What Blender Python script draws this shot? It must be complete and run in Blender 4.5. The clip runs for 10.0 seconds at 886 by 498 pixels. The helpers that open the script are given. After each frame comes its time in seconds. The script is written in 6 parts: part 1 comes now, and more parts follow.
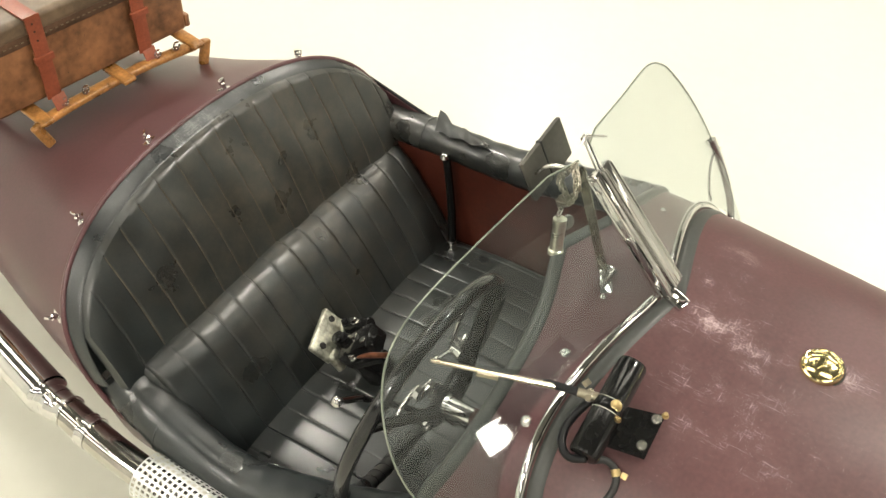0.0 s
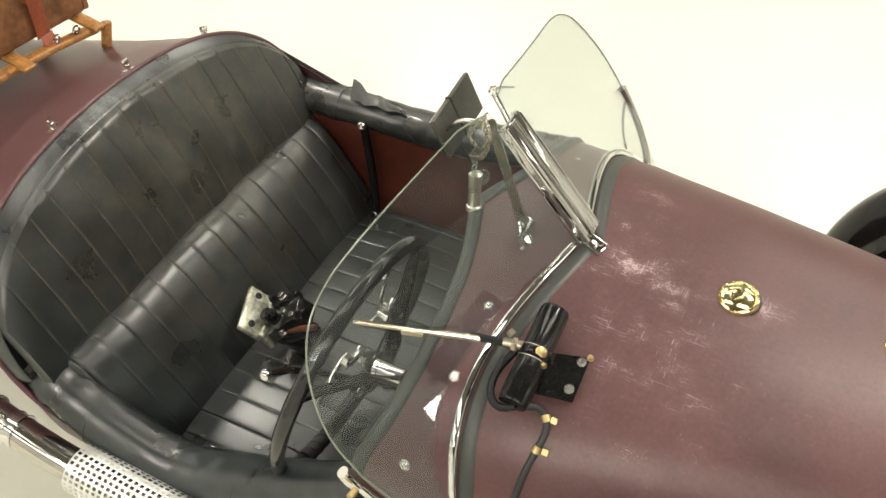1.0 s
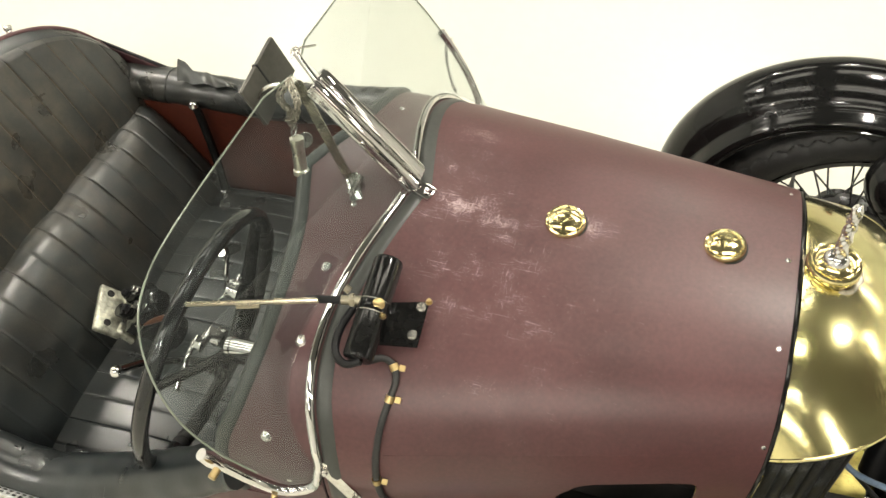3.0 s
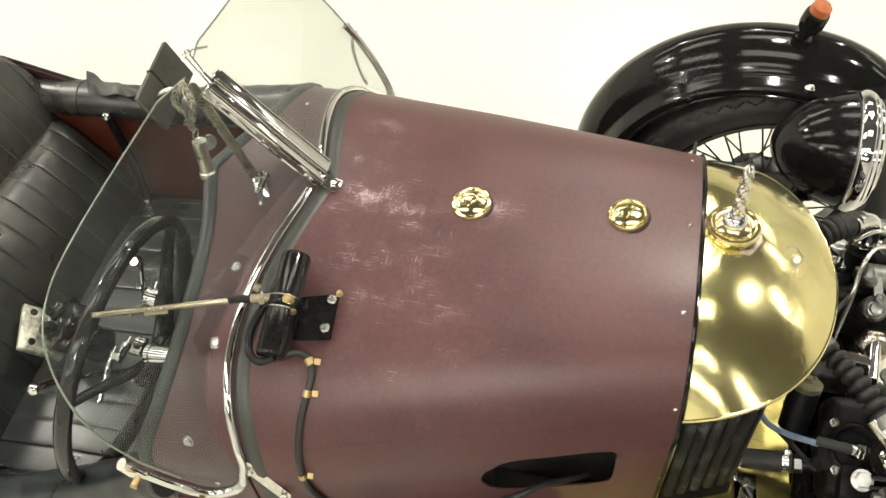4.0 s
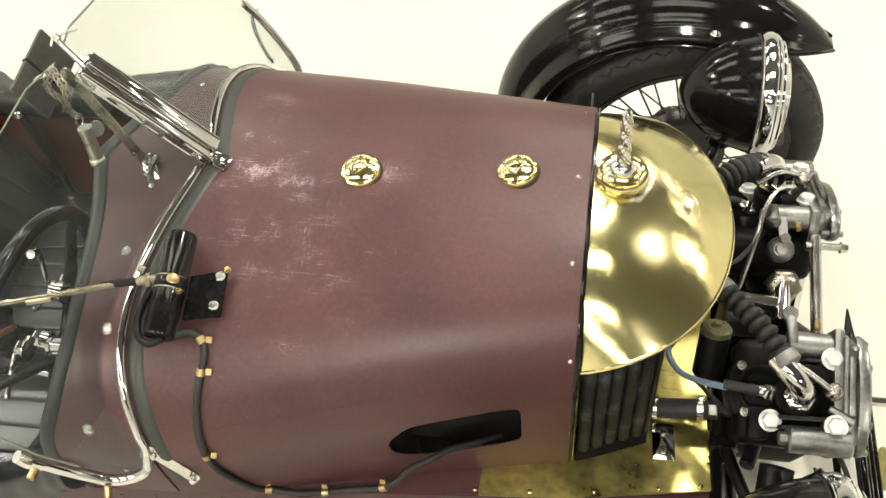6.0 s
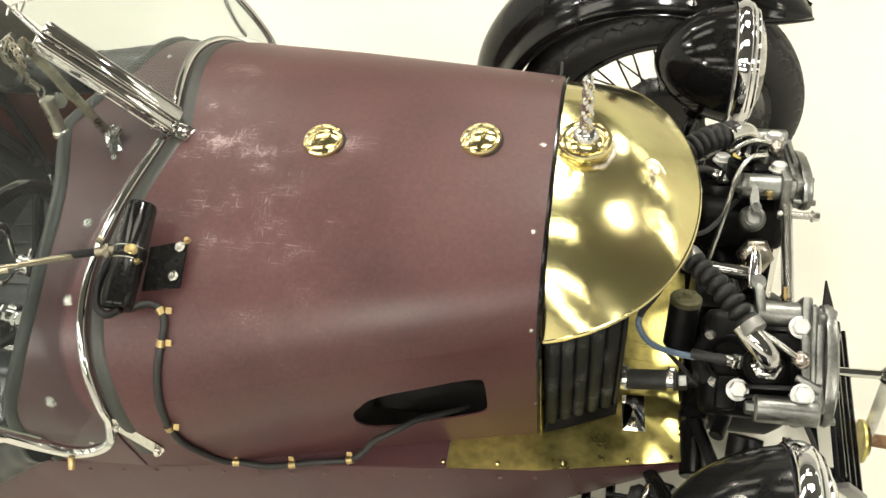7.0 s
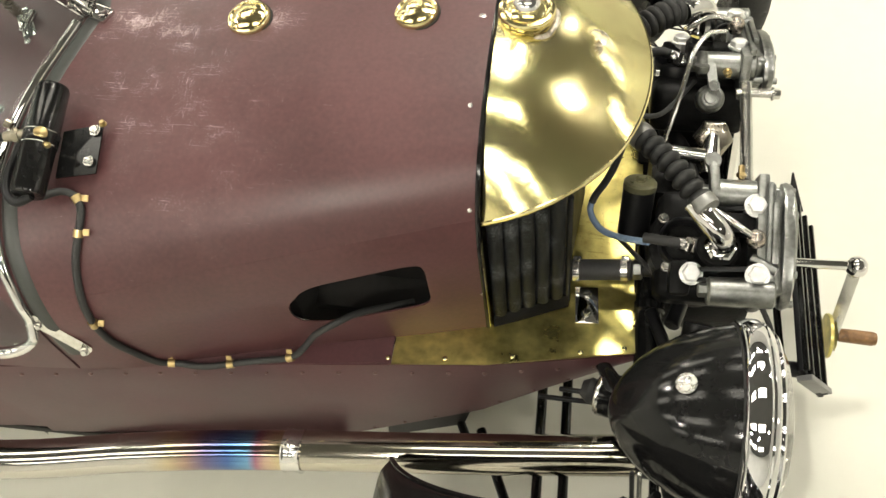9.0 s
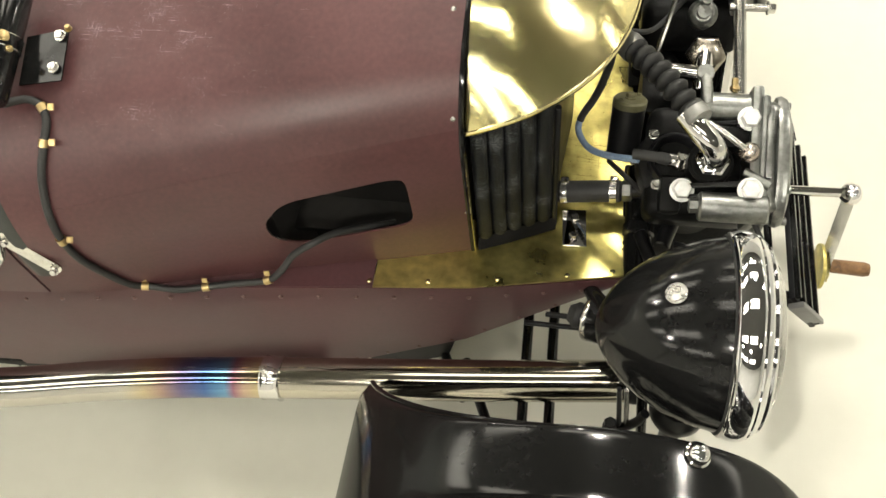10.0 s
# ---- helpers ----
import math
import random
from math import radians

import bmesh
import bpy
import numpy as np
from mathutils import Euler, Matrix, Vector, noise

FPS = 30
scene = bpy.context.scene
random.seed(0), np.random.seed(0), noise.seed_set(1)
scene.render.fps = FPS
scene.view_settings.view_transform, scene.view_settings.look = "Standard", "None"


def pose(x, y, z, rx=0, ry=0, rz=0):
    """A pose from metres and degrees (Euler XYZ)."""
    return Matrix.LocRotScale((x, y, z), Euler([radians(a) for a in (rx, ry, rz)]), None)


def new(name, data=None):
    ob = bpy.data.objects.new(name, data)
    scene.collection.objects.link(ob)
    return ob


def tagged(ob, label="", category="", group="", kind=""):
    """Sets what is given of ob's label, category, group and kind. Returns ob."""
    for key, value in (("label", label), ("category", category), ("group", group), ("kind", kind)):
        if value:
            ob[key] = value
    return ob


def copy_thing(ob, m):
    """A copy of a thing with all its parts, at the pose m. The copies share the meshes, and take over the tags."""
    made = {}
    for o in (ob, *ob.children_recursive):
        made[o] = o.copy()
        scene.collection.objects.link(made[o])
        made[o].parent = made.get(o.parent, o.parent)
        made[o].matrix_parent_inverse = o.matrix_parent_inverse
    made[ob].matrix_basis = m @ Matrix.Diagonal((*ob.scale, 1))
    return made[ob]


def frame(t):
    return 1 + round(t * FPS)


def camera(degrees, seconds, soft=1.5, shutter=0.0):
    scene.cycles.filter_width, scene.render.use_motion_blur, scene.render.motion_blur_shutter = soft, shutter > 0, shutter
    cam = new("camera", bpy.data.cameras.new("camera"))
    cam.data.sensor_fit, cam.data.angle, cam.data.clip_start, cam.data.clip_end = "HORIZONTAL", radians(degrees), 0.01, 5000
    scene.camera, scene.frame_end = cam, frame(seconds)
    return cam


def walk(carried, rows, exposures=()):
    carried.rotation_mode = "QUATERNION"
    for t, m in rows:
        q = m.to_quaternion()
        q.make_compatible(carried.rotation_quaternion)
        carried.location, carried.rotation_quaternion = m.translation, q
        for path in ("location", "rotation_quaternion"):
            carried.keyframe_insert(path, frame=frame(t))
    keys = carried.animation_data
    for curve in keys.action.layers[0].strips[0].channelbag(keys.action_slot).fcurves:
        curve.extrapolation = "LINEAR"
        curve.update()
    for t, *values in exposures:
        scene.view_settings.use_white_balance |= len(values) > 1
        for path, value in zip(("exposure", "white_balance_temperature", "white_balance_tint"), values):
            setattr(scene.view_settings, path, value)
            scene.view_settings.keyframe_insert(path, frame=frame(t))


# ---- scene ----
cam = camera(50.17, 10.0)
PATH = [
    (0.0, 0.1972, -0.9840, 1.9367, 42.866, -0.452, 33.490),
    (0.5, 0.2129, -0.9856, 1.9276, 42.182, -0.427, 30.679),
    (1.0, 0.2334, -0.9842, 1.9142, 41.648, -0.251, 27.795),
    (1.5, 0.2501, -0.9802, 1.9082, 41.050, -0.045, 25.104),
    (2.0, 0.2751, -0.9719, 1.9083, 40.363, 0.273, 22.400),
    (2.5, 0.3029, -0.9615, 1.9124, 39.715, 0.602, 19.964),
    (4.0, 0.4125, -0.9460, 1.9133, 38.697, 1.938, 12.352),
    (4.5, 0.4585, -0.9420, 1.9068, 38.539, 2.670, 10.849),
    (5.0, 0.4953, -0.9363, 1.8963, 38.244, 3.243, 9.619),
    (5.5, 0.5274, -0.9348, 1.8860, 37.998, 3.751, 9.008),
    (7.0, 0.6271, -0.9344, 1.8463, 36.821, 4.816, 8.981),
    (7.5, 0.6495, -0.9315, 1.8251, 36.074, 4.937, 8.783),
    (8.0, 0.6735, -0.9336, 1.7951, 35.254, 5.206, 8.484),
    (8.5, 0.6865, -0.9394, 1.7652, 34.355, 5.201, 8.104),
    (9.0, 0.6963, -0.9494, 1.7309, 33.297, 5.070, 7.820),
    (9.5, 0.7012, -0.9641, 1.6945, 32.379, 4.797, 7.691),
    (10.0, 0.7035, -0.9840, 1.6545, 31.368, 4.496, 7.519),
]
walk(cam, [(t, pose(x, y, z, rx, ry, rz)) for t, x, y, z, rx, ry, rz in PATH])

# ---- light ----
world = bpy.data.worlds.new("world")
scene.world = world
world.use_nodes = True
world.node_tree.nodes["Background"].inputs[0].default_value = (0.9, 0.95, 1.0, 1)
world.node_tree.nodes["Background"].inputs[1].default_value = 0.05
scene.view_settings.exposure = 0.0
LAMP_POWER = 7.4
SPOT_POWER = 455.0

# ---- materials ----
def mat(name, base, rough=0.5, metal=0.0, vary=0.12, scale=6.0, grain=90.0, bump=0.0, rough_vary=0.1, coat=0.0, spec=0.5):
    """A procedural surface: base colour varied at two scales, uneven gloss, fine relief."""
    m = bpy.data.materials.new(name)
    m.use_nodes = True
    nt = m.node_tree
    b = nt.nodes["Principled BSDF"]
    tc = nt.nodes.new("ShaderNodeTexCoord")
    n1 = nt.nodes.new("ShaderNodeTexNoise")
    n2 = nt.nodes.new("ShaderNodeTexNoise")
    n1.inputs["Scale"].default_value, n2.inputs["Scale"].default_value = scale, grain
    n1.inputs["Detail"].default_value, n2.inputs["Detail"].default_value = 5, 4
    mix = nt.nodes.new("ShaderNodeMath")
    mix.operation = "MULTIPLY_ADD"
    nt.links.new(n1.outputs[0], mix.inputs[0])
    mix.inputs[1].default_value = 0.65
    half = nt.nodes.new("ShaderNodeMath")
    half.operation = "MULTIPLY"
    half.inputs[1].default_value = 0.35
    nt.links.new(n2.outputs[0], half.inputs[0])
    nt.links.new(half.outputs[0], mix.inputs[2])
    ramp = nt.nodes.new("ShaderNodeValToRGB")
    lo = [max(0.0, c * (1 - 2.2 * vary)) for c in base]
    hi = [min(1.0, c * (1 + 2.2 * vary)) for c in base]
    ramp.color_ramp.elements[0].position, ramp.color_ramp.elements[1].position = 0.25, 0.75
    ramp.color_ramp.elements[0].color, ramp.color_ramp.elements[1].color = (*lo, 1), (*hi, 1)
    nt.links.new(mix.outputs[0], ramp.inputs[0])
    nt.links.new(ramp.outputs[0], b.inputs["Base Color"])
    for n in (n1, n2):
        nt.links.new(tc.outputs["Object"], n.inputs["Vector"])
    b.inputs["Metallic"].default_value = metal
    b.inputs["Specular IOR Level"].default_value = spec
    b.inputs["Coat Weight"].default_value = coat
    b.inputs["Coat Roughness"].default_value = 0.06
    mr = nt.nodes.new("ShaderNodeMapRange")
    mr.inputs["To Min"].default_value = max(0.0, rough - rough_vary)
    mr.inputs["To Max"].default_value = min(1.0, rough + rough_vary)
    nt.links.new(n1.outputs[0], mr.inputs[0])
    nt.links.new(mr.outputs[0], b.inputs["Roughness"])
    if bump:
        bp = nt.nodes.new("ShaderNodeBump")
        bp.inputs["Strength"].default_value = 0.6
        bp.inputs["Distance"].default_value = bump
        nt.links.new(n2.outputs[0], bp.inputs["Height"])
        nt.links.new(bp.outputs[0], b.inputs["Normal"])
    return m


MAROON = mat("maroon_paint", (0.074, 0.030, 0.033), 0.36, 0, 0.16, 5, 160, 0.0, 0.14, 0, 0.50)
LEATHER = mat("black_leather", (0.0140, 0.0175, 0.0185), 0.31, 0, 0.35, 9, 330, 0.00028, 0.13, 0, 0.7)
CHROME = mat("chrome", (0.68, 0.67, 0.66), 0.05, 1.0, 0.06, 12, 80, 0, 0.03)
MIRROR_CHROME = mat("polished_chrome", (0.70, 0.70, 0.72), 0.035, 1.0, 0.04, 12, 80, 0, 0.02)
BRASS = mat("polished_brass", (0.84, 0.72, 0.38), 0.13, 1.0, 0.10, 9, 14, 0.004, 0.06)
COWL = mat("worn_polished_brass", (0.94, 0.76, 0.38), 0.145, 1.0, 0.12, 9, 16, 0.0022, 0.05)
BRASS_DULL = mat("dull_brass", (0.60, 0.49, 0.17), 0.30, 1.0, 0.36, 16, 60, 0.0008, 0.10)
BLACK = mat("gloss_black_paint", (0.007, 0.007, 0.007), 0.11, 0, 0.2, 6, 90, 0, 0.05, 0, 0.27)
BLACK_SATIN = mat("satin_black", (0.008, 0.008, 0.009), 0.36, 0, 0.3, 16, 140, 0.0003, 0.12, 0, 0.24)
RUBBER = mat("black_rubber", (0.018, 0.018, 0.018), 0.62, 0, 0.25, 20, 220, 0.0004, 0.1)
TRIM_GREY = mat("grey_rubber_trim", (0.030, 0.033, 0.030), 0.42, 0, 0.12, 12, 120, 0.0001, 0.1)
ALU = mat("cast_aluminium", (0.225, 0.23, 0.22), 0.34, 1.0, 0.30, 18, 160, 0.0006, 0.12)
STEEL = mat("bright_steel", (0.62, 0.61, 0.58), 0.22, 1.0, 0.15, 30, 150, 0.0, 0.1)
ZINC = mat("bright_zinc", (0.82, 0.82, 0.80), 0.42, 0.9, 0.12, 60, 200, 0.0, 0.08)
OLIVE = mat("olive_cap", (0.10, 0.095, 0.05), 0.4, 0.2, 0.25, 30, 150, 0.0, 0.1)
WOOD = mat("varnished_oak", (0.36, 0.165, 0.048), 0.30, 0, 0.40, 26, 150, 0.0005, 0.1, 0.3)
PANEL = mat("red_brown_panel", (0.068, 0.017, 0.010), 0.34, 0, 0.25, 7, 80, 0.0003, 0.12)
CASE = mat("brown_leather_case", (0.185, 0.082, 0.036), 0.44, 0, 0.45, 11, 60, 0.0006, 0.14)
SCRATCHED = mat("scratched_maroon_paint", (0.076, 0.030, 0.031), 0.42, 0, 0.18, 5, 160, 0.0, 0.14, 0, 0.42)


def wear_and_shade(m, spots, colour, fine=1.0, haze=0.0, chips=True):
    """Pale scratches and chips, or the tray's painted shade, thickest round a few spots (x, y, z, radius)."""
    nt = m.node_tree
    b = nt.nodes["Principled BSDF"]
    old = b.inputs["Base Color"].links[0].from_socket
    tc = nt.nodes.new("ShaderNodeTexCoord")
    total = None
    for x, y, z, r, amount in spots:
        d = nt.nodes.new("ShaderNodeVectorMath")
        d.operation = "DISTANCE"
        d.inputs[1].default_value = (x, y, z)
        nt.links.new(tc.outputs["Object"], d.inputs[0])
        mr = nt.nodes.new("ShaderNodeMapRange")
        mr.inputs["From Min"].default_value, mr.inputs["From Max"].default_value = r, r * 0.1
        mr.inputs["To Max"].default_value = amount
        nt.links.new(d.outputs["Value"], mr.inputs[0])
        if total is None:
            total = mr.outputs[0]
        else:
            mx = nt.nodes.new("ShaderNodeMath")
            mx.operation = "MAXIMUM"
            nt.links.new(total, mx.inputs[0])
            nt.links.new(mr.outputs[0], mx.inputs[1])
            total = mx.outputs[0]
    if fine > 1:
        patch = nt.nodes.new("ShaderNodeTexNoise")
        patch.inputs["Scale"].default_value, patch.inputs["Detail"].default_value = 22, 3 if chips else 9
        patch.inputs["Roughness"].default_value = 0.5 if chips else 0.72
        nt.links.new(tc.outputs["Object"], patch.inputs["Vector"])
        pr = nt.nodes.new("ShaderNodeMapRange")
        pr.inputs["From Min"].default_value, pr.inputs["From Max"].default_value = 0.42, 0.66
        pr.inputs["To Min"].default_value, pr.inputs["To Max"].default_value = 0.35, 1.5
        nt.links.new(patch.outputs[0], pr.inputs[0])
        mu = nt.nodes.new("ShaderNodeMath")
        mu.operation = "MULTIPLY"
        nt.links.new(total, mu.inputs[0])
        nt.links.new(pr.outputs[0], mu.inputs[1])
        total = mu.outputs[0]
    layers = None
    for scale, stretch, lo in () if not chips else ((110, (1, 1, 1), 0.635), (70, (0.10, 3.0, 1), 0.635), (64, (3.0, 0.11, 1), 0.645), (90, (0.16, 2.4, 1), 0.65), (18, (1, 1, 1), 0.70)):
        mp = nt.nodes.new("ShaderNodeMapping")
        mp.inputs["Scale"].default_value = stretch
        mp.inputs["Rotation"].default_value = (0, 0, 0.5 * scale)
        nt.links.new(tc.outputs["Object"], mp.inputs[0])
        n = nt.nodes.new("ShaderNodeTexNoise")
        n.inputs["Scale"].default_value, n.inputs["Detail"].default_value = scale * fine, 6
        n.inputs["Roughness"].default_value = 0.75
        nt.links.new(mp.outputs[0], n.inputs["Vector"])
        add = nt.nodes.new("ShaderNodeMath")
        add.operation = "MULTIPLY_ADD"
        add.inputs[1].default_value = 0.16
        nt.links.new(total, add.inputs[0])
        nt.links.new(n.outputs[0], add.inputs[2])
        th = nt.nodes.new("ShaderNodeMapRange")
        th.inputs["From Min"].default_value, th.inputs["From Max"].default_value = lo + 0.06, lo + 0.16
        nt.links.new(add.outputs[0], th.inputs[0])
        if layers is None:
            layers = th.outputs[0]
        else:
            mx = nt.nodes.new("ShaderNodeMath")
            mx.operation = "MAXIMUM"
            nt.links.new(layers, mx.inputs[0])
            nt.links.new(th.outputs[0], mx.inputs[1])
            layers = mx.outputs[0]
    if haze:
        hz = nt.nodes.new("ShaderNodeMath")
        hz.operation = "MULTIPLY"
        hz.inputs[1].default_value = haze
        nt.links.new(total, hz.inputs[0])
        if layers is None:
            layers = hz.outputs[0]
        else:
            mx = nt.nodes.new("ShaderNodeMath")
            mx.operation = "MAXIMUM"
            nt.links.new(layers, mx.inputs[0])
            nt.links.new(hz.outputs[0], mx.inputs[1])
            layers = mx.outputs[0]
    mix = nt.nodes.new("ShaderNodeMix")
    mix.data_type = "RGBA"
    nt.links.new(layers, mix.inputs["Factor"])
    nt.links.new(old, mix.inputs["A"])
    mix.inputs["B"].default_value = (*colour, 1)
    nt.links.new(mix.outputs["Result"], b.inputs["Base Color"])


wear_and_shade(SCRATCHED, [(0.045, 0.062, 0.83, 0.085, 0.95), (0.044, 0.15, 0.822, 0.08, 0.75), (0.045, -0.02, 0.83, 0.13, 0.85), (0.12, -0.06, 0.83, 0.13, 0.72), (0.240, -0.020, 0.84, 0.080, 0.85), (0.10, -0.15, 0.82, 0.18, 0.66), (0.17, -0.20, 0.82, 0.26, 0.58), (0.45, -0.02, 0.84, 0.07, 0.5)], (0.40, 0.30, 0.31), 3.0, 0.05)
wear_and_shade(LEATHER, [(-0.90, 0.08, 0.60, 0.60, 0.80), (-0.80, 0.0, 0.47, 0.30, 0.35)], (0.078, 0.066, 0.048), 2.4, 0.62, False)
wear_and_shade(MAROON, [(-0.12, -0.2, 0.76, 0.2, 0.35)], (0.25, 0.17, 0.17), 3.0)
wear_and_shade(COWL, [(0.60, 0.0, 0.835, 0.075, 1.0), (0.57, -0.2, 0.80, 0.05, 0.5)], (0.80, 0.77, 0.70), 1.0, 0.35)
# tray: dark stains, plus the shade of cowl and engine put into the colour
wear_and_shade(BRASS_DULL, [(0.74, -0.06, 0.43, 0.22, 0.9), (0.60, -0.27, 0.45, 0.12, 0.3)], (0.11, 0.08, 0.02), 1.0, 0.5)
wear_and_shade(CASE, [(0.18, 0.0, 0.05, 0.5, 0.5)], (0.035, 0.024, 0.018))
STRAP = mat("tan_strap", (0.24, 0.060, 0.028), 0.42, 0, 0.2, 12, 180, 0.0004, 0.1)
FLOOR = mat("white_floor", (0.61, 0.60, 0.522), 0.34, 0, 0.02, 1.2, 30, 0, 0.08)
wear_and_shade(FLOOR, [(0.0, 2.0, 0.0, 9.0, 0.10)], (0.30, 0.28, 0.25))
WALL = mat("pale_wall", (0.74, 0.74, 0.71), 0.8, 0, 0.04, 1.5, 40)
CEILING = mat("dark_ceiling", (0.10, 0.10, 0.097), 0.85, 0, 0.06, 1.5, 40)
ENAMEL = mat("white_enamel", (0.75, 0.75, 0.73), 0.4, 0, 0.03, 5, 60)
ENGINE = mat("oily_black_iron", (0.006, 0.006, 0.006), 0.38, 0, 0.4, 26, 140, 0.0008, 0.14, 0, 0.08)
BLUE = mat("blue_cable", (0.15, 0.21, 0.31), 0.45, 0, 0.2, 30, 200)
DARK = mat("near_black", (0.010, 0.009, 0.008), 0.7, 0, 0.3, 12, 90)
GOLD_CLIP = mat("brass_clip", (0.46, 0.35, 0.17), 0.30, 1.0, 0.12, 40, 150)
RIM_DARK = mat("dark_wheel_enamel", (0.012, 0.011, 0.011), 0.28, 0, 0.3, 18, 120)


def glass_mat(name, tint):
    m = bpy.data.materials.new(name)
    m.use_nodes = True
    b = m.node_tree.nodes["Principled BSDF"]
    b.inputs["Base Color"].default_value = (*tint, 1)
    b.inputs["Transmission Weight"].default_value = 1.0
    b.inputs["Roughness"].default_value = 0.0
    b.inputs["IOR"].default_value = 1.45
    return m


def thin_glass(name, tint, veil):
    """A thin sheet: tinted, clear to light, glossy by Fresnel, with a faint uneven film for reflected haze."""
    m = bpy.data.materials.new(name)
    m.use_nodes = True
    nt = m.node_tree
    nt.nodes.remove(nt.nodes["Principled BSDF"])
    out = nt.nodes["Material Output"]
    clear = nt.nodes.new("ShaderNodeBsdfTransparent")
    clear.inputs[0].default_value = (*tint, 1)
    gloss = nt.nodes.new("ShaderNodeBsdfGlossy")
    gloss.inputs["Roughness"].default_value = 0.015
    lw = nt.nodes.new("ShaderNodeLayerWeight")
    lw.inputs["Blend"].default_value = 0.5
    steep = nt.nodes.new("ShaderNodeMath")
    steep.operation = "POWER"
    steep.inputs[1].default_value = 5.0
    nt.links.new(lw.outputs["Facing"], steep.inputs[0])
    fr = nt.nodes.new("ShaderNodeMath")
    fr.operation = "MULTIPLY_ADD"
    fr.inputs[1].default_value, fr.inputs[2].default_value = 0.95, 0.046
    nt.links.new(steep.outputs[0], fr.inputs[0])
    shine = nt.nodes.new("ShaderNodeMixShader")
    nt.links.new(fr.outputs[0], shine.inputs[0])
    nt.links.new(clear.outputs[0], shine.inputs[1])
    nt.links.new(gloss.outputs[0], shine.inputs[2])
    # pale diffuse film: the haze of room reflections painted onto the pane
    film = nt.nodes.new("ShaderNodeBsdfDiffuse")
    film.inputs[0].default_value = (0.62, 0.63, 0.62, 1)
    tc = nt.nodes.new("ShaderNodeTexCoord")
    n = nt.nodes.new("ShaderNodeTexNoise")
    n.inputs["Scale"].default_value, n.inputs["Detail"].default_value = 14, 6
    nt.links.new(tc.outputs["Object"], n.inputs["Vector"])
    mr = nt.nodes.new("ShaderNodeMapRange")
    mr.inputs["From Min"].default_value, mr.inputs["From Max"].default_value = 0.3, 0.7
    mr.inputs["To Min"].default_value, mr.inputs["To Max"].default_value = veil * 0.5, veil * 1.5
    nt.links.new(n.outputs[0], mr.inputs[0])
    mix = nt.nodes.new("ShaderNodeMixShader")
    nt.links.new(mr.outputs[0], mix.inputs[0])
    nt.links.new(shine.outputs[0], mix.inputs[1])
    nt.links.new(film.outputs[0], mix.inputs[2])
    nt.links.new(mix.outputs[0], out.inputs["Surface"])
    return m


GLASS = thin_glass("windscreen_glass", (0.888, 0.918, 0.918), 0.012)
LENS = glass_mat("lamp_glass", (0.95, 0.95, 0.93))
EMIT = bpy.data.materials.new("fluorescent_diffuser")
EMIT.use_nodes = True
EMIT.node_tree.nodes["Principled BSDF"].inputs["Base Color"].default_value = (0.9, 0.9, 0.9, 1)
EMIT.node_tree.nodes["Principled BSDF"].inputs["Emission Color"].default_value = (1.0, 0.95, 0.825, 1)
EMIT.node_tree.nodes["Principled BSDF"].inputs["Emission Strength"].default_value = LAMP_POWER
SPOT = EMIT.copy()
SPOT.name = "spot_lamp_glass"
SPOT.node_tree.nodes["Principled BSDF"].inputs["Emission Strength"].default_value = SPOT_POWER
FLOOD = EMIT.copy()
FLOOD.name = "flood_lamp_glass"
FLOOD.node_tree.nodes["Principled BSDF"].inputs["Emission Strength"].default_value = 36.0


# ---- mesh helpers ----
def thing(name, label, category, group="", kind="", at=(0, 0, 0)):
    ob = new(name)
    ob.empty_display_size = 0.1
    ob.location = at
    return tagged(ob, label, category, group, kind)


def part(name, bm, material, parent, label="", smooth=True, kind=""):
    me = bpy.data.meshes.new(name)
    if not isinstance(bm, bmesh.types.BMesh):
        verts, faces = bm
        me.from_pydata([tuple(v) for v in verts], [], faces)
        b2 = bmesh.new()
        b2.from_mesh(me)
        bm = b2
    bmesh.ops.recalc_face_normals(bm, faces=bm.faces)
    bm.to_mesh(me)
    bm.free()
    me.materials.append(material)
    if smooth:
        for p in me.polygons:
            p.use_smooth = True
        me.set_sharp_from_angle(angle=radians(38))
    ob = new(name, me)
    if parent:
        ob.parent = parent
    return tagged(ob, label, kind=kind)


def again(ob, m, parent=None):
    """One more piece on the same mesh."""
    o = ob.copy()
    scene.collection.objects.link(o)
    o.parent = parent or ob.parent
    o.matrix_basis = m
    return o


def grid(fn, nu, nv, close_u=False, close_v=False):
    """A sheet of quads: fn(i / nu, j / nv)."""
    cu, cv = nu + (not close_u), nv + (not close_v)
    verts = [fn(i / nu, j / nv) for i in range(cu) for j in range(cv)]
    faces = []
    for i in range(nu):
        for j in range(nv):
            a, b = i * cv + j, ((i + 1) % cu) * cv + j
            c, d = ((i + 1) % cu) * cv + (j + 1) % cv, i * cv + (j + 1) % cv
            faces.append((a, b, c, d))
    return verts, faces


def thick(vf, t):
    """A sheet given a thickness inwards."""
    bm = bmesh.new()
    vs = [bm.verts.new(v) for v in vf[0]]
    for f in vf[1]:
        try:
            bm.faces.new([vs[i] for i in f])
        except ValueError:
            pass
    bmesh.ops.recalc_face_normals(bm, faces=bm.faces)
    bmesh.ops.solidify(bm, geom=list(bm.faces), thickness=t)
    return bm


def join(*vfs):
    verts, faces = [], []
    for v, f in vfs:
        n = len(verts)
        verts += list(v)
        faces += [tuple(i + n for i in q) for q in f]
    return verts, faces


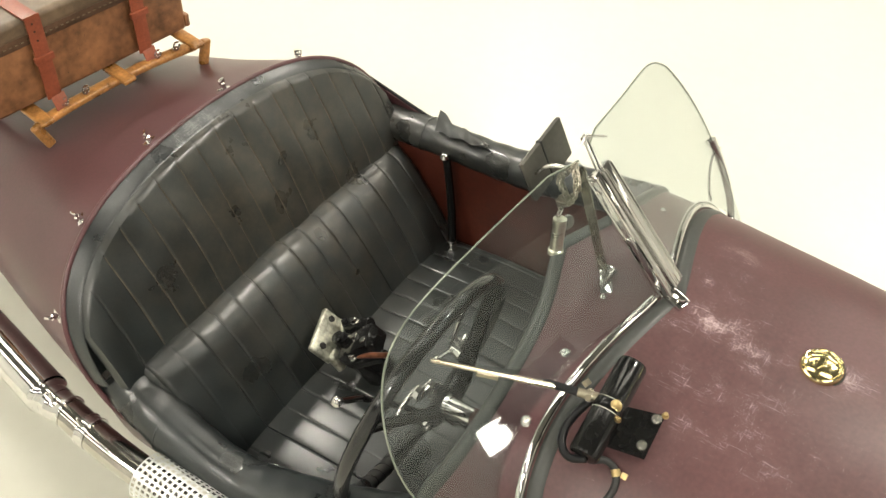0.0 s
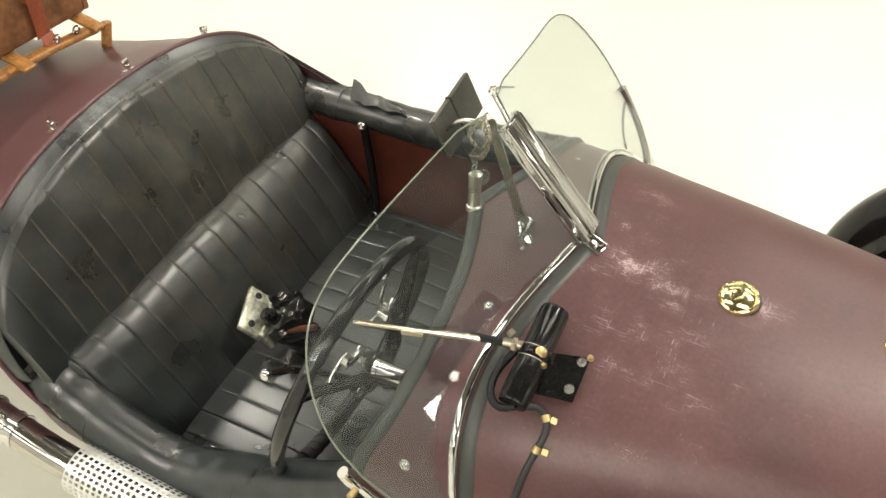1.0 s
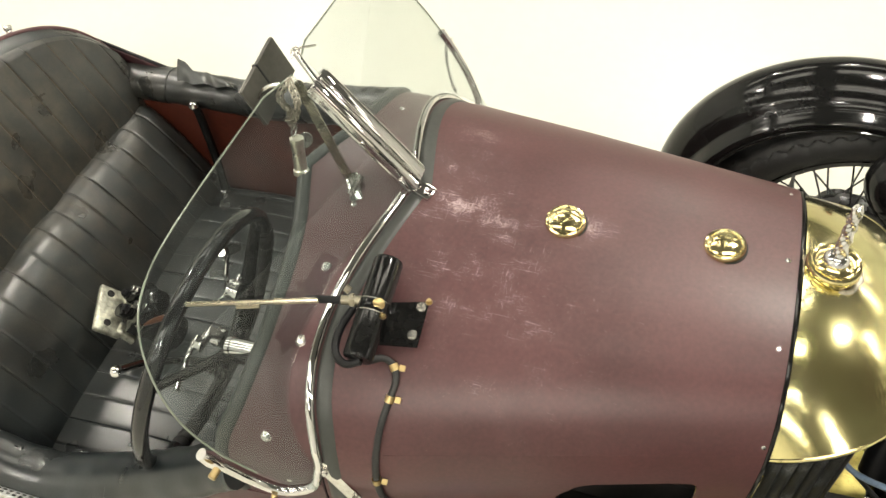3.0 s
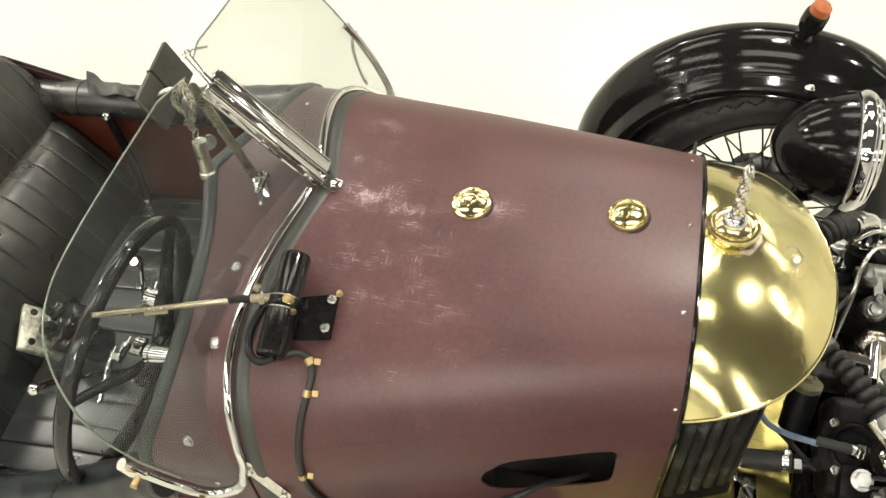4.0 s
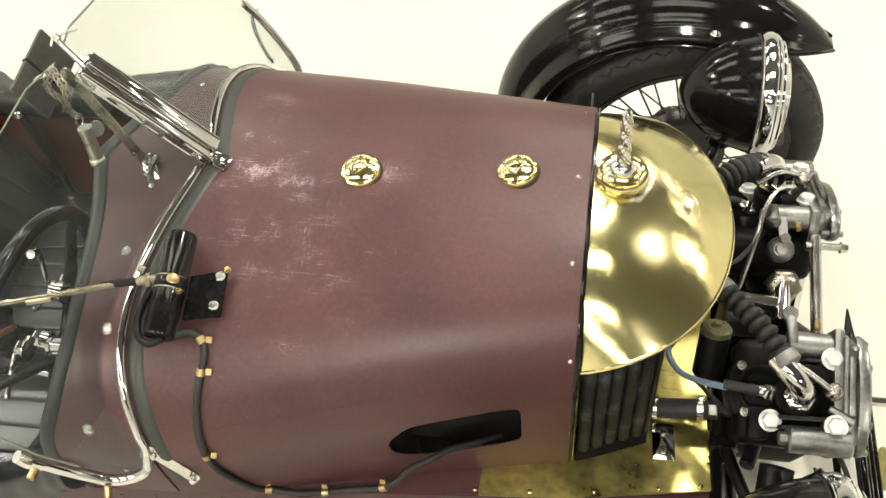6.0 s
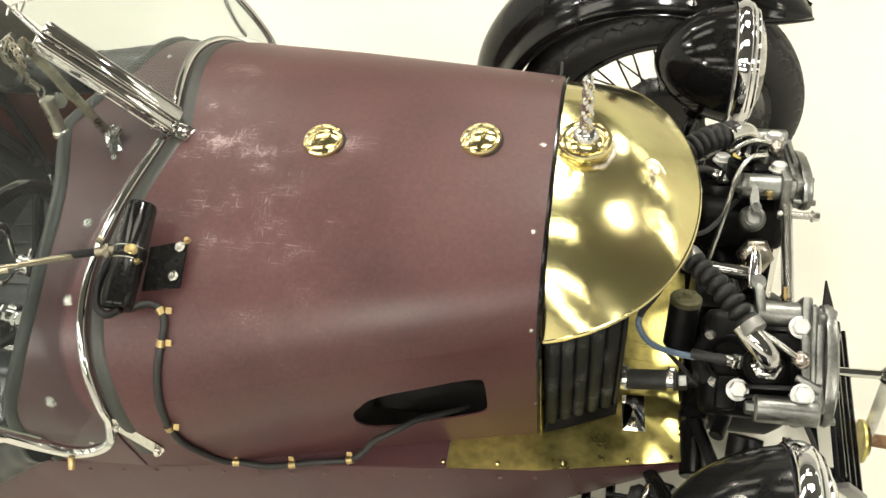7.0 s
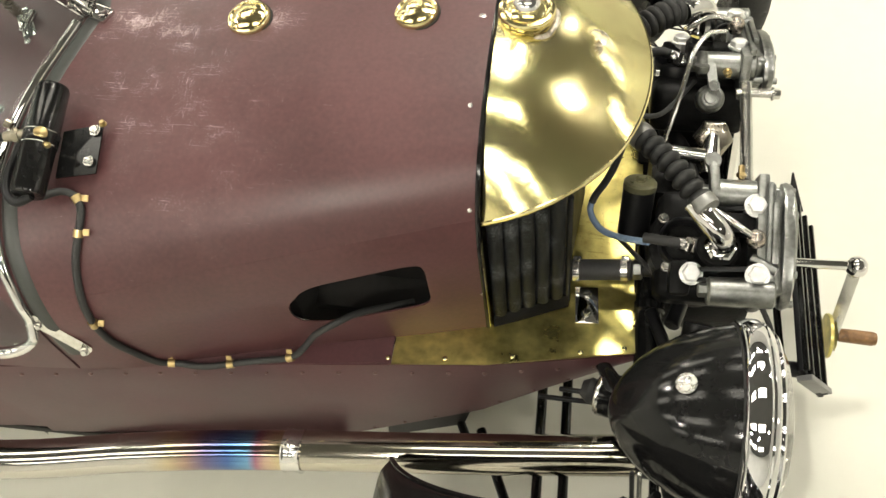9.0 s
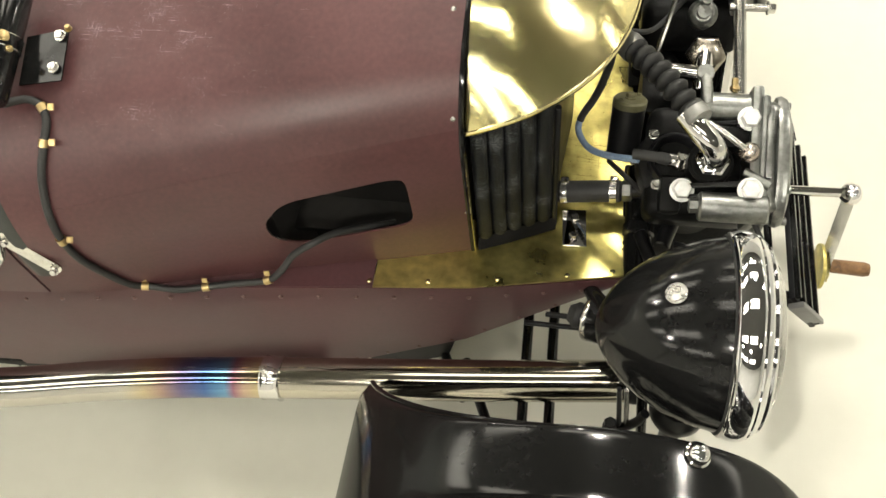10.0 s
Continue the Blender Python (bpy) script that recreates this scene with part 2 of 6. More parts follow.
def smooth_path(points, n=8, closed=False):
    """Catmull-Rom through the points."""
    p = [Vector(q) for q in points]
    out = []
    m = len(p)
    for i in range(m if closed else m - 1):
        a, b = p[(i - 1) % m] if closed or i else p[0] * 2 - p[1], p[i]
        c = p[(i + 1) % m]
        d = p[(i + 2) % m] if closed or i + 2 < m else c * 2 - b
        for k in range(n):
            t = k / n
            out.append(0.5 * ((2 * b) + (c - a) * t + (2 * a - 5 * b + 4 * c - d) * t * t + (3 * b - a - 3 * c + d) * t ** 3))
    if not closed:
        out.append(p[-1])
    return out


def tube(points, radius, seg=12, closed=False, caps=True, flat=1.0):
    """A round bar along points; radius a number or one per point."""
    p = [Vector(q) for q in points]
    n = len(p)
    rad = radius if isinstance(radius, (list, tuple)) else [radius] * n
    verts, faces = [], []
    up = None
    for i in range(n):
        if closed:
            tan = p[(i + 1) % n] - p[i - 1]
        else:
            tan = p[min(i + 1, n - 1)] - p[max(i - 1, 0)]
        tan = tan.normalized() if tan.length > 1e-9 else Vector((1, 0, 0))
        if up is None:
            up = Vector((0, 0, 1)) if abs(tan.z) < 0.9 else Vector((1, 0, 0))
        side = tan.cross(up).normalized()
        up = side.cross(tan).normalized()
        for k in range(seg):
            a = 2 * math.pi * k / seg
            verts.append(p[i] + side * (rad[i] * math.cos(a)) + up * (rad[i] * flat * math.sin(a)))
    for i in range(n if closed else n - 1):
        for k in range(seg):
            a, b = i * seg + k, i * seg + (k + 1) % seg
            c, d = ((i + 1) % n) * seg + (k + 1) % seg, ((i + 1) % n) * seg + k
            faces.append((a, b, c, d))
    if caps and not closed:
        faces.append(tuple(range(seg)))
        faces.append(tuple((n - 1) * seg + k for k in range(seg)))
    return verts, faces


def lathe(profile, seg=32, m=None, ring=False):
    """Turned round the z axis: profile of (radius, z)."""
    verts, faces = [], []
    n = len(profile)
    for r, z in profile:
        for k in range(seg):
            a = 2 * math.pi * k / seg
            v = Vector((r * math.cos(a), r * math.sin(a), z))
            verts.append(m @ v if m else v)
    for i in range(n - 1):
        for k in range(seg):
            faces.append((i * seg + k, i * seg + (k + 1) % seg, (i + 1) * seg + (k + 1) % seg, (i + 1) * seg + k))
    if profile[0][0] > 1e-6 and not ring:
        faces.append(tuple(range(seg)))
    if profile[-1][0] > 1e-6 and not ring:
        faces.append(tuple((n - 1) * seg + k for k in range(seg)))
    return verts, faces


def along(a, b):
    """The pose with its origin at a and z towards b, and the length."""
    a, b = Vector(a), Vector(b)
    d = b - a
    return Matrix.Translation(a) @ d.to_track_quat("Z", "Y").to_matrix().to_4x4(), d.length


def rod(a, b, r, seg=14, r2=None, bevel=0.0):
    m, n = along(a, b)
    r2 = r if r2 is None else r2
    e = bevel or min(r, r2, n) * 0.15
    return lathe([(r - e, 0), (r, e), (r2, n - e), (r2 - e, n)], seg, m)


def block(sx, sy, sz, m=None, bevel=0.003, seg=2):
    """A bevelled box about its centre."""
    bm = bmesh.new()
    bmesh.ops.create_cube(bm, size=1)
    bmesh.ops.scale(bm, vec=(sx, sy, sz), verts=bm.verts)
    if bevel:
        bmesh.ops.bevel(bm, geom=list(bm.edges), offset=bevel, segments=seg, affect="EDGES", profile=0.6)
    if m:
        bmesh.ops.transform(bm, matrix=m, verts=bm.verts)
    vs = [v.co.copy() for v in bm.verts]
    bm.verts.index_update()
    fs = [tuple(v.index for v in f.verts) for f in bm.faces]
    bm.free()
    return vs, fs


def hexbolt(m, r=0.008, h=0.008):
    """A hexagon head with a washer and a domed top."""
    return join(lathe([(r * 1.25, 0), (r * 1.25, h * 0.2), (r, h * 0.2)], 16, m),
                lathe([(r, h * 0.2), (r, h * 0.85), (r * 0.85, h), (0, h * 1.02)], 6, m))


def slab(outline, t):
    """A flat plate from an outline of points, given thickness t along its normal."""
    p = [Vector(q) for q in outline]
    n = len(p)
    nor = Vector()
    for i in range(n):
        nor += (p[i] - p[0]).cross(p[(i + 1) % n] - p[0])
    nor.normalize()
    verts = p + [q + nor * t for q in p]
    faces = [tuple(range(n - 1, -1, -1)), tuple(range(n, 2 * n))]
    faces += [(i, (i + 1) % n, n + (i + 1) % n, n + i) for i in range(n)]
    return verts, faces


def flat_bar(a, b, width, t, normal):
    """A flat strap from a to b with rounded ends, its broad face along the normal."""
    a, b, n = Vector(a), Vector(b), Vector(normal).normalized()
    d = (b - a).normalized()
    side = d.cross(n).normalized()
    n = side.cross(d).normalized()
    line = []
    for c, sgn in ((b, 1), (a, -1)):
        for k in range(9):
            q = math.pi * (k / 8 - 0.5)
            line.append(c + (d * math.cos(q) + side * math.sin(q)) * (sgn * width / 2) - n * (t / 2))
    return slab(line, t)


def mirrored(vf):
    return [Vector((v[0], -v[1], v[2])) for v in vf[0]], [tuple(reversed(f)) for f in vf[1]]


def lerp(a, b, t):
    return a + (b - a) * t


def table(x, rows):
    """Straight interpolation in rows of (x, value)."""
    if x <= rows[0][0]:
        return rows[0][1]
    for (x0, a), (x1, b) in zip(rows, rows[1:]):
        if x <= x1:
            return lerp(a, b, (x - x0) / (x1 - x0))
    return rows[-1][1]

# ---- the room ----
def sheet(name, size, at, rot, material, label, category):
    vf = block(size[0], size[1], 0.1, pose(*at, *rot), 0.0)
    return tagged(part(name, vf, material, None, "", False), label, category, kind="structure")


sheet("floor", (11.1, 13.3), (0.85, 1.35, -0.05), (0, 0, 0), FLOOR, "smooth off-white painted showroom floor with small scuffs", "floor")
sheet("wall_north", (11.1, 3.3), (0.85, 8.05, 1.65), (90, 0, 0), WALL, "plain off-white showroom wall", "wall")
sheet("wall_south", (11.1, 3.3), (0.85, -5.35, 1.65), (90, 0, 0), WALL, "plain off-white showroom wall", "wall")
sheet("wall_east", (3.3, 13.3), (6.45, 1.35, 1.65), (0, 90, 0), WALL, "plain off-white showroom wall", "wall")
sheet("wall_west", (3.3, 13.3), (-4.75, 1.35, 1.65), (0, 90, 0), WALL, "plain off-white showroom wall", "wall")
sheet("ceiling", (11.1, 13.3), (0.85, 1.35, 3.35), (0, 0, 0), CEILING, "plain dark grey showroom ceiling", "ceiling")


def strip_light():
    lamp = thing("strip_light", "white fluorescent strip light fixed under the ceiling", "lamp", "ceiling lamps")
    part("housing", block(1.56, 0.50, 0.08, pose(0, 0, -0.04), 0.01), ENAMEL, lamp)
    for y in (-0.13, 0.13):
        part("tube", block(1.48, 0.17, 0.05, pose(0, y, -0.105), 0.02), EMIT, lamp, "glowing white tube")
    return lamp


first = strip_light()
first.location = (-3.6, -3.85, 3.3)
for i in range(3):
    for j in range(5):
        if i or j:
            copy_thing(first, pose(-3.6 + 2.2 * i, -3.85 + 1.85 * j, 3.3))
for x, y in ((5.4, 2.2), (5.4, 4.2), (5.4, 6.2)):
    copy_thing(first, pose(x, y, 3.3))

def spot_light():
    lamp = thing("spot_light", "small round white spot light under the ceiling", "lamp", "ceiling spots")
    part("can", lathe([(0.06, 0.0), (0.09, -0.01), (0.11, -0.10), (0.125, -0.14), (0.12, -0.145), (0.112, -0.135)], 24, None, True), ENAMEL, lamp)
    part("glass", lathe([(0.11, -0.135), (0.07, -0.150), (0.0, -0.155)], 24, None, True), SPOT, lamp, "glowing spot lamp glass")
    return lamp


first = spot_light()
first.location = (-2.6, -2.6, 3.3)
for x, y in ((0.2, -2.75), (2.9, -2.3), (-2.9, 1.0), (0.96, 1.30), (3.1, 1.2), (-2.4, 4.1), (0.5, 4.3), (3.2, 4.4)):
    copy_thing(first, pose(x, y, 3.3))

flood = thing("flood_light", "square white flood light on a wall bracket", "lamp", at=(6.27, -0.87, 2.03))
part("case", block(0.08, 0.35, 0.32, pose(0.04, 0, 0), 0.015), ENAMEL, flood)
part("glass", block(0.02, 0.250, 0.228, pose(-0.012, 0, 0), 0.006), FLOOD, flood, "glowing white front glass")
part("bracket", block(0.07, 0.06, 0.06, pose(0.105, 0, 0), 0.006), STEEL, flood)

# ---- the car ----
car = thing("three_wheeler_car", "maroon vintage open three-wheeled sports car with brass radiator cowl", "car")


# body sections: half width, shoulder height, crown, roundness, ledge height
def sec(x):
    w = table(x, [(-0.18, 0.425), (0.0, 0.414), (0.05, 0.405), (0.3, 0.340), (0.56, 0.273)])
    zb = table(x, [(-0.18, 0.60), (0.05, 0.60), (0.56, 0.662)])
    top = table(x, [(-0.18, 0.815), (0.0, 0.828), (0.2, 0.834), (0.56, 0.836)])
    n = table(x, [(-0.18, 2.4), (0.05, 2.45), (0.56, 3.0)])
    low = table(x, [(-0.18, 0.485), (0.1, 0.480), (0.27, 0.472), (0.40, 0.456), (0.56, 0.442)])
    return w, zb, top, n, low


def sag(y, z):
    """The car leans a little to its left."""
    return z - 0.075 * max(0.0, y)


def skin(x, u, out=0.0):
    """A point of the bonnet and scuttle; u from -1 (left ledge) over the crown to 1 (right ledge)."""
    w, zb, top, n, low = sec(x)
    s, a = (-1 if u > 0 else 1), abs(u)
    if s > 0:
        w *= 0.897
    if a < 0.75:
        th = a / 0.75 * math.pi / 2
        y, z = s * (w + out) * math.sin(th) ** (2 / n), zb + (top - zb + out) * max(0.0, math.cos(th)) ** (2 / n)
    else:
        k = (a - 0.75) / 0.25
        y, z = s * (w + out - 0.012 * k), lerp(zb, low, k)
    return Vector((x, y, sag(y, z)))


X0, X1 = -0.02, 0.557


EDGE_LINE = smooth_path([(0.0, -0.030, 0), (0.04, -0.038, 0), (0.11, -0.054, 0), (0.175, -0.067, 0), (0.24, -0.076, 0), (0.29, -0.077, 0), (0.325, -0.073, 0), (0.357, -0.066, 0), (0.385, -0.054, 0), (0.41, -0.042, 0), (0.43, -0.03, 0)], 5)
EDGE_ROWS = [(q.x, q.y) for q in EDGE_LINE]


def rear_edge(u):
    """The line of the screen's foot across the scuttle."""
    return table(abs(skin(0, u)[1]), EDGE_ROWS)


def bonnet_point(a, u):
    x0 = rear_edge(u)
    return skin(lerp(x0, X1, a), u)


# bonnet with the slot cut through its right flank
US = 0.60
main = grid(lambda a, b: bonnet_point(a, lerp(-1, US, b)), 26, 60)
SLOT_A, SLOT_B, SLOT_U, SLOT_H = 0.292, 0.484, 0.809, 0.076


def slot_outline(k):
    """The slot's edge in (x, u): round at the rear, square at the front."""
    a = 2 * math.pi * k
    c, s = math.cos(a), math.sin(a)
    e = 9 if c > 0 else 2.3
    q = (abs(c) ** e + abs(s) ** e) ** (1 / e)
    c, s = c / q, s / q
    long = SLOT_B - SLOT_A
    px = SLOT_A + 0.060 + c * (0.060 if c < 0 else long - 0.060)
    return px, SLOT_U - 0.006 * (px - SLOT_A) / long + s * SLOT_H * lerp(1.0, 0.94, (px - SLOT_A) / long)


def outer_outline(k):
    a = 2 * math.pi * k
    c, s = math.cos(a), math.sin(a)
    q = max(abs(c), abs(s))
    c, s = c / q, s / q
    return 0.5 + c * 0.5, lerp(US, 1.0, 0.5 + s * 0.5)


def flank(i, k):
    ao, uo = outer_outline(k)
    xo = lerp(rear_edge(uo), X1, ao)
    xi, ui = slot_outline(k)
    t = i ** 0.8
    return skin(lerp(xi, xo, t), lerp(ui, uo, t))


side = grid(flank, 10, 96, close_v=True)
bonnet = part("bonnet", thick(join(main, side), -0.0025), SCRATCHED, car, "worn maroon bonnet with fine white scratches and a side slot")
part("slot_edge", tube([skin(*slot_outline(k / 60), 0.0) for k in range(22, 58)], 0.0011, 6), STEEL, bonnet, "bare metal edge of the slot")
# added near-black sheets behind the slot, standing in for the shade inside
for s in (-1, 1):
    part("slot_backing", block(0.30, 0.004, 0.52, pose(0.405, s * 0.20, 0.50), 0.001), DARK, bonnet)
part("slot_backing", block(0.004, 0.5, 0.5, pose(0.548, 0, 0.52), 0.001), DARK, bonnet)
AMBER = mat("amber_glass", (0.34, 0.10, 0.04), 0.15, 0, 0.1, 40, 120)
# ---- screen plane, cowl, lamps, wheels: large forms ----


def cowl_point(a, b):
    """a: 0 at the seam to 1 at the nose; b: across, right rim to left rim."""
    s = math.sin(a * math.pi / 2)
    t = 2 * b - 1
    t = math.copysign(math.sin(abs(t) * math.pi / 2) ** 0.9, t)
    rim = 0.725 + 0.023 * s + 0.068 * s * (1 - s)
    crown = 0.840 - 0.092 * s ** 1.75
    wide = 0.261 * max(0.0, 1 - s ** 2.165) ** 0.505
    if t > 0:
        wide *= 0.95
    y = wide * t
    e = lerp(3.4, 2.1, min(1.0, s * 1.5))
    return Vector((0.562 + 0.208 * s, y, sag(y, rim + (crown - rim) * (1 - abs(t) ** e))))


cowl = part("radiator_cowl", thick(grid(cowl_point, 26, 48), -0.003), COWL, car, "polished brass radiator cowl with a rolled lip")
lip = [cowl_point(a / 20, 1.0) for a in range(21)] + [cowl_point(1 - a / 20, 0.0) for a in range(1, 21)]
part("cowl_lip", tube(lip, 0.004, 8), BRASS, cowl)


def headlamp(side):
    y = 0.453 * side
    if side > 0:
        m = pose(0.706, y - 0.003, 0.603, 0, 90, 0) @ Matrix.Diagonal((0.975, 0.975, 0.85, 1))
    else:
        m = pose(0.738, y, 0.612, 0, 90, 0) @ Matrix.Diagonal((1.045, 1.045, 0.925, 1))
    shell = part("headlamp", lathe([(0.0, 0.0), (0.012, 0.0015), (0.026, 0.007), (0.044, 0.019), (0.063, 0.038), (0.080, 0.062), (0.095, 0.092), (0.106, 0.125), (0.112, 0.158)], 56, m, True), BLACK, car, "gloss black bullet headlamp with a chrome rim")
    part("rim_gap", lathe([(0.1125, 0.157), (0.1145, 0.1585), (0.1125, 0.160)], 56, m, True), RUBBER, shell)
    part("rim", lathe([(0.111, 0.159), (0.1155, 0.1600), (0.1175, 0.1625), (0.1165, 0.1650), (0.1182, 0.1680), (0.1200, 0.1745), (0.1206, 0.1810), (0.1200, 0.1870), (0.1182, 0.1915), (0.1166, 0.1925), (0.1172, 0.1945), (0.1160, 0.1975), (0.1120, 0.2020), (0.1060, 0.2060), (0.1010, 0.2070)], 56, m, True), MIRROR_CHROME, shell, "polished chrome headlamp rim")
    part("rim_lip", lathe([(0.1065, 0.2045), (0.1085, 0.2075), (0.1060, 0.2105), (0.1020, 0.2095)], 56, m, True), MIRROR_CHROME, shell)
    part("lens", lathe([(0.1025, 0.208), (0.085, 0.222), (0.05, 0.232), (0.0, 0.236)], 48, m, True), LENS, shell, "clear lamp glass")
    part("reflector", lathe([(0.100, 0.203), (0.08, 0.16), (0.04, 0.13), (0.0, 0.12)], 32, m, True), CHROME, shell)
    return shell


for s in (1, -1):
    headlamp(s)


WING = smooth_path([(0.0, -0.098, 0.322), (0.04, -0.096, 0.332), (0.10, -0.088, 0.338), (0.34, -0.022, 0.344), (0.39, -0.012, 0.348), (0.44, -0.002, 0.362), (0.54, 0.024, 0.374), (0.66, 0.050, 0.376), (0.78, 0.076, 0.366), (0.86, 0.088, 0.350), (0.93, 0.108, 0.343), (1.0, 0.116, 0.322)], 5)
WING_L = smooth_path([(0.0, -0.060, 0.316), (0.04, -0.059, 0.326), (0.10, -0.054, 0.333), (0.30, -0.033, 0.340), (0.36, -0.024, 0.344), (0.44, -0.006, 0.364), (0.54, 0.022, 0.381), (0.66, 0.054, 0.388), (0.78, 0.088, 0.380), (0.86, 0.110, 0.364), (0.93, 0.124, 0.346), (1.0, 0.130, 0.322)], 5)
W_OFF = {-1: [(q.x, q.y) for q in WING], 1: [(q.x, q.y) for q in WING_L]}
W_RAD = {-1: [(q.x, q.z) for q in WING], 1: [(q.x, q.z) for q in WING_L]}
HUBS = {1: Vector((0.733, 0.602, 0.312)), -1: Vector((0.742, -0.700, 0.312))}
ARCH = {1: Vector((0.711, 0.602, 0.316)), -1: Vector((0.742, -0.700, 0.325))}
STEER = {1: 7.5, -1: 0.0}


def wing_point(side, a, b):
    """a: rear to front tip; b: inner edge to outer edge."""
    ang = radians(lerp(158 if side < 0 else 187, 32 if side < 0 else 39.5, a))
    off, rad = table(b, W_OFF[side]), table(b, W_RAD[side])
    flare = max(0.0, 1 - a / (0.50 if side < 0 else 0.42)) ** 2
    off -= (0.115 if side < 0 else 0.05) * flare * max(0.0, 1 - b / 0.36)
    tip = max(0.0, (a - 0.72) / 0.28)
    mid = 0.02 if side < 0 else 0.052
    off = lerp(off, mid + (off - mid) * (0.36 if side < 0 else 0.22), tip ** (2.2 if side < 0 else 2.6))
    rad -= 0.030 * tip ** 2 * abs(b - 0.5) - 0.012 * tip
    if side > 0:
        rad = lerp(rad, 0.392, tip ** 2)
    h = ARCH[side]
    return Vector((h.x + rad * math.cos(ang), h.y + side * off, h.z + rad * math.sin(ang)))


def wheel(side):
    c = HUBS[side]
    turn = Matrix.Translation(c) @ pose(0, 0, 0, 0, 0, STEER[side])
    m = turn @ pose(0, 0, 0, 90, 0, 0)
    hub = part("wheel", lathe([(0.02, -0.07), (0.045, -0.065), (0.045, -0.03), (0.03, -0.02), (0.03, 0.03), (0.05, 0.04), (0.02, 0.07)], 24, m), RIM_DARK, car, "black wire-spoked front wheel with a treaded tyre")
    part("brake_drum", lathe([(0.03, 0.02 * side - 0.02), (0.10, 0.02 * side - 0.02), (0.105, 0.02 * side), (0.10, 0.03 * side + 0.02), (0.04, 0.03 * side + 0.02)], 32, m), RIM_DARK, hub)
    part("rim", lathe([(0.225, -0.045), (0.238, -0.048), (0.240, -0.042), (0.225, -0.03), (0.215, 0.0), (0.225, 0.03), (0.240, 0.042), (0.238, 0.048), (0.225, 0.045), (0.208, 0.0), (0.225, -0.045)], 48, m, True), RIM_DARK, hub)
    prof = smooth_path([(-0.042, 0, 0.234), (-0.056, 0, 0.258), (-0.057, 0, 0.282), (-0.048, 0, 0.299), (-0.030, 0, 0.309), (0.0, 0, 0.312), (0.030, 0, 0.309), (0.048, 0, 0.299), (0.057, 0, 0.282), (0.056, 0, 0.258), (0.042, 0, 0.234)], 5)

    def tread(a, b):
        """The tyre's surface with zigzag grooves cut into tread and shoulders."""
        q = prof[round(b * 50)]
        w = abs(((a * 46) % 1.0) - 0.5) * 2
        depth = 0.0
        for c0 in (-0.042, -0.018, 0.018, 0.042):
            if abs(q.x - c0 - (w - 0.5) * 0.012) < 0.0032:
                depth = 0.0045
        if abs(q.x) > 0.046 and q.z > 0.285 and w > 0.8:
            depth = 0.004
        r = q.z - depth * (1 if q.z > 0.27 else 0)
        ang = 2 * math.pi * a
        return m @ Vector((r * math.cos(ang), r * math.sin(ang), q.x))
    part("tyre", grid(tread, 322, 50, True), RUBBER, hub, "black rubber tyre with a zigzag tread")
    for z in (-0.0575, 0.0575):
        part("sidewall_ring", lathe([(0.268, z * 0.985), (0.2695, z * 1.01), (0.271, z * 0.985)], 72, m, True), RUBBER, hub)
    spoke = None
    for i in range(40):
        a = 2 * math.pi * i / 40
        end = a + (0.28 if i % 4 < 2 else -0.28)
        z = 0.05 if i % 2 else -0.05
        mm = m
        if spoke is None or i < 4:
            v = rod((0.042 * math.cos(a), 0.042 * math.sin(a), z), (0.215 * math.cos(end), 0.215 * math.sin(end), 0.01 if z > 0 else -0.01), 0.0022, 6)
            base = part("spoke", v, RIM_DARK, hub)
            base.matrix_basis = mm
            if i == 0:
                spoke = []
            spoke.append(base)
        else:
            again(spoke[i % 4], mm @ pose(0, 0, 0, 0, 0, 360 / 40 * (i - i % 4)), hub)
    return hub


for s in (1, -1):
    wheel(s)
    wing = part("wing", thick(grid(lambda a, b: wing_point(s, a, b), 56, 56), 0.002), BLACK, car, "gloss black cycle wing with a raised crown")
    for b in (0.0, 1.0):
        part("wing_bead", tube([wing_point(s, a / 50, b) for a in range(51)], 0.004, 8), BLACK, wing)
    for a, k in ((0.692, 1.0), (0.95, 0.7)) if s < 0 else ((0.725, 0.7),):
        p = wing_point(s, a, 0.125 if s < 0 else 0.22)
        n = (p - Vector((HUBS[s].x, p.y, 0.325))).normalized()
        part("wing_bolt", lathe([(0.0150 * k, -0.003), (0.0150 * k, 0.003), (0.0128 * k, 0.0042), (0.0120 * k, 0.009 * k), (0.0085 * k, 0.0125 * k), (0.003 * k, 0.0138 * k), (0, 0.014 * k)], 20, along(p, p + n)[0]), CHROME, wing, "domed chrome wing bolt")
    if s < 0:
        continue
    p = wing_point(s, 0.690, 0.62)
    lm = Matrix.Translation(p) @ pose(0, 0, 0, 0, 14, 0)
    lamp = part("side_lamp", lathe([(0.019, -0.004), (0.019, 0.004), (0.012, 0.008), (0.014, 0.016), (0.021, 0.024), (0.0245, 0.036), (0.0245, 0.058), (0.0225, 0.064)], 24, lm), BLACK, wing, "small black side lamp with an orange top")
    part("side_lamp_glass", lathe([(0.0205, 0.064), (0.0195, 0.078), (0.012, 0.086), (0, 0.088)], 24, lm), AMBER, lamp, "orange lamp glass")

# ---- cockpit ----
def rim_x(z):
    return -0.89 - 0.45 * (z - 0.48)


def arch(th, w=0.466, h=0.264, n=2.6):
    """The seat's rim: th from -90 (right) to 90 (left) degrees; fuller on the right."""
    if th < 0:
        w += 0.024
    y = w * math.copysign(abs(math.sin(th)) ** (2 / n), math.sin(th))
    return y, 0.48 + h * max(0.0, math.cos(th)) ** (2 / n)


